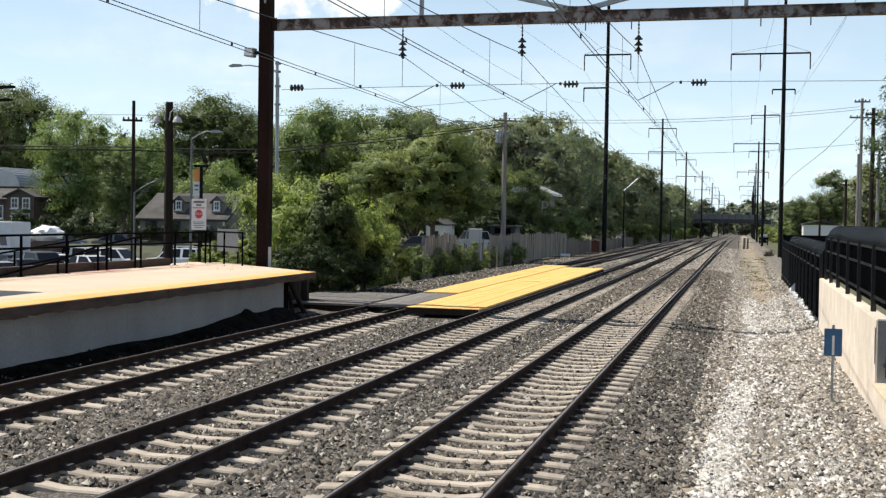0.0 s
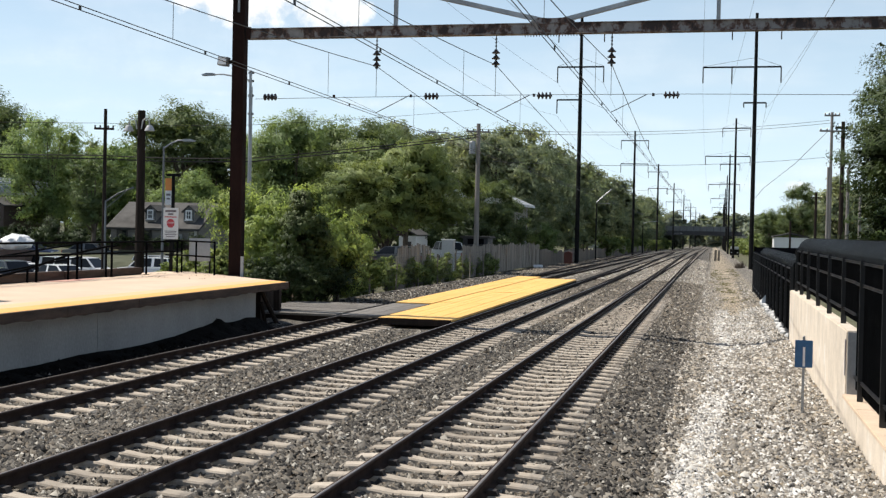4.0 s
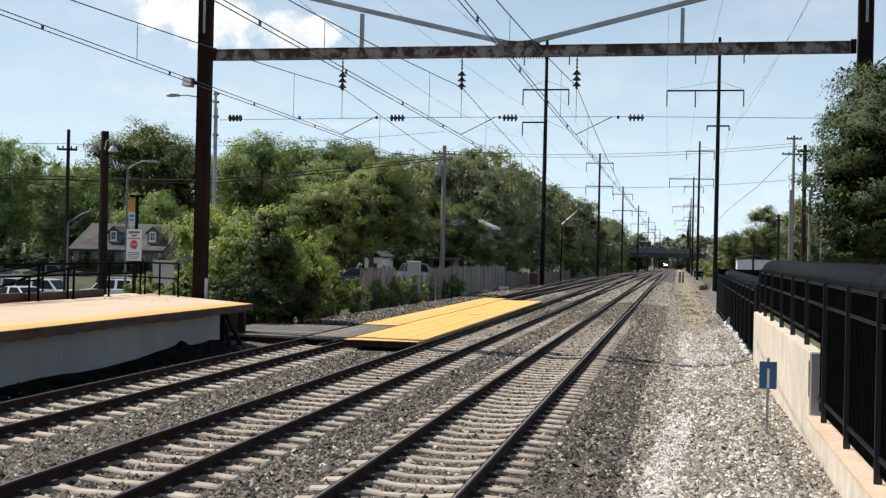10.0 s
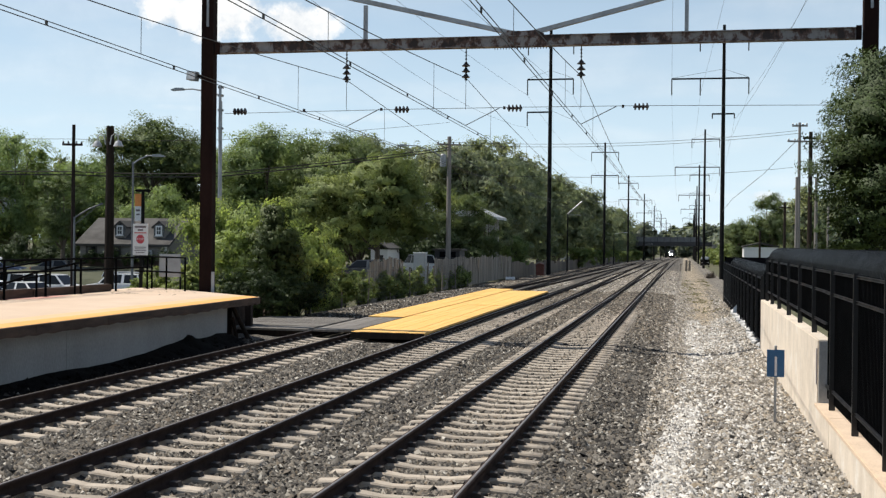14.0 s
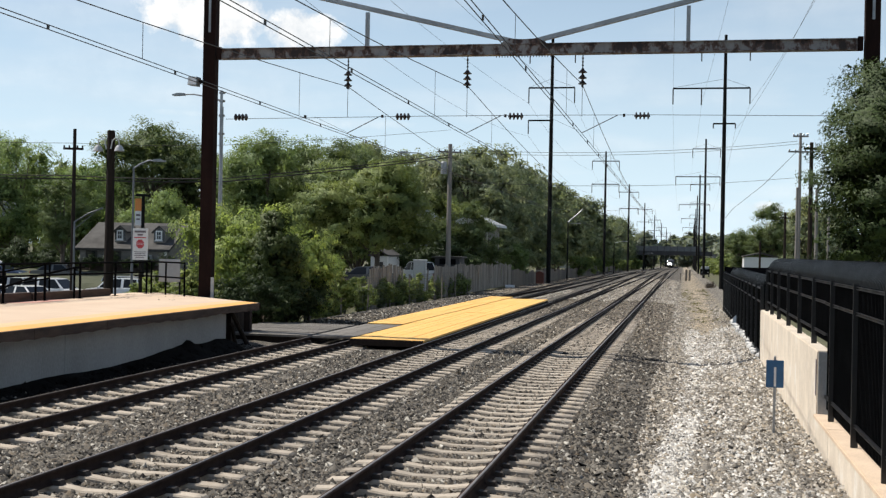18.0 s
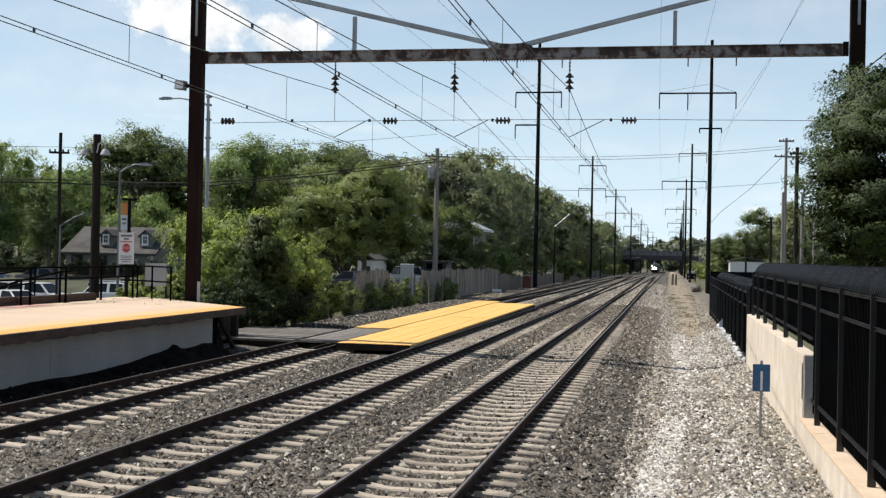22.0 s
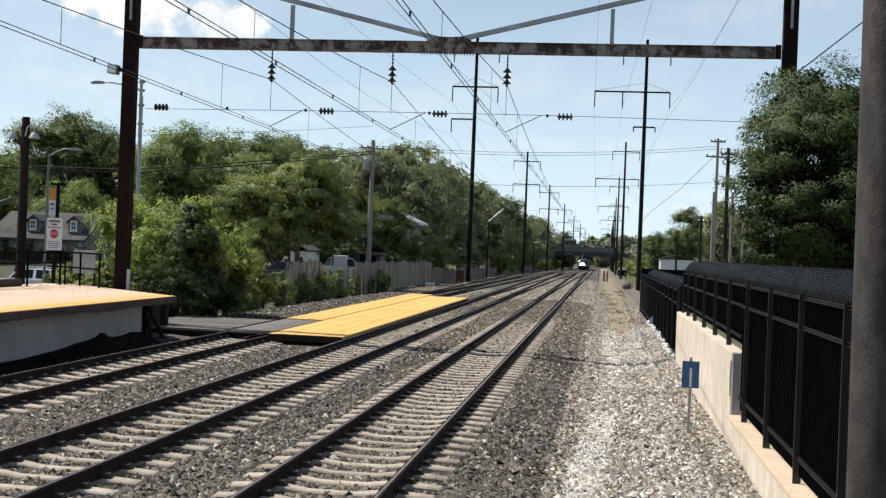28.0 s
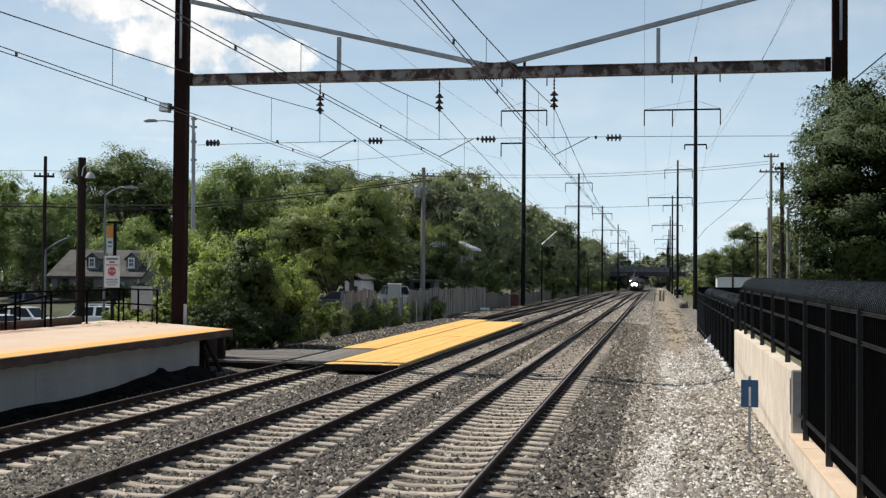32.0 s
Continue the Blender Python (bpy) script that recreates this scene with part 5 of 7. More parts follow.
def build_trees():
    tree_kind("round", 21, 9.0, 5.6, 2.7, 46, 95000, 0.076, LEAF_ROUND, flat=0.95, form=0.85)
    tree_kind("tall_a", 22, 15.0, 4.9, 3.0, 38, 42000, 0.100, LEAF_DARK)
    tree_kind("tall_b", 23, 14.0, 5.3, 2.2, 40, 42000, 0.100, LEAF_MID)
    tree_kind("pale", 38, 13.0, 5.0, 2.6, 44, 42000, 0.092, LEAF_PALE)
    tree_kind("tall_c", 24, 16.0, 4.5, 3.5, 46, 38000, 0.100, LEAF_DARK)
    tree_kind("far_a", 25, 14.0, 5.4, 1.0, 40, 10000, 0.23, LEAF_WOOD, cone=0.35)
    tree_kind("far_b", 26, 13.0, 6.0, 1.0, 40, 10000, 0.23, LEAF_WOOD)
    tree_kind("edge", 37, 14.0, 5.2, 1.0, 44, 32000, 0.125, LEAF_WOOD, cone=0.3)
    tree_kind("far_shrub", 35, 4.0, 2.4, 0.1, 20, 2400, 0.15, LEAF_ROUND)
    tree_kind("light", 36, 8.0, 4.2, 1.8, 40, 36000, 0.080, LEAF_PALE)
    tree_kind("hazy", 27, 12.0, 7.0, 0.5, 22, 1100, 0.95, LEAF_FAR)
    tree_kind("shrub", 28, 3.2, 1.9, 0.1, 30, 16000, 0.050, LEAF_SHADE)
    tree_kind("cone", 29, 4.7, 1.9, 0.2, 44, 30000, 0.050, LEAF_BUSH, cone=0.82, form=0.7)
    tree_kind("lime_shrub", 30, 4.0, 2.4, 0.3, 34, 20000, 0.062, LEAF_LIME)
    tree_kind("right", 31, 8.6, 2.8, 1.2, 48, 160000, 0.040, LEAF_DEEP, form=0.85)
    tree_kind("vine", 32, 1.9, 1.0, 0.0, 18, 5400, 0.056, LEAF_VINE)
    for row in TREES + HOUSE_TREES + BUSHES + RIGHT_TREES:
        plant_tree(*row)
    rng = np.random.default_rng(77)
    # hedge of vines along the wire fence
    for i in range(42):
        y = 43.0 + i * 1.1 + rng.normal(0, 0.25)
        if i > 26 and rng.random() < 0.45:
            continue
        plant_tree("vine", -16.35 + rng.normal(0, 0.15), y, (rng.uniform(0.80, 1.05) if i < 6 else 1.22 if i == 9 else rng.uniform(0.58, 0.90)), rng.uniform(0, 360), "tangle of green vines over the wire fence", "vine_bush", "bush", group="vines on the fence")
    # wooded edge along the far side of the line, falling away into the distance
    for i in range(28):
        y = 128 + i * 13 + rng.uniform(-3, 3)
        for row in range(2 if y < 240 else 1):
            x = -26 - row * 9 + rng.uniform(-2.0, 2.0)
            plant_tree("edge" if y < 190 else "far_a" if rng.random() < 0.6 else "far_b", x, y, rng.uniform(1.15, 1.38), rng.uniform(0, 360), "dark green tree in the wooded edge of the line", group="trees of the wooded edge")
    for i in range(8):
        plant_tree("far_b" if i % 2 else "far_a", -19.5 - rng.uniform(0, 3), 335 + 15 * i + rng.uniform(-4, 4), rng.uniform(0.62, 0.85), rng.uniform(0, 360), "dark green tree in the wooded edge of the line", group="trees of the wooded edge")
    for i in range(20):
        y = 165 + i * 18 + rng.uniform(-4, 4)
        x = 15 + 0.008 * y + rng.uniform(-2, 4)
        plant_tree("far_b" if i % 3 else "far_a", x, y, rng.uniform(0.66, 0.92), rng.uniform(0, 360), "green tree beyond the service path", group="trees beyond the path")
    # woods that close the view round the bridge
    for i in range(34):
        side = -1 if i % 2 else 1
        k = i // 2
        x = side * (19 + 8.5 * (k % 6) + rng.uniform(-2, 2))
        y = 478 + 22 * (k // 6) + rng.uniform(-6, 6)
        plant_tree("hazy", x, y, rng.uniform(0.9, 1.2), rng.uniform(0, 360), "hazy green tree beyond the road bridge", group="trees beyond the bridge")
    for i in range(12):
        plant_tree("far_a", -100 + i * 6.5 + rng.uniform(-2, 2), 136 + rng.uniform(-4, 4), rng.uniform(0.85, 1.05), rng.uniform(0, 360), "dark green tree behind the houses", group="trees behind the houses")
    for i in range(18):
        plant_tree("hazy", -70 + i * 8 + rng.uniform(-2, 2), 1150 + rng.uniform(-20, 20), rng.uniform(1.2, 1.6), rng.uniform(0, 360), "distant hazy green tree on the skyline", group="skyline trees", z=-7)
    for i in range(16):
        y = 215 + i * 15 + rng.uniform(-4, 4)
        plant_tree("far_shrub", 7.5 + rng.uniform(-1, 2.5), y, rng.uniform(0.8, 1.4), rng.uniform(0, 360), "scrubby green bush beside the service path", "bush", "bush", group="bushes beside the path")
        plant_tree("far_shrub", -17.6 + rng.uniform(-1, 1), y + 20, rng.uniform(0.6, 1.1), rng.uniform(0, 360), "scrubby green bush beside the far fence", "bush", "bush", group="bushes beside the far fence")
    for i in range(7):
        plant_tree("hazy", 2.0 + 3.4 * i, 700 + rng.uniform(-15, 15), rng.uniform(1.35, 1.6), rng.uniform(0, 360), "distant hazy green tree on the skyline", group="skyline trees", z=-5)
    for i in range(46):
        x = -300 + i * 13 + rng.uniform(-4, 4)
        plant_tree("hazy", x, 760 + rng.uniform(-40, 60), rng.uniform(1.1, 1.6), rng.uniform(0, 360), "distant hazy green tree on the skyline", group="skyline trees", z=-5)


# kind, x, y, scale, turn
TREES = [
    ("round", -22.7, 85.0, 1.17, 20, "broad yellow-green tree beside the parking lot", "tree", "tree", -0.85, 0.95),
    ("tall_b", -39.0, 106.0, 1.07, 100), ("tall_a", -32.5, 108.0, 0.97, 60), ("tall_b", -35.5, 114.0, 1.10, 10),
    ("edge", -30.0, 116.0, 0.94, 200), ("edge", -21.5, 126.0, 0.86, 310), ("tall_b", -29.0, 102.0, 0.86, 20),
    ("tall_b", -42.5, 112.0, 0.98, 190),
    ("shrub", -20.5, 98.0, 1.5, 40, "dark shrub behind the wooden fence", "bush", "bush"), ("shrub", -19.3, 101.0, 1.2, 140, "dark shrub behind the wooden fence", "bush", "bush"), ("shrub", -23.5, 97.0, 1.4, 240, "dark shrub behind the wooden fence", "bush", "bush"),
    ("tall_c", -20.6, 104.0, 0.53, 90, "small dark tree before the white house"), ("tall_c", -19.1, 104.5, 0.50, 10, "small dark tree before the white house"), ("tall_a", -22.5, 100.0, 0.5, 10, "small dark tree before the white house"), ("tall_c", -18.2, 106.6, 0.40, 200, "small dark tree before the white house"),
]
HOUSE_TREES = [
    ("tall_a", -57.4, 120.0, 1.17, 215, "large dark green tree behind the house", "tree", "tree", None, 1.22), ("light", -46.5, 97.5, 1.02, 80, "low pale green tree behind the house"),
    ("pale", -61.5, 99.0, 1.02, 140, "tree with pale sunlit leaves and dark limbs"), ("tall_b", -66.0, 116.0, 0.72, 290), ("tall_a", -54.6, 122.0, 1.08, 150, "large dark green tree behind the house"),
    ("tall_c", -48.9, 85.4, 0.46, 120, "slim dark tree at the corner of the house", "tree", "tree", 0.4, 1.1), ("tall_a", -91.0, 131.0, 1.36, 0), ("tall_a", -70.0, 125.0, 0.85, 70), ("pale", -56.6, 102.0, 0.86, 20, "tree with pale sunlit leaves and dark limbs"), ("tall_c", -47.0, 124.0, 0.95, 170), ("tall_a", -79.0, 131.0, 0.92, 10), ("tall_b", -98.0, 135.0, 1.3, 60),
] + [("shrub", -66.0 + 3.5 * i, 90.6, 1.2 + 0.1 * (i % 2), 77 * i, "dark shrub at the edge of the lawn", "bush", "bush") for i in range(5)] + [("shrub", -49.0 + 1.7 * i, 86.9, 0.36 + 0.05 * (i % 3), 63 * i, "low dark hedge shrub along the house front", "bush", "bush", 0.5) for i in range(6)]
BUSHES = [
    ("cone", -15.35, 42.4, 1.02, 0, "dense conical green bush beside the gantry column", "bush", "bush", None, 0.92),
    ("lime_shrub", -16.4, 44.4, 1.14, 120, "pale green shrub behind the conical bush", "bush", "bush", None, 0.86),
    ("lime_shrub", -14.9, 45.2, 0.78, 40, "pale green shrub beside the conical bush", "bush", "bush", None, 0.86),
    ("lime_shrub", -18.9, 45.4, 1.18, 200, "pale green shrub behind the gantry column", "bush", "bush", None, 0.70),
    ("lime_shrub", -16.1, 48.4, 0.52, 20, "low pale green shrub beside the wire fence", "bush", "bush"),
    ("shrub", -16.7, 40.6, 0.62, 80, "low dark green bush at the platform end", "bush", "bush"),
    ("shrub", -15.2, 40.9, 0.66, 10, "low dark green bush at the platform end", "bush", "bush"),
    ("shrub", -14.9, 42.5, 0.66, 200, "low dark green bush beside the crossing boards", "bush", "bush"),
    ("shrub", -15.3, 45.0, 0.78, 140, "low dark green bush beside the wire fence", "bush", "bush"),
    ("shrub", -17.8, 42.2, 0.58, 300, "low dark green bush at the platform end", "bush", "bush"),
    ("vine", -19.2, 41.4, 1.12, 50, "low weedy bush behind the railing", "bush", "bush"),
    ("vine", -18.5, 40.6, 1.12, 210, "low weedy bush behind the railing", "bush", "bush"),
    ("vine", -17.6, 40.4, 1.08, 20, "low weedy bush behind the railing", "bush", "bush"),
    ("vine", -20.0, 41.0, 1.08, 320, "low weedy bush behind the railing", "bush", "bush"),
    ("vine", -20.9, 42.0, 1.05, 150, "low weedy bush behind the railing", "bush", "bush"),
    ("light", -18.4, 126.0, 0.52, 40, "rounded yellow-green bush beside the wooden fence", "bush", "bush"),
    ("far_shrub", -16.8, 190.0, 0.9, 60, "yellow-green bush by the far fence", "bush", "bush"),
    ("far_shrub", -17.2, 210.0, 0.9, 260, "yellow-green bush by the far fence", "bush", "bush"),
]
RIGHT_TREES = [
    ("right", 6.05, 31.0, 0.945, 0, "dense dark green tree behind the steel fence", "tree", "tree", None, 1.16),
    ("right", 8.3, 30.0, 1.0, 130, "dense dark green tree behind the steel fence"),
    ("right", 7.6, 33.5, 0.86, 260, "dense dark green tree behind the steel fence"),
    ("tall_c", 10.8, 154.0, 0.66, 0, "green tree beyond the service path"), ("tall_a", 7.4, 160.0, 0.50, 90, "green tree beyond the service path"),
]


# ---------------------------------------------------------------- left side: fence, poles, signs, lot
def build_left_fence():
    t = thing("wire_fence", (-15.75, 0, -0.45), "rusty wire fence overgrown with vines", "fence")
    y = 43.4
    while y < 90:
        lean = 0.05 * math.sin(3.1 * y)
        part("post", Shape().tube([(0, y, 0), (lean, y + lean, 1.55 + 0.5 * math.sin(1.7 * y) ** 2)], 0.04, 7), FENCE_WOOD, t)
        y += 4.65
    s = Shape()
    for z in (0.25, 0.55, 0.85, 1.15, 1.45, 1.72):
        s.tube([(0, 43.5, z), (0, 84, z)], 0.006, 4)
    y = 43.5
    while y < 84:
        s.tube([(0, y, 0.1), (0, y, 1.72)], 0.004, 3)
        y += 0.3
    part("wire_mesh", s, WIRE, t)
    rng = np.random.default_rng(8)
    t = thing("wooden_fence", (-16.4, 0, -0.5), "silvered vertical-board wooden fence beside the ballast", "fence")
    y = 60.0
    while y < 113:
        h = 2.40 + 0.10 * math.sin(0.9 * y) * math.sin(0.31 * y) + rng.normal(0, 0.055) - 0.3 * (rng.random() < 0.03) + grade(y)
        if 67.4 < y < 76.2 or rng.random() < 0.012:
            y += 0.3
            continue
        o = part("board", Shape().box(-0.02, 0, 0, 0.02, 0.294, h), FENCE_WOOD, t, at=(rng.normal(0, 0.012) - 0.25 * smooth(88, 130, y), y, 0))
        o.rotation_euler = (rng.normal(0, 0.008), rng.normal(0, 0.012), 0)
        y += 0.30
    for y in np.arange(60, 113, 2.4):
        part("post", Shape().box(-0.14, y, 0, -0.04, y + 0.1, 1.9 + grade(y)), FENCE_WOOD, t)
    t = thing("wooden_fence", (-16.9, 0, -0.5), "dim brown board fence further along the line", "fence")
    y = 114.0
    while y < 330:
        part("panel", Shape().box(-0.03, y, grade(y) - 0.3, 0.03, y + 2.36, grade(y) + 1.65 + rng.normal(0, 0.12)), DIM_BOARD, t)
        y += 2.4
    # kiosk behind the fence, its flat top overgrown
    t = thing("kiosk", (-18.3, 90.0, -0.9), "dark flat-roofed kiosk with a black sign plate", "kiosk")
    part("body", Shape().box(-1.0, 0, 0, 1.0, 2.2, 3.05), BRIDGE_STEEL, t, bevel=0.03)
    part("roof", Shape().box(-1.2, -0.25, 3.05, 1.2, 2.4, 3.2), SHINGLE, t, bevel=0.03)
    part("sign_plate", Shape().box(-0.6, -0.04, 2.55, 0.7, -0.002, 2.98), FENCE_SCREEN, t, "black sign plate")
    t = thing("equipment_cabinet", (-16.2, 71.0, -0.55), "tall grey trackside cabinet in a gap of the fence", "cabinet")
    part("body", Shape().box(-0.38, 0, 0, 0.38, 0.5, 2.66), SIGN_GREY, t, bevel=0.015)
    part("cap", Shape().box(-0.41, -0.03, 2.66, 0.41, 0.53, 2.72), WHITE_TRIM, t, "white cap", bevel=0.01)
    part("door", Shape().box(-0.33, -0.018, 0.4, 0.33, -0.002, 2.5), SIGN_GREY, t)
    # red shed with a white sign near the far pole
    t = thing("signal_box", (-14.9, 123.0, -0.9), "small rust-red trackside equipment cabinet", "cabinet")
    part("body", Shape().box(-0.42, -0.4, 0, 0.42, 0.4, 1.45), RED_CABINET, t, bevel=0.03)
    part("roof", Shape().prism([(-0.5, 1.45), (0.5, 1.45), (0, 1.65)], -0.5, 0.5), RED_CABINET, t)
    t = thing("white_drum", (-15.3, 104.0, -0.80), "small white object lying beside the fence", "drum")
    part("shell", Shape().tube([(-0.4, 0, 0.3), (0.4, 0, 0.3)], 0.28, 12), WHITE_TRIM, t)


DIM_BOARD = weathered("dim_brown_board", (0.260, 0.205, 0.155), (0.130, 0.105, 0.080), 0.5, 0.95, grain=9.0, stretch=(4, 4, 0.6), random=0.4)
RED_CABINET = weathered("rust_red_paint", (0.15, 0.05, 0.035), (0.08, 0.035, 0.028), 1.2, 0.8)


def wooden_pole(x, y, top, r=0.16, arm=None, mat=None, base=None, label="weathered wooden utility pole"):
    z0 = float(terrain(x, y)) if base is None else base
    t = thing("utility_pole", (x, y, z0), label, "utility pole")
    part("shaft", Shape().tube([(0, 0, 0), (0, 0, top - z0)], [r, r * 0.72], 10), mat or POLE_WOOD, t)
    for z, half, turn in arm or ():
        s = Shape().box(-half, -0.05, -0.06, half, 0.05, 0.06)
        s.move(pose(0, -r, z - z0, 0, 0, turn))
        a = part("cross_arm", s, mat or POLE_WOOD, t)
        for q in (-half * 0.9, -half * 0.4, half * 0.4, half * 0.9):
            p = Vector((q, 0, 0.06))
            p.rotate(Euler((0, 0, radians(turn))))
            part("pin_insulator", Shape().lathe([(0.03, 0), (0.05, 0.04), (0.05, 0.1), (0.02, 0.14)], 7, p.x, -r + p.y, z - z0 + 0.06), PORCELAIN, a)
    return t


def cobra(parent, z, reach, turn, rise=0.5, head=None):
    """A curved street-lamp arm with its flat head."""
    s = Shape().tube([(0, 0, z), (reach * 0.35, 0, z + rise * 0.6), (reach * 0.75, 0, z + rise), (reach, 0, z + rise)], [0.05, 0.045, 0.04, 0.035], 7)
    s.move(pose(0, 0, 0, 0, 0, turn))
    a = part("lamp_arm", s, GREY_STEEL, parent)
    h = Shape().prism([(reach - 0.05, z + rise - 0.05), (reach + 0.65, z + rise - 0.07), (reach + 0.7, z + rise), (reach + 0.4, z + rise + 0.09), (reach, z + rise + 0.07)], -0.13, 0.13, "y")
    h.move(pose(0, 0, 0, 0, 0, turn))
    part("lamp_head", h, head or GREY_STEEL, a, "cobra-head lamp")


def build_left_poles():
    t = wooden_pole(-23.1, 44.0, 7.42, 0.22, mat=DARK_WOOD, label="thick dark timber pole with two bell lamps")
    for sx in (-1, 1):
        g = Shape().tube([(sx * 0.1, -0.2, 7.86), (sx * 0.16, -0.2, 8.2), (sx * 0.30, -0.2, 8.32), (sx * 0.44, -0.2, 8.22), (sx * 0.47, -0.2, 7.98)], 0.026, 7)
        a = part("gooseneck_arm", g, LAMP_GREY, t, "pale gooseneck arm")
        part("bell_shade", Shape().lathe([(0.04, 0.10), (0.10, 0.08), (0.15, 0.0), (0.21, -0.14), (0.19, -0.15), (0.07, -0.06)], 16, sx * 0.47, -0.2, 7.92), LAMP_GREY, a, "pale bell-shaped lamp shade")
    t = wooden_pole(-33.73, 60.0, 9.2, 0.13, [(8.07, 0.55, 20)], mat=DARK_WOOD, label="thin dark utility pole with a short cross arm")
    t = thing("street_lamp", (-30.1, 60.0, -1.2), "grey steel street lamp with a curved arm", "street lamp")
    part("shaft", Shape().tube([(0, 0, 0), (0, 0, 8.3)], [0.085, 0.055], 10), DULL_STEEL, t)
    cobra(t, 8.2, 1.1, 10, 0.45)
    t = thing("street_lamp", (-33.42, 59.6, -1.2), "grey steel street lamp with a straight arm", "street lamp")
    part("shaft", Shape().tube([(0, 0, 0), (0, 0, 5.2)], [0.07, 0.05], 10), DULL_STEEL, t)
    part("lamp_arm", Shape().tube([(0, 0, 5.15), (0.8, 0, 5.62), (1.7, 0, 5.95)], [0.045, 0.04, 0.055], 7), DULL_STEEL, t)
    part("arm_brace", Shape().tube([(0, 0, 4.75), (1.25, 0, 5.72)], 0.02, 6), DULL_STEEL, t)
    t = wooden_pole(-24.95, 60.0, 10.4, 0.13, mat=GREY_STEEL, label="tall grey steel utility pole behind the gantry")
    cobra(t, 10.95, 2.3, 176, 0.4)
    part("hanger", Shape().box(-0.02, -0.24, 8.4, 0.10, -0.12, 11.5), GREY_STEEL, t)
    for z in (9.1, 10.1, 10.9, 11.35):
        part("collar", Shape().tube([(0, 0, z), (0, 0, z + 0.10)], 0.17, 10), DULL_STEEL, t)
    t = thing("street_lamp", (-38.4, 50.0, -1.2), "dark steel lamp post with two flat lamp heads", "street lamp")
    part("shaft", Shape().tube([(0, 0, 0), (0, 0, 10.6)], [0.13, 0.09], 10), BLACK_POLE, t)
    for z, x in ((10.08, 3.75), (9.45, 3.6)):
        a = part("lamp_arm", Shape().tube([(0, 0, z - 0.25), (x - 0.9, 0, z)], 0.04, 7), BLACK_POLE, t)
        part("lamp_head", Shape().prism([(x - 0.95, z - 0.10), (x, z - 0.05), (x + 0.02, z + 0.05), (x - 0.9, z + 0.05)], -0.16, 0.16, "y"), BLACK_POLE, a, "dark flat lamp head")
    # grey pole among the middle trees
    t = wooden_pole(-17.0, 84.0, 10.6, 0.20, [(10.0, 0.9, 30)], label="grey weathered utility pole with a transformer")
    part("transformer", Shape().lathe([(0.02, 0), (0.24, 0.02), (0.24, 0.85), (0.2, 0.92), (0.05, 0.95)], 14, -0.42, -0.1, 9.0), GREY_STEEL, t, "grey transformer can")
    cobra(t, 9.4, 3.2, 200, 1.1)
    t = wooden_pole(-19.2, 100.0, 3.2, 0.12, mat=DARK_WOOD, label="short dark post beside the wooden fence")
    # wires strung along the road
    w = thing("road_wires", (0, 0, 0), "dark cables strung between the roadside poles", "overhead wires")
    for dz, r in ((0.06, 0.03), (-0.12, 0.035), (1.9, 0.012)):
        path = []
        for p, q in (((-75, 58, 6.9 + dz), (-33.73, 60, 6.5 + dz)), ((-33.73, 60, 6.5 + dz), (-24.95, 60.5, 6.45 + dz)), ((-24.95, 60.5, 6.45 + dz), (-17.0, 84, 9.75 + dz))):
            for i in range(8):
                k = i / 8
                c = Vector(p).lerp(Vector(q), k)
                c.z -= 0.08 * 4 * k * (1 - k)
                path.append(tuple(c))
        path.append((-17.0, 84, 9.75 + dz))
        part("cable", Shape().tube(path, r, 5), CLIP, w)
    w = thing("crossing_wires", (0, 0, 0), "thin cables crossing high over the railway", "overhead wires")
    for z0, z1, y1 in ((10.2, 11.6, 92), (10.0, 11.3, 91), (7.9, 9.0, 95)):
        path = []
        for i in range(17):
            k = i / 16
            c = Vector((-17.0, 84, z0)).lerp(Vector((8.3, y1, z1)), k)
            c.z -= 0.5 * 4 * k * (1 - k)
            path.append(tuple(c))
        part("cable", Shape().tube(path, 0.015, 5), WIRE, w)
    part("cable", Shape().tube([(8.4, 90, 11.0), (6.4, 100, 8.8), (4.4, 112, 7.2), (3.9, 128, 6.4)], 0.02, 5), WIRE, w)


def text_lines(parent, rows, mat, y):
    """Small plain bars that stand for writing too small to read."""
    for x0, x1, z, h in rows:
        part("text_bar", Shape().box(x0, y - 0.002, z - h / 2, x1, y + 0.001, z + h / 2), mat, parent)


def write(parent, word, x, y, z, size, mat):
    cu = bpy.data.curves.new("lettering", "FONT")
    cu.body, cu.size, cu.align_x, cu.align_y, cu.extrude = word, size, "CENTER", "CENTER", 0.001
    tmp = bpy.data.objects.new("lettering", cu)
    scene.collection.objects.link(tmp)
    me = bpy.data.meshes.new_from_object(tmp.evaluated_get(bpy.context.evaluated_depsgraph_get()))
    bpy.data.objects.remove(tmp)
    me.transform(pose(x, y, z, 90, 0, 0))
    me.materials.clear()
    me.materials.append(mat)
    part("lettering", me, None, parent)


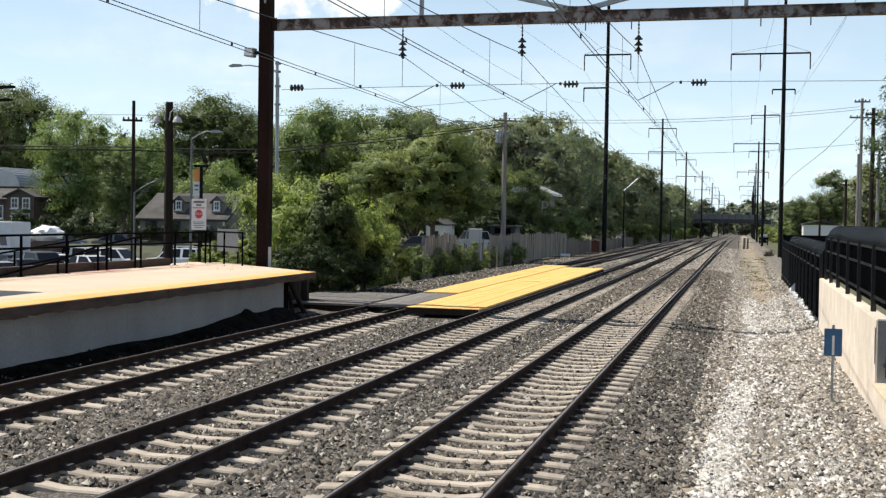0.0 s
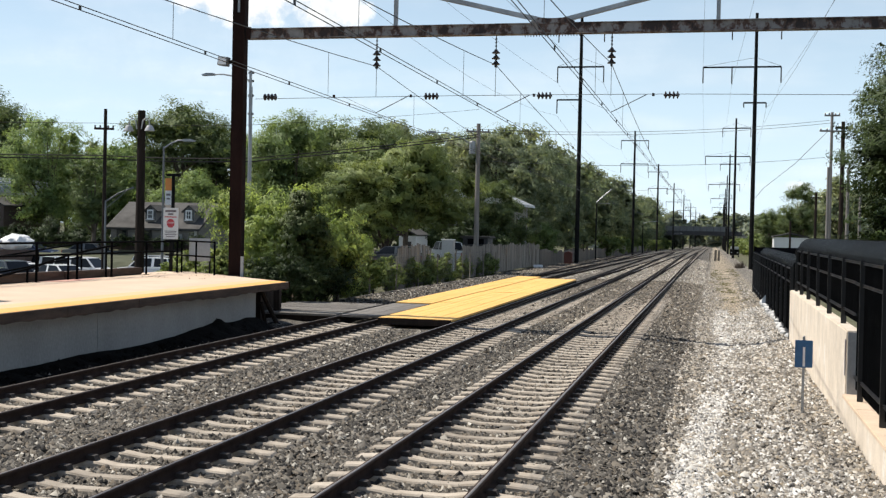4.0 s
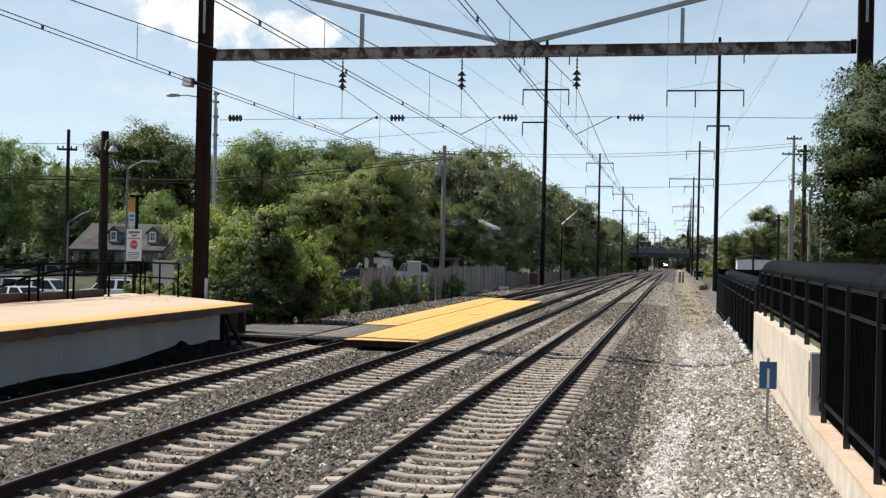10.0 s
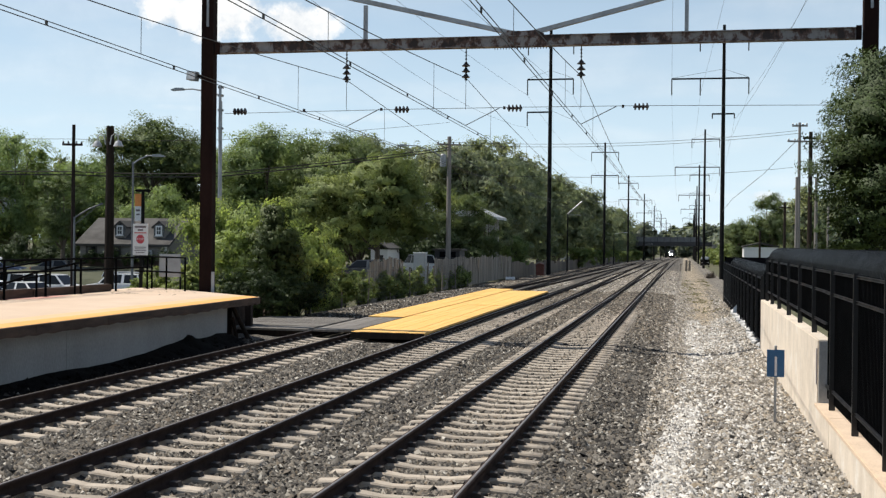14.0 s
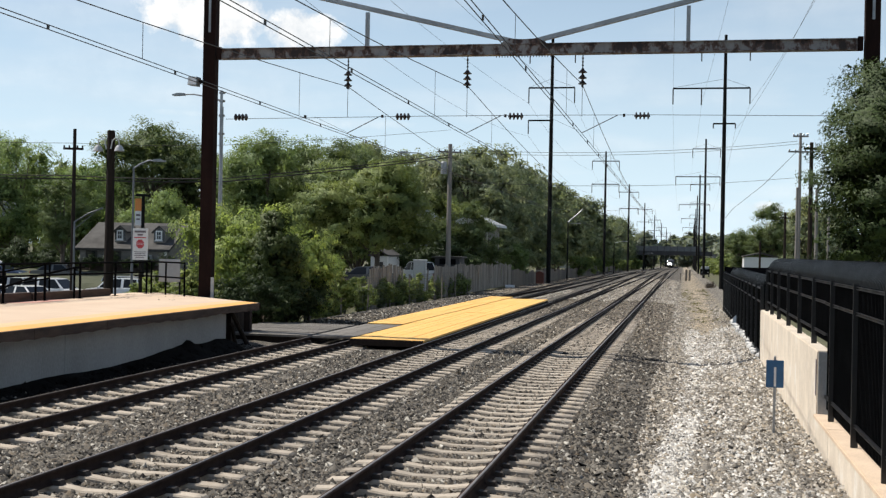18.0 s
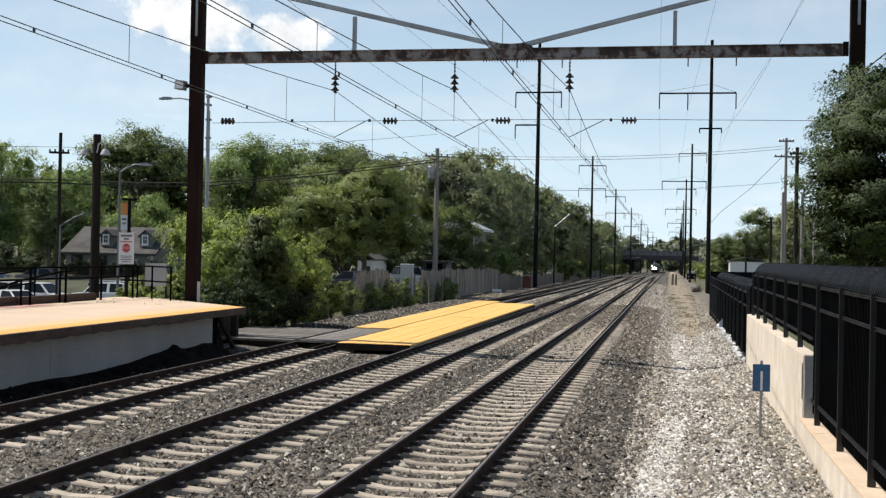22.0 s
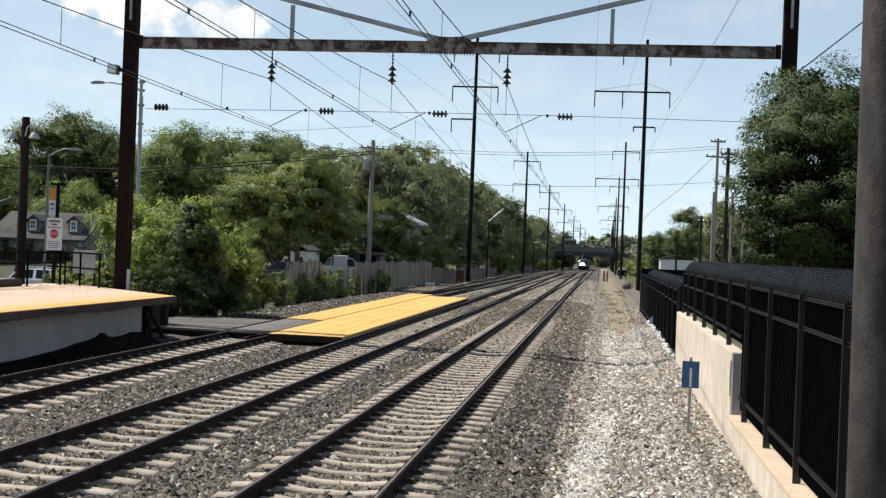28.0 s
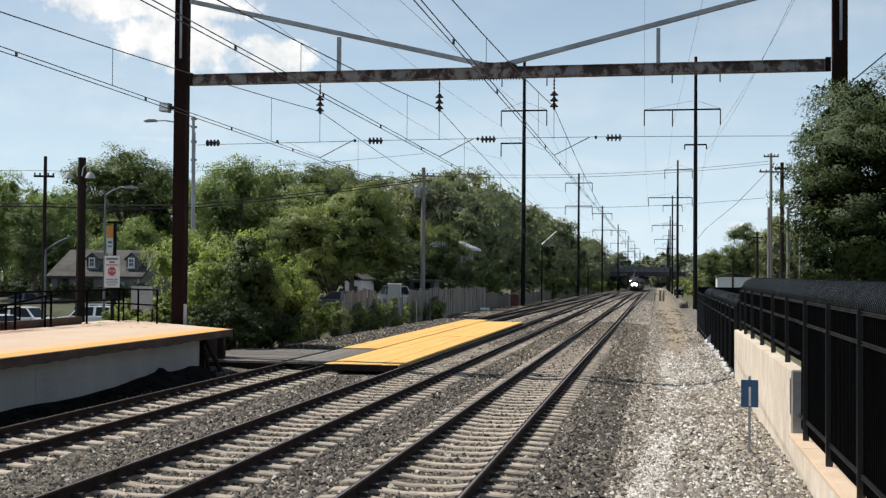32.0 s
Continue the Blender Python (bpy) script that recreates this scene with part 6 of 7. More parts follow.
def build_signs():
    t = thing("warning_sign", (-18.6, 37.7, 1.1), "white warning sign with a red stop disc on a dark post", "sign")
    part("post", Shape().box(-0.05, 0.0, -1.4, 0.05, 0.08, 2.25), BLACK_POLE, t)
    p = part("panel", Shape().box(-0.285, -0.03, 1.14, 0.285, -0.004, 2.24), SIGN_WHITE, t, "white sheet panel", bevel=0.006)
    s = Shape()
    s.prism([(0.155 * math.cos(math.pi / 8 + k * math.pi / 4), 1.70 + 0.165 * math.sin(math.pi / 8 + k * math.pi / 4)) for k in range(8)], -0.037, -0.031, "y")
    d = part("stop_disc", s, SIGN_RED, p, "red octagon")
    write(d, "STOP", 0, -0.040, 1.70, 0.105, SIGN_WHITE)
    text_lines(p, [(-0.21, 0.21, 2.13, 0.07), (-0.10, 0.10, 2.02, 0.06)], SIGN_INK, -0.034)
    text_lines(p, [(-0.23, 0.23, 1.92, 0.035)], SIGN_RED, -0.034)
    text_lines(p, [(-0.22, 0.22, 1.42, 0.025), (-0.20, 0.20, 1.36, 0.025), (-0.22, 0.22, 1.30, 0.025), (-0.16, 0.16, 1.23, 0.025)], SIGN_INK, -0.034)
    t = thing("notice_board", (-17.25, 37.2, 1.1), "grey back of a notice panel on the railing", "sign")
    part("panel", Shape().box(-0.40, -0.02, 0.42, 0.38, 0.02, 1.20), SIGN_GREY, t, bevel=0.006)
    part("post", Shape().tube([(0.36, 0.03, 0), (0.36, 0.03, 0.5)], 0.03, 7), BLACK_POLE, t)
    t = thing("banner_post", (-25.8, 52.5, -1.2), "dark lamp post with an orange and white banner", "banner")
    part("post", Shape().tube([(0, 0, 0), (0, 0, 6.3)], [0.10, 0.08], 9), BLACK_POLE, t)
    b = part("banner", Shape().box(-0.42, -0.02, 4.9, -0.08, 0.0, 6.2), SIGN_WHITE, t, "banner cloth")
    part("banner_top", Shape().box(-0.42, -0.026, 5.6, -0.08, -0.021, 6.2), ORANGE, b, "orange upper half")
    text_lines(b, [(-0.36, -0.14, 5.4, 0.10), (-0.34, -0.16, 5.2, 0.08)], SIGN_INK, -0.024)
    part("head", Shape().box(-0.35, -0.15, 6.3, 0.35, 0.15, 6.42), BLACK_POLE, t, bevel=0.03)


def car_meshes(kind):
    """Shapes of one car, its length along x, front to +x."""
    L, W2 = (4.6, 0.90) if kind != "van" else (4.9, 0.97)
    roof = {"sedan": 1.44, "suv": 1.72, "van": 1.78}[kind]
    belt = {"sedan": 0.92, "suv": 1.05, "van": 1.05}[kind]
    h = L / 2
    lower = [(-h, 0.42), (-h + 0.05, 0.28), (h - 0.1, 0.26), (h, 0.45), (h - 0.04, 0.68), (h - 0.35, belt - 0.12), (h - 1.15, belt - 0.02), (-h + 0.45, belt + 0.02), (-h + 0.06, belt - 0.04)]
    if kind == "sedan":
        cabin = [(h - 1.25, belt - 0.03), (h - 2.0, roof - 0.04), (h - 2.7, roof), (-h + 1.25, roof - 0.03), (-h + 0.5, belt)]
    else:
        cabin = [(h - 1.2, belt - 0.03), (h - 1.9, roof - 0.05), (h - 2.6, roof), (-h + 0.35, roof - 0.04), (-h + 0.08, belt)]
    body = Shape()
    k = len(lower)
    for y in (-W2, -W2 + 0.08, W2 - 0.08, W2):
        inset = 0.05 if abs(y) == W2 else 0.0
        body.v += [(x * (1 - inset * 0.4), y, z - (inset * 0.4 if z > 0.5 else -inset * 0.3)) for x, z in lower]
    for r in range(3):
        body.f += [(r * k + i, r * k + (i + 1) % k, (r + 1) * k + (i + 1) % k, (r + 1) * k + i) for i in range(k)]
    body.f += [tuple(range(k - 1, -1, -1)), tuple(range(3 * k, 4 * k))]
    b = len(body.v)
    n = len(cabin)
    top = {roof, roof - 0.04, roof - 0.03, roof - 0.05}
    for sgn in (-1, 1):
        body.v += [(x, sgn * (W2 - (0.20 if z > belt + 0.2 else 0.06)), z) for x, z in cabin]
    body.f += [(b + i, b + (i + 1) % n, b + n + (i + 1) % n, b + n + i) for i in range(n)]
    body.f += [tuple(range(b + n - 1, b - 1, -1)), tuple(range(b + n, b + 2 * n))]
    body.smooth = False
    panes = []
    def pane(pts):
        c = sum((Vector(p) for p in pts), Vector()) / 4
        s = Shape()
        nrm = (Vector(pts[1]) - Vector(pts[0])).cross(Vector(pts[2]) - Vector(pts[0])).normalized()
        if nrm.dot(c - Vector((0, 0, belt))) < 0:
            nrm = -nrm
        s.v = [tuple(Vector(p).lerp(c, 0.10) + nrm * 0.006) for p in pts] + [tuple(Vector(p).lerp(c, 0.10) - nrm * 0.01) for p in pts]
        s.f = [(0, 1, 2, 3), (7, 6, 5, 4)] + [(i, (i + 1) % 4, 4 + (i + 1) % 4, 4 + i) for i in range(4)]
        panes.append(s)
    lo, hi = W2 - 0.06, W2 - 0.20
    (x0, z0), (x1, z1), (x2, z2), (x3, z3), (x4, z4) = cabin
    pane([(x0, -lo, z0), (x0, lo, z0), (x1, hi, z1), (x1, -hi, z1)])
    pane([(x4, -lo, z4), (x4, lo, z4), (x3, hi, z3), (x3, -hi, z3)])
    for sgn in (-1, 1):
        xm = (x1 + x3) / 2 - 0.1
        pane([(x0 - 0.1, sgn * lo, z0), (xm + 0.04, sgn * lo, belt), (xm + 0.04, sgn * hi, roof - 0.03), (x1, sgn * hi, z1)])
        pane([(xm - 0.04, sgn * lo, belt), (x4 + 0.1, sgn * lo, z4), (x3, sgn * hi, z3), (xm - 0.04, sgn * hi, roof - 0.03)])
    return body, panes, L, W2


CAR_PAINTS = {}


def car(x, y, turn, kind, color, label, lift=0.0):
    if color not in CAR_PAINTS:
        n = Nodes("car_paint")
        n.bsdf.inputs["Coat Weight"].default_value = 0.6
        CAR_PAINTS[color] = n.done(color, 0.35, 0.0 if max(color) > 0.7 else 0.2)
    t = thing("car", (x, y, float(terrain(x, y)) + 0.03 + lift), label, "car", "parked cars", turn=turn)
    body, panes, L, W2 = car_meshes(kind)
    b = part("body", body.bevelled("body", CAR_PAINTS[color], 0.035, 2), None, t)
    for s in panes:
        part("window", s, CAR_GLASS, b, "dark window")
    for sx in (-1, 1):
        for sy in (-1, 1):
            w = Shape().tube([(0, -0.11, 0), (0, 0.11, 0)], 0.33, 18)
            wheel = part("wheel", w, TYRE, t, "black tyre", at=(sx * L * 0.30, sy * (W2 - 0.10), 0.33))
            part("rim", Shape().tube([(0, sy * 0.112, 0), (0, sy * 0.120, 0)], 0.21, 12), CHROME, wheel, "bright rim")
    for sy in (-1, 1):
        part("headlight", Shape().box(L / 2 - 0.14, sy * 0.68 - 0.17, 0.60, L / 2 - 0.015, sy * 0.68 + 0.17, 0.72), HEADLIGHT, t, "clear headlight", bevel=0.02)
        part("tail_light", Shape().box(-L / 2 - 0.01, sy * 0.70 - 0.13, 0.66, -L / 2 + 0.10, sy * 0.70 + 0.13, 0.86), TAIL, t, "red tail light", bevel=0.02)
        part("mirror", Shape().box(L / 2 - 1.5, sy * (W2 + 0.02) - 0.07, 0.95, L / 2 - 1.36, sy * (W2 + 0.02) + 0.07, 1.08), CAR_PAINTS[color], t, bevel=0.02)


def build_lot():
    x0, x1 = -120.0, -22.5
    xs, ys = np.arange(-120, -22, 1.5), np.arange(30, 100, 4.0)
    X, Y = np.meshgrid(xs, ys)
    Z = terrain(X, Y) + 0.02
    n, m = len(xs), len(ys)
    i = np.arange((m - 1) * n).reshape(m - 1, n)[:, :-1].ravel()
    ob = new("parking_lot", big_mesh("parking_lot", np.stack([X.ravel(), Y.ravel(), Z.ravel()], 1), np.stack([i, i + 1, i + n + 1, i + n], 1), ASPHALT))
    tagged(ob, "grey asphalt parking lot behind the platform", "parking lot", kind="structure")
    g = new("lawn", Shape().prism([(74.5, -1.4), (100.0, -1.4), (100.0, 0.75), (86.5, 0.50), (77.0, -0.10), (74.5, -0.75)], -80, -30, "x").mesh("lawn", GRASS))
    tagged(g, "sunlit mown grass in front of the house", "lawn", kind="structure")
    white, silver, black, blue, dark, maroon = (0.80, 0.80, 0.79), (0.50, 0.51, 0.52), (0.02, 0.02, 0.022), (0.03, 0.05, 0.12), (0.08, 0.085, 0.09), (0.055, 0.020, 0.018)
    for row in [(-38.4, 74.4, 176, "suv", white, "white parked sport utility car"), (-40.6, 70.2, -4, "suv", white, "white parked sport utility car with a bright bonnet"), (-39.9, 79.6, 2, "suv", silver, "silver parked car in the far row"),
                (-46.4, 74.8, -28, "sedan", white, "white parked sedan in the row behind the platform"), (-43.4, 66.6, -28, "sedan", silver, "silver parked sedan with a dark windscreen"),
                (-40.8, 63.6, -28, "sedan", white, "white parked sedan with a dark roof line"), (-39.4, 59.8, -28, "suv", dark, "dark grey parked car in the lot"),
                (-37.8, 55.6, -28, "sedan", black, "black parked sedan with a glinting bonnet"), (-36.6, 51.6, -28, "sedan", silver, "silver parked sedan behind the platform"),
                (-33.0, 79.0, 4, "suv", white, "white parked car behind the railing end"), (-28.8, 79.5, 4, "sedan", silver, "silver parked sedan beyond the railing"),
                (-44.9, 71.0, 176, "suv", white, "white parked car behind the platform railing"), (-47.6, 71.8, -6, "sedan", black, "black parked sedan behind the platform railing"),
                (-38.2, 63.2, -20, "sedan", white, "white parked sedan beside the access ramp"), (-42.6, 61.6, -24, "sedan", black, "black parked sedan beside the access ramp"),
                (-53.5, 83.6, 6, "sedan", blue, "dark blue car on the road by the lawn", 1.0), (-48.2, 84.2, 6, "sedan", dark, "dark grey sedan on the road by the lawn", 1.0),
                (-22.4, 70.0, 12, "suv", maroon, "dark maroon car with bright trim behind the wire fence"), (-20.4, 73.4, 176, "sedan", dark, "dark grey car behind the wire fence"),
                (-20.3, 88.5, 118, "suv", white, "white car glimpsed through a gap in the fence"), (-26.0, 68.0, 95, "sedan", dark, "dark car behind the wire fence")]:
        car(*row)
    # box truck
    t = thing("box_truck", (-48.65, 66.0, -1.35), "white box truck with dark lettering shapes", "truck", turn=184)
    b = part("box", Shape().box(-3.4, -1.2, 0.95, 2.2, 1.2, 3.45), WHITE_TRUCK, t, "white cargo box", bevel=0.04)
    for x0, x1 in ((-3.15, -2.55), (-2.45, -1.8), (-1.7, -1.0), (-0.9, -0.2)):
        part("lettering_shape", Shape().prism([(x0, 1.95), (x1 - 0.12, 1.95), (x1, 2.65), (x0 + 0.14, 2.65)], 1.201, 1.207, "y"), SIGN_INK, b)
    part("stripe", Shape().box(-0.9, 1.201, 2.1, 1.6, 1.206, 2.3), SIGN_RED, b)
    part("chassis", Shape().box(-3.3, -0.5, 0.55, 4.0, 0.5, 0.95), BLACK_POLE, t)
    part("cab", Shape().prism([(2.3, 0.6), (4.1, 0.6), (4.15, 1.35), (3.7, 1.5), (3.2, 2.4), (2.3, 2.45)], -1.0, 1.0, "y"), WHITE_TRUCK, t, bevel=0.05)
    part("windscreen", Shape().prism([(3.72, 1.52), (3.76, 1.52), (3.26, 2.34), (3.22, 2.34)], -0.9, 0.9, "y"), GLASS, t)
    for x in (-2.3, 3.2):
        for y in (-0.95, 0.95):
            w = part("wheel", Shape().tube([(0, -0.14, 0), (0, 0.14, 0)], 0.45, 18), TYRE, t, at=(x, y, 0.45))
            part("rim", Shape().tube([(0, -0.15, 0), (0, 0.15, 0)], 0.24, 12), CHROME, w)
    # covered white load behind the truck
    t = thing("covered_boat", (-45.95, 70.2, -1.3), "boat under a crumpled white cover", "boat")
    bm = bmesh.new()
    bmesh.ops.create_icosphere(bm, subdivisions=3, radius=1.0)
    for v in bm.verts:
        k = 1 + 0.16 * noise.noise(v.co * 2.2) + 0.06 * noise.noise(v.co * 7.0)
        v.co = Vector((v.co.x * 1.15 * k, v.co.y * 0.9 * k, max(-0.5, v.co.z * 0.6 * k)))
    me = bpy.data.meshes.new("cover")
    bm.to_mesh(me)
    bm.free()
    me.materials.append(WHITE_TRIM)
    part("cover", me, None, t, at=(0, 0, 2.55))
    part("hull", Shape().prism([(-1.3, 2.1), (1.3, 2.1), (1.0, 0.75), (-1.1, 0.75)], -0.7, 0.7, "y"), BRICK, t, "dark brown hull", bevel=0.05)
    part("trailer", Shape().box(-1.3, -0.7, 0.45, 1.6, 0.7, 0.6), BLACK_POLE, t)
    for y in (-0.8, 0.8):
        part("wheel", Shape().tube([(0, y - 0.1, 0.32), (0, y + 0.1, 0.32)], 0.32, 14), TYRE, t)


WHITE_TRUCK = weathered("white_truck_paint", (0.72, 0.73, 0.75), (0.62, 0.63, 0.65), 0.8, 0.4, grain=20.0, bump=0.05, depth=0.001)


def window(parent, x, y, z, w, h, trim=None, depth=0.08):
    f = part("window_frame", Shape().box(x - w / 2 - 0.09, y - depth, z - h / 2 - 0.09, x + w / 2 + 0.09, y + 0.02, z + h / 2 + 0.09), trim or WHITE_TRIM, parent)
    for sx in (-1, 1):
        for sz in (-1, 1):
            part("pane", Shape().box(x + (sx - 1) * w / 4 + 0.02, y - depth - 0.01, z + (sz - 1) * h / 4 + 0.02, x + (sx + 1) * w / 4 - 0.02, y - depth + 0.01, z + (sz + 1) * h / 4 - 0.02), GLASS, f)
    part("sill", Shape().box(x - w / 2 - 0.15, y - depth - 0.1, z - h / 2 - 0.16, x + w / 2 + 0.15, y, z - h / 2 - 0.09), trim or WHITE_TRIM, parent)


def build_houses():
    t = thing("house", (-44.85, 88.0, -1.2), "grey cape-style house with dormer windows", "house")
    part("wall", Shape().box(-3.95, 0, 0, 3.95, 7.0, 3.64), SIDING, t, "grey clapboard wall")
    part("gable_wall", Shape().prism([(0, 3.64), (7.0, 3.64), (3.5, 5.55)], -3.94, 3.94, "x"), SIDING, t)
    part("roof", Shape().prism([(-0.5, 3.40), (3.5, 5.58), (7.5, 3.40), (7.5, 3.58), (3.5, 5.78), (-0.5, 3.58)], -4.2, 4.2, "x"), SHINGLE, t, "grey shingle roof")
    for x in (-0.59, 2.86):
        d = part("dormer", Shape().prism([(x - 0.5, 3.7), (x + 0.5, 3.7), (x + 0.5, 5.0), (x, 5.38), (x - 0.5, 5.0)], 0.45, 3.0, "y"), SIDING, t)
        part("dormer_roof", Shape().prism([(x - 0.64, 4.88), (x, 5.40), (x + 0.64, 4.88), (x + 0.64, 5.0), (x, 5.52), (x - 0.64, 5.0)], 0.32, 3.0, "y"), SHINGLE, d)
        part("dormer_trim", Shape().prism([(x - 0.46, 4.2), (x + 0.46, 4.2), (x + 0.46, 4.96), (x, 5.3), (x - 0.46, 4.96)], 0.41, 0.449, "y"), GLASS, d, "dark dormer face")
        window(d, x, 0.405, 4.7, 0.38, 0.62)
    for x in (-2.9, -0.75):
        window(t, x, 0, 3.05, 0.80, 0.62, SHINGLE)
    part("wall_unit", Shape().box(1.75, -0.25, 2.7, 2.55, -0.002, 3.1), SIGN_GREY, t, "grey wall unit", bevel=0.02)
    part("plinth", Shape().box(-3.97, -0.03, 0, 3.97, 0.0, 2.25), BRICK, t, "dim brown plinth")
    part("corner_board", Shape().box(3.55, -0.05, 0, 3.75, -0.002, 3.6), WHITE_TRIM, t)
    t = thing("house", (-65.0, 95.0, -1.4), "brown brick house with white windows and a gable", "house")
    part("wall", Shape().box(-1.45, 0, 0, 1.45, 8, 5.55), BRICK, t)
    part("gable_wall", Shape().prism([(-1.45, 5.55), (1.45, 5.55), (0, 6.15)], 0.002, 8, "y"), BRICK, t)
    part("gable_roof", Shape().prism([(-1.75, 5.42), (0, 6.15), (1.75, 5.42), (1.75, 5.56), (0, 6.32), (-1.75, 5.56)], -0.3, 8.2, "y"), SHINGLE, t)
    part("main_wall", Shape().box(-11.0, 1.2, 0, -1.452, 7.8, 5.3), BRICK, t)
    part("main_roof", Shape().prism([(0.8, 5.2), (4.5, 6.2), (8.2, 5.2), (8.2, 5.36), (4.5, 6.4), (0.8, 5.36)], -11.3, -1.2, "x"), SHINGLE, t)
    for x in (-0.55, 0.65):
        window(t, x, 0, 4.95, 0.62, 0.85)
        window(t, x, 0, 3.55, 0.55, 0.75)
    for x in (-8.5, -5.8, -3.1):
        window(t, x, 1.2, 4.1, 0.8, 1.1)
    t = thing("vaulted_shed", (-80.4, 112.0, -1.2), "shed with a pale corrugated barrel roof", "shed")
    part("wall", Shape().box(-3.8, 0, 0, 3.8, 14, 6.7), BRICK, t)
    prof = [(3.95 * math.cos(a), 6.7 + 2.1 * math.sin(a)) for a in np.linspace(0, math.pi, 25)]
    part("roof", Shape().prism(prof, -0.4, 14.4, "y"), METAL_ROOF, t, "pale corrugated barrel roof")
    for i in range(1, 20):
        a = math.pi * i / 20
        x, z = 3.97 * math.cos(a), 6.7 + 2.12 * math.sin(a)
        part("roof_rib", Shape().tube([(x, -0.45, z), (x, 14.4, z)], 0.07, 5), METAL_ROOF, t)
    # white house behind the middle trees and small buildings across the path
    t = thing("house", (-23.0, 112.0, -1.2), "white gabled house half hidden by trees", "house")
    part("wall", Shape().box(-4.1, 0, 0, 4.1, 8, 6.6), SIDING, t)
    part("gable_wall", Shape().prism([(-4.1, 6.6), (4.1, 6.6), (0, 8.2)], 0.002, 8, "y"), WHITE_TRIM, t)
    part("roof", Shape().prism([(-4.8, 6.35), (0, 8.3), (4.8, 6.35), (4.8, 6.6), (0, 8.6), (-4.8, 6.6)], -0.6, 8.5, "y"), METAL_ROOF, t, "pale roof")
    for x in (-2.2, 0.6, 2.8):
        window(t, x, 0, 5.2, 0.9, 1.3)
        window(t, x, 0, 2.4, 0.9, 1.3)
    for x, y, w, h, lab in ((-24.1, 91.0, 1.4, 3.25, "small white shed behind the wire fence"), (9.2, 147, 4.0, 4.7, "small white gabled building across the path"), (26.0, 130, 8.0, 4.6, "low grey building beyond the utility poles")):
        t = thing("shed", (x, y, float(terrain(x, y))), lab, "shed")
        part("wall", Shape().box(-w / 2, 0, 0, w / 2, 4, h - 0.8), WHITE_TRIM if w < 6 else SIDING, t)
        part("roof", Shape().prism([(-w / 2 - 0.15, h - 0.8), (0, h - 0.35), (w / 2 + 0.15, h - 0.8), (w / 2 + 0.15, h - 0.68), (0, h - 0.2), (-w / 2 - 0.15, h - 0.68)], -0.3, 4.3, "y"), SHINGLE, t)
        part("door", Shape().box(-0.35, -0.04, 0, 0.35, 0.01, 2.0), SHINGLE, t)


def build_right_side():
    wooden_pole(8.3, 90.0, 12.0, 0.14, [(11.75, 0.55, 0), (10.6, 0.9, 12)], label="weathered utility pole with cross arms")
    wooden_pole(9.2, 91.0, 11.4, 0.19, [(10.9, 0.6, 10)], mat=DARK_WOOD, label="dark brown utility pole beside the trees")
    wooden_pole(8.05, 89.0, 7.9, 0.13, label="short pale pole beside the utility poles")
    wooden_pole(9.75, 92.0, 8.0, 0.15, label="pale utility pole beside the trees")
    wooden_pole(10.4, 90.0, 5.8, 0.12, label="short grey post with a lamp")
    wooden_pole(12.2, 150.0, 8.3, 0.2, [(7.6, 0.7, 0)], mat=DARK_WOOD, label="dark pole with transformers among the trees")
    wooden_pole(6.9, 112.0, 4.2, 0.12, mat=DARK_WOOD, label="thin dark post beyond the fence")
    # wire gate and posts at the far end of the path
    t = thing("path_posts", (0, 180.0, grade(180) - 0.42), "thick weathered wooden posts at the far end of the path", "fence")
    for x, h, r in ((-0.48, 1.25, 0.10), (0.36, 1.75, 0.20), (0.86, 1.7, 0.17)):
        part("post", Shape().tube([(x, 0, 0.0), (x + 0.03, 0, h)], [r, r * 0.9], 9), FENCE_WOOD, t)
    part("wire", Shape().tube([(-0.48, 0, 1.1), (0.36, 0, 1.2), (0.86, 0, 1.1), (3.6, -20, 1.3)], 0.02, 5), CLIP, t)
    rng = np.random.default_rng(31)
    for x, y, h in ((2.75, 131, 0.7), (3.15, 134, 0.9)):
        t = thing("brush", (x, y, grade(y) - 0.42), "clump of dry brown stems beside the black pole", "brush", "dry brush at the pole")
        stems = Shape()
        for _ in range(46):
            ax, ay = rng.normal(0, 0.16, 2)
            bx, by = rng.normal(0, 0.26, 2)
            q = h * rng.uniform(0.4, 1.0)
            stems.tube([(ax, ay, -0.05), (ax + 0.4 * bx, ay + 0.4 * by, 0.5 * q), (ax + bx, ay + by, q)], [0.03, 0.025, 0.012], 4)
        part("stem_tangle", stems, BARK, t, "dry brown stems")
    t = thing("parked_truck", (4.6, 262.0, -2.0), "pale vehicle parked far down the line", "truck")
    part("body", Shape().box(-1.0, 0, 0.5, 1.0, 4, 1.7), BLACK_POLE, t, bevel=0.1)
    part("cab", Shape().box(-0.85, 0.8, 1.7, 0.85, 2.4, 2.3), WHITE_TRIM, t, bevel=0.1)
    for x in (-0.85, 0.85):
        for y in (0.8, 3.2):
            part("wheel", Shape().tube([(x - 0.1, y, 0.38), (x + 0.1, y, 0.38)], 0.38, 12), TYRE, t)
        part("headlight", Shape().box(x * 0.75 - 0.12, -0.03, 0.95, x * 0.75 + 0.12, 0.0, 1.12), HEADLIGHT, t)


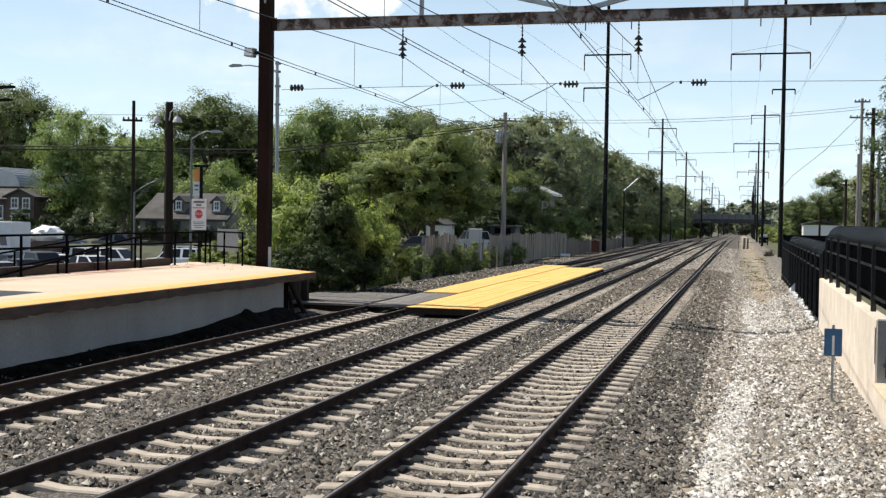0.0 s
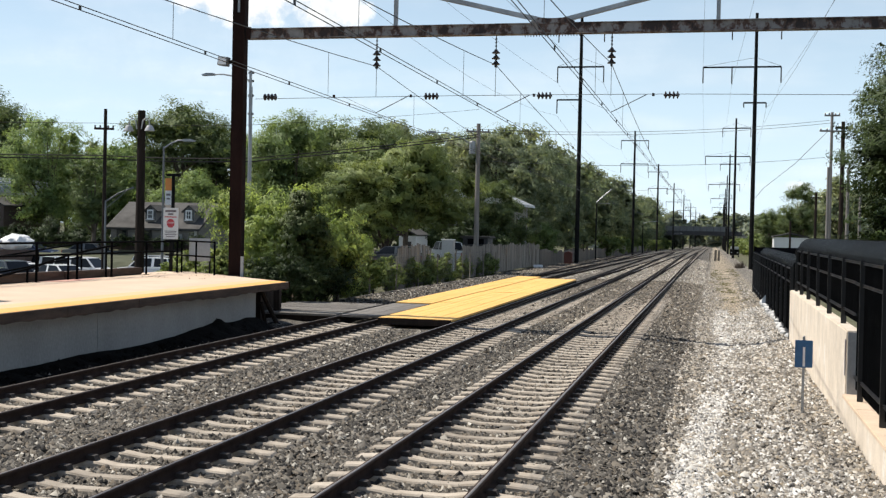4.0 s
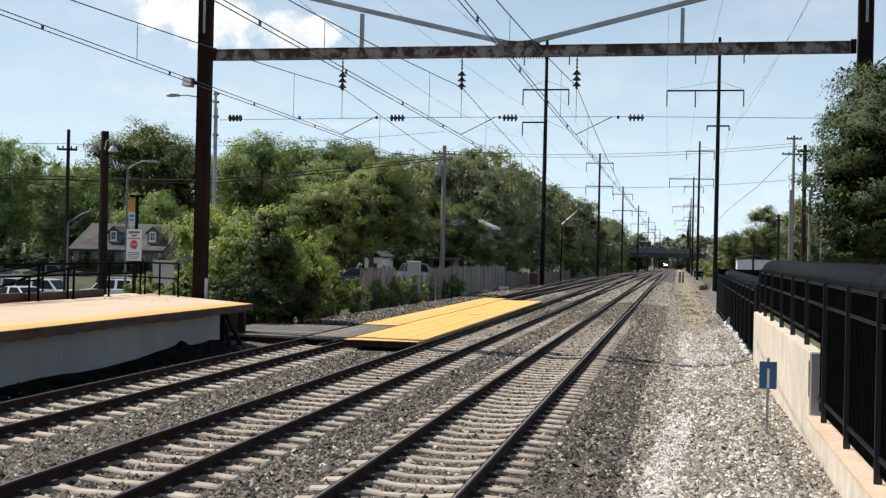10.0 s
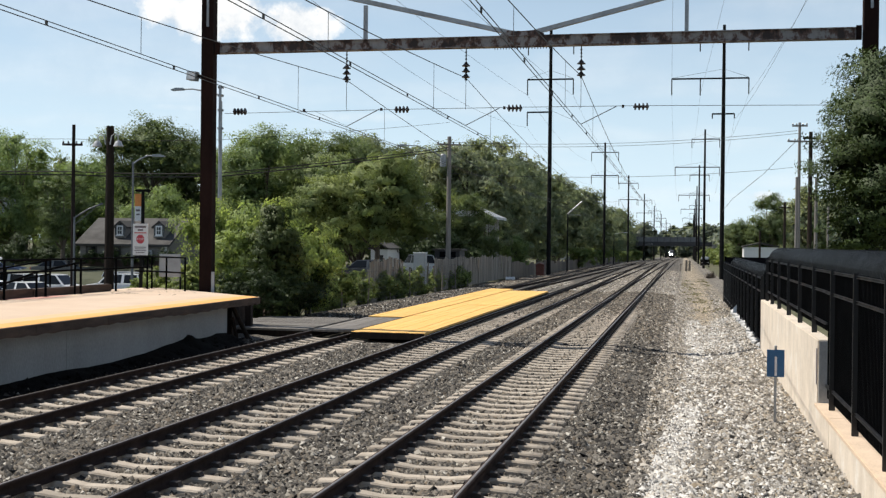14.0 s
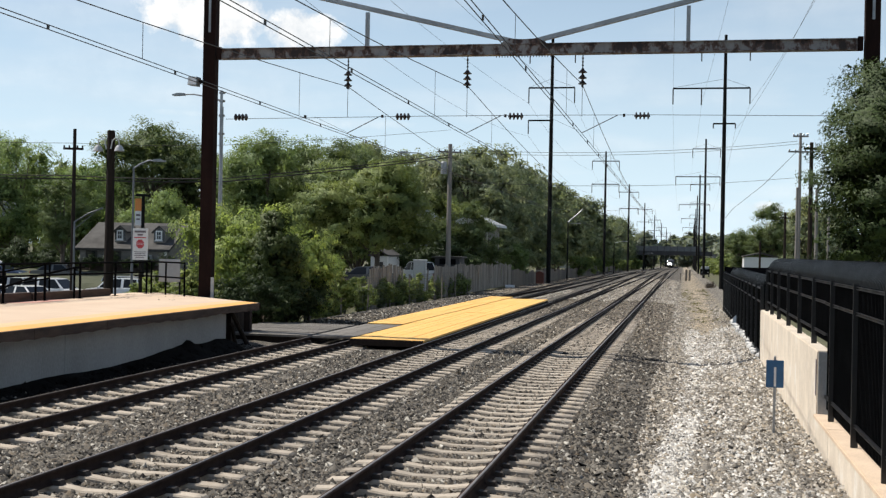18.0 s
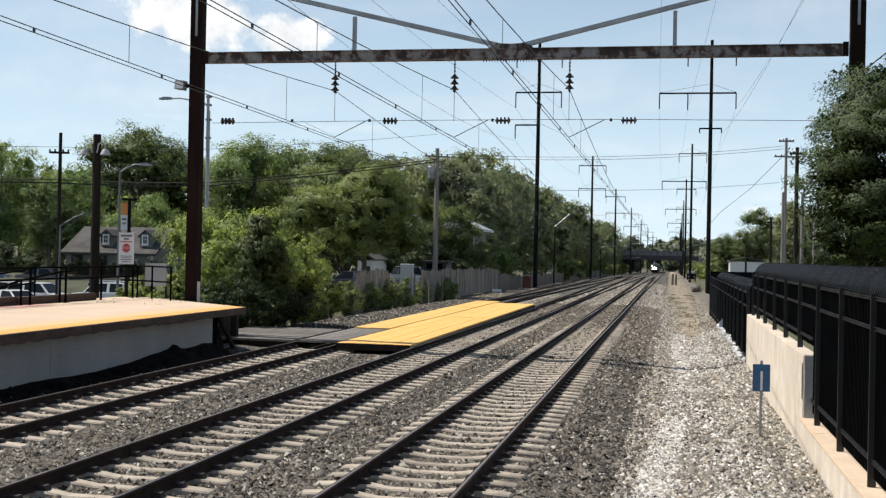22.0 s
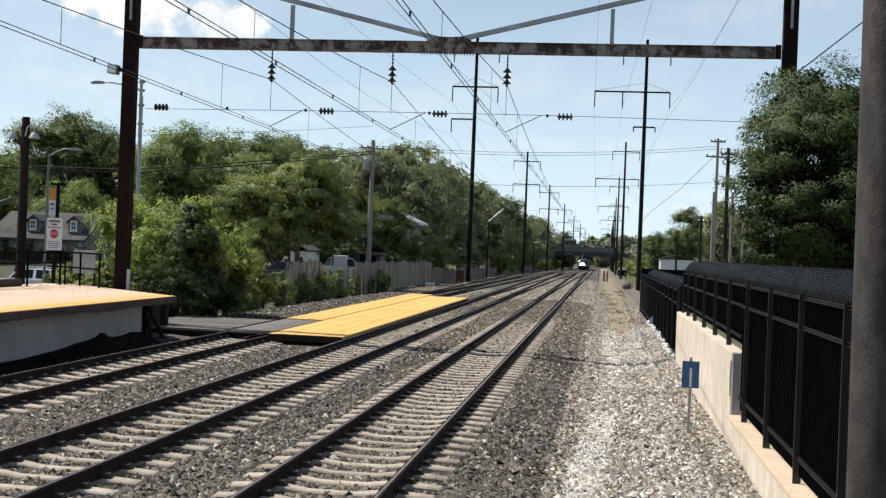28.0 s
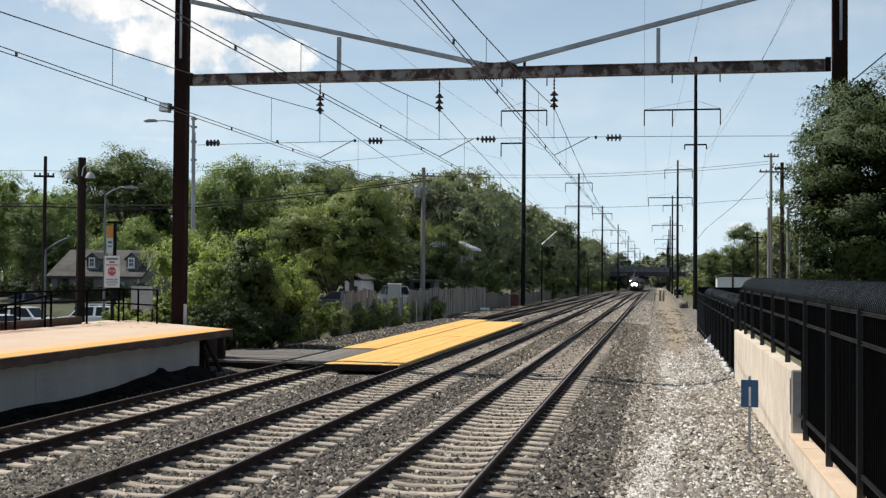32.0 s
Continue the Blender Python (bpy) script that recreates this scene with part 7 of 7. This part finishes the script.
def build_bridge():
    y = 455.0
    t = thing("road_bridge", (0, y, 0), "dark steel girder road bridge over the railway", "bridge")
    part("girder", Shape().box(-40, 0, 2.45, 10.6, 0.5, 4.05), BRIDGE_STEEL, t, "dark plate girder")
    part("deck", Shape().box(-40, 0.5, 3.1, 10.6, 9.5, 3.7), BRIDGE_STEEL, t)
    part("far_girder", Shape().box(-40, 9.5, 2.45, 10.6, 10, 4.05), BRIDGE_STEEL, t)
    for z in (4.06, 4.95, 5.80):
        part("parapet_rail", Shape().box(-40, -0.05, z, 6.5, 0.05, z + 0.10), PARAPET, t, "grey parapet rail")
    part("parapet", Shape().box(-40, 0.06, 4.06, 6.5, 0.10, 5.78), PARAPET, t, "grey mesh parapet")
    for x in np.arange(-40, 6.6, 2.5):
        part("parapet_post", Shape().box(x - 0.07, -0.16, 4.06, x + 0.07, -0.055, 5.9), BRIDGE_STEEL, t)
    for x in np.arange(-40, 10.6, 2.5):
        part("stiffener", Shape().box(x - 0.06, -0.10, 2.5, x + 0.06, -0.002, 4.0), BRIDGE_STEEL, t)
    for x in (-20, 11):
        part("pier", Shape().box(x - 0.6, 1, -6, x + 0.6, 9, 3.1), PLATFORM_WALL, t, "grey concrete pier")
    for x in (-48, 10.65):
        part("abutment", Shape().box(x - 0.05, -2, -7, x + 8, 12, 2.59), PLATFORM_WALL, t)
    # street lamps that show against the far trees, white heads painted for their glare
    for x, y2, z in ((-14.9, 255, 5.6), (-13.2, 400, 3.3)):
        t = thing("street_lamp", (x, y2, grade(y2) - 0.6), "pale street lamp beside the far trees", "street lamp")
        h = z - grade(y2)
        part("shaft", Shape().tube([(0, 0, 0), (0, 0, h)], [0.12, 0.08], 8), BLACK_POLE, t)
        cobra(t, h - 0.1, 2.3, 0, 0.5, SIGN_WHITE)
    t = thing("bracket_pole", (-14.7, 150.0, grade(150) - 0.6), "dark pole with a pale sloping bracket arm", "pole")
    part("mast", Shape().tube([(0, 0, 0), (0, 0, 7.9)], [0.10, 0.08], 8), BLACK_POLE, t)
    part("bracket_arm", Shape().tube([(0.0, -0.1, 7.85), (1.9, -0.1, 9.55)], 0.07, 7), GREY_STEEL, t, "pale sloping arm")
    part("bracket_tie", Shape().tube([(0.0, -0.1, 7.75), (1.7, -0.1, 7.70)], 0.04, 6), GREY_STEEL, t)


# parapet grey with the haze over the distant bridge painted in
PARAPET = weathered("haze_tinted_grey_mesh", (0.19, 0.20, 0.21), (0.15, 0.155, 0.16), 0.6, 0.9)


# ---------------------------------------------------------------- train
def build_train():
    t = thing("locomotive", (TRACK_X["middle"], 350, -2.0), "approaching white-nosed electric locomotive with lit headlights", "locomotive")
    prof = [(-1.45, 0.95), (-1.5, 1.3), (-1.5, 3.0), (-1.25, 3.75), (-0.6, 4.0), (0.6, 4.0), (1.25, 3.75), (1.5, 3.0), (1.5, 1.3), (1.45, 0.95)]
    part("body", Shape().prism(prof, 1.2, 20.0, "y"), TRAIN_DARK, t, "dark grey body shell", bevel=0.03)
    nose = Shape()
    k = len(prof)
    nose.v += [(x * 1.0, 1.2, z) for x, z in prof]
    nose.v += [(x * 0.86, 0.0, 1.0 + (z - 1.0) * (0.72 if z > 1.4 else 1.0)) for x, z in prof]
    nose.f += [(i, (i + 1) % k, k + (i + 1) % k, k + i) for i in range(k)] + [tuple(range(k, 2 * k))]
    part("nose", nose, TRAIN_DARK, t, "dark sloping nose")
    part("windscreen", Shape().prism([(0.30, 2.95), (0.26, 2.95), (0.86, 3.55), (0.90, 3.55)], -1.05, 1.05, "x"), GLASS, t, "dark windscreen")
    part("white_panel", Shape().prism([(-0.95, 1.55), (0.95, 1.55), (1.1, 2.2), (0.7, 2.75), (-0.7, 2.75), (-1.1, 2.2)], -0.03, -0.002, "y"), TRAIN_WHITE, t, "white front panel")
    part("marker_light", Shape().tube([(-1.15, -0.06, 3.1), (-1.15, 0.5, 3.1)], 0.16, 10), LAMP_ON, t, "lit marker light")
    for x in (-0.6, 0.0, 0.6):
        z = 1.95 if x else 2.3
        part("headlight", Shape().tube([(x, -0.08, z), (x, -0.035, z)], 0.32, 14), LAMP_ON, t, "bright lit headlight")
    part("pilot", Shape().prism([(-1.3, 0.25), (1.3, 0.25), (1.45, 0.95), (-1.45, 0.95)], -0.1, 0.6, "y"), BLACK_POLE, t, "black pilot", bevel=0.03)
    part("underframe", Shape().box(-1.25, 0.7, 0.35, 1.25, 19.5, 0.95), BLACK_POLE, t)
    for y in (3.2, 6.0, 14.2, 17.0):
        for x in (-0.75, 0.75):
            part("wheel", Shape().tube([(x - 0.07, y, 0.53), (x + 0.07, y, 0.53)], 0.53, 20), RAIL_SIDE, t)
    part("roof_gear", Shape().box(-0.9, 5, 4.0, 0.9, 15, 4.25), GREY_STEEL, t)
    p = part("pantograph", Shape().tube([(-0.7, 7, 4.25), (0, 9.2, 5.5), (0, 7.4, 6.3)], 0.05, 6), GREY_STEEL, t)
    part("pantograph_head", Shape().box(-0.85, 7.3, 6.28, 0.85, 7.6, 6.36), GREY_STEEL, p)
    for sx in (-1, 1):
        part("side_stripe", Shape().box(sx * 1.502 - 0.004, 1.4, 1.6, sx * 1.502 + 0.004, 19.8, 2.1), TRAIN_WHITE, t)
    cars = []
    for i in range(5):
        c = thing("coach", (TRACK_X["middle"], 371.5 + 26.2 * i, -2.0), "stainless steel passenger coach behind the locomotive", "coach", "coaches of the train")
        part("body", Shape().prism(prof, 0, 25.6, "y"), TRAIN_STEEL, c, bevel=0.03)
        for sx in (-1, 1):
            for j in range(11):
                part("window", Shape().box(sx * 1.505 - 0.006, 1.6 + 2.1 * j, 2.2, sx * 1.505 + 0.006, 3.0 + 2.1 * j, 2.95), GLASS, c)
        part("underframe", Shape().box(-1.2, 0.5, 0.4, 1.2, 25.1, 0.95), BLACK_POLE, c)
        for y in (2.4, 4.8, 20.8, 23.2):
            for x in (-0.75, 0.75):
                part("wheel", Shape().tube([(x - 0.07, y, 0.46), (x + 0.07, y, 0.46)], 0.46, 16), RAIL_SIDE, c)
        cars.append((c, 21.5 + 26.2 * i))
    return t, cars


TRAIN_DARK = weathered("train_dark_paint", (0.030, 0.030, 0.036), (0.020, 0.020, 0.024), 0.5, 0.55)
TRAIN_WHITE = plain("train_white_paint", (0.78, 0.79, 0.80), 0.3)
TRAIN_STEEL = weathered("train_stainless_steel", (0.075, 0.077, 0.082), (0.05, 0.05, 0.054), 0.5, 0.6, 0.3)
LAMP_ON = glow("lit_headlight", (1.0, 0.99, 0.95), 14.0)

build_ground()
build_beds()
build_tracks()
build_wall()
build_platform()
build_lot()
build_houses()
build_trees()
build_bridge()
build_gantry()
build_overhead()
build_poles()
build_fence()
build_railing()
build_canopy()
build_left_fence()
build_left_poles()
build_right_side()
build_signs()
build_blue_sign()
build_near_pole()
LOCOMOTIVE, COACHES = build_train()
build_rocks()
build_boards()


def pale_strip(x, y):
    """Where the service path is strewn with pale stone: 0 to 1."""
    wob = 0.07 * np.sin(0.45 * y + 1.0) + 0.05 * np.sin(1.3 * y) + 0.05 * np.sin(3.1 * y + 2 * x)
    u = x + wob - (-0.15 + 0.028 * (np.minimum(y, 33) - 15.5))
    core = np.exp(-((u / 0.25) ** 4)) * (1 - 0.55 * smooth(21, 25, y) * (1 - smooth(30, 34, y)))
    blotch = 0.5 + 0.5 * np.sin(1.7 * x + 0.8 * y) * np.sin(2.3 * x - 0.55 * y + 1.0)
    right = smooth(-0.1, 0.3, u) * (0.10 + 0.40 * blotch) * (1 - 0.5 * smooth(1.2, 2.0, x))
    return np.clip(np.maximum(0.97 * core, right) + 0.25 * smooth(32, 38, y) * smooth(-0.3, 0.1, u), 0.03, 0.98)


def bare(x, y):
    """The strip of bare tan dirt worn along the far part of the path."""
    return 0.92 * smooth(38, 52, y) * np.exp(-(((x - 0.80 - 0.0075 * (y - 44) + 0.06 * np.sin(0.5 * y)) / (0.20 + 0.0165 * (y - 40))) ** 4))


def trodden(x, y):
    """A trodden patch of fine pale grit on the path."""
    return np.exp(-(((x - 0.8) / 0.45) ** 2 + ((y - 27.0) / 5.0) ** 2))


PICK = np.random.default_rng(99)
stones("ballast_stones", 125000, (-13.4, -0.45, 11.5, 40), STONE, 0.034, 41, on_bed, "loose grey crushed ballast stones", clear_of_rails)
stones("crib_stones", 30000, (-12.1, -1.85, 11.5, 36), BROWN_STONE, 0.030, 52, lambda x, y: on_bed(x, y) + 0.012, "small brown ballast stones between the ties", lambda x, y: clear_of_rails(x, y) & (np.minimum(np.minimum(np.abs(x + 10.77), np.abs(x + 6.84)), np.abs(x + 3.20)) < 1.3))
stones("rubble_stones", 1100, (-13.0, -12.2, 11.5, 32.0), SHADED_SOIL, 0.038, 53, lambda x, y: -0.20 + (0.25 + 0.35 * smooth(26, 29, y)) * np.clip(-12.45 - x, 0, 0.4), "rubble heaped under the platform wall, shade put into its colour")
stones("path_stones", 60000, (-0.7, 2.2, 11.0, 52), PALE_STONE, 0.031, 42, on_bed, "loose pale gravel stones on the path", lambda x, y: (PICK.random(len(x)) < pale_strip(x, y)) & (PICK.random(len(x)) > np.maximum(bare(x, y), 0.55 * trodden(x, y))))
stones("white_strip_stones", 9000, (-0.5, 0.35, 11.0, 23), PALE_STONE, 0.030, 47, on_bed, "strip of white crushed stone along the path", lambda x, y: np.abs(x - (-0.15 + 0.028 * (y - 15.5)) + 0.05 * np.sin(1.1 * y) + 0.04 * np.sin(3.7 * y)) < 0.25)
stones("shoulder_stones", 50000, (-0.7, 2.2, 11.0, 48), TAN_STONE, 0.031, 43, on_bed, "loose tan and grey stones beside the path", lambda x, y: (PICK.random(len(x)) > pale_strip(x, y)) & (PICK.random(len(x)) > np.maximum(bare(x, y), 0.75 * trodden(x, y))))
stones("distant_stones", 52000, (-13.4, -0.5, 38, 78), BROWN_STONE, 0.042, 44, on_bed, "coarse grey ballast stones further along the line", clear_of_rails)
stones("sunlit_stones", 36000, (-13.4, -0.5, 78, 112), TAN_STONE, 0.046, 58, on_bed, "dry brown ballast stones further along the line", clear_of_rails)
stones("distant_path_stones", 16000, (-0.6, 2.2, 44, 118), TAN_STONE, 0.036, 45, on_bed, "pale stones strewn along the far part of the path", lambda x, y: (PICK.random(len(x)) > bare(x, y)) & (PICK.random(len(x)) < 1.0 - 0.8 * smooth(60, 112, y)))
stones("farther_stones", 34000, (-13.0, -0.6, 104, 175), TAN_STONE, 0.055, 54, on_bed, "coarse pale ballast stones far along the line", clear_of_rails)
stones("far_track_stones", 2600, (-9.75, -9.15, 67.5, 100), TAN_STONE, 0.045, 49, lambda x, y: on_bed(x, y) + 0.02, "pale stones beside the far track", None)
stones("bank_stones", 11000, (-14.7, -11.5, 40.6, 84), STONE, 0.042, 46, lambda x, y: on_bed(x, y) + 0.04, "coarse pale stones on the bank beside the low platform", lambda x, y: ~((x > -15.0) & (x < -11.45) & (y < 41.6)))

stones("far_bank_stones", 9000, (-15.6, -12.0, 84, 190), BROWN_STONE, 0.05, 57, on_bed, "pale brown stones on the bank beside the far fence", None)


def weeds(name, count, box, mat, seed, tall, label, keep=None):
    """Tufts of thin blades on the ground, all in one mesh."""
    rng = np.random.default_rng(seed)
    tufts = rng.uniform(0, 1, (count, 2)) * np.array([box[1] - box[0], box[3] - box[2]]) + np.array([box[0], box[2]])
    if keep is not None:
        tufts = tufts[keep(tufts[:, 0], tufts[:, 1])]
    per = 14
    root = np.repeat(tufts, per, 0) + rng.normal(0, 0.07, (len(tufts) * per, 2))
    n = len(root)
    z = on_bed(root[:, 0], root[:, 1]) - 0.02
    a = rng.uniform(0, 2 * np.pi, n)
    h = tall * rng.uniform(0.4, 1.2, n)
    side = np.stack([np.cos(a), np.sin(a)], 1) * 0.018
    lean = rng.normal(0, 0.45, (n, 2)) * h[:, None]
    base = np.column_stack([root - side, z])
    other = np.column_stack([root + side, z])
    tip = np.column_stack([root + lean, z + h])
    me = big_mesh(name, np.stack([base, other, tip], 1).reshape(-1, 3), np.arange(3 * n).reshape(-1, 3), mat)
    tagged(new(name, me), label, "weeds", kind="stuff")


weeds("dry_weeds", 520, (-0.1, 2.2, 58, 125), LEAF_STRAW, 61, 0.09, "yellowed weeds scattered over the bare dirt path", lambda x, y: np.sin(1.9 * x + 0.31 * y) * np.sin(0.9 * x - 0.23 * y + 1.0) > 0.05)
# small brown flecks strewn over the far end of the deck
stones("deck_flecks", 300, (-18.2, -15.2, 33.0, 37.4), BARK, 0.019, 48, lambda x, y: 0 * x + 1.112, "small brown flecks scattered on the platform deck", lambda x, y: (y < 33.0 + 0.889 * (-12.5 - x)) & (np.sin(2.1 * x + 1.3 * y) * np.sin(1.1 * x - 2.4 * y) > 0.25))


def motions():
    """The train runs towards the station at an even speed."""
    def run(ob, back):
        rows = []
        for t in (0, 4, 8, 12, 16, 20, 24, 28, 32):
            y = 350 + 16.9 * (32 - t) + back
            rows.append((t, pose(TRACK_X["middle"], y, grade(y))))
        walk(ob, rows)
    run(LOCOMOTIVE, 0.0)
    for c, back in COACHES:
        run(c, back)


motions()
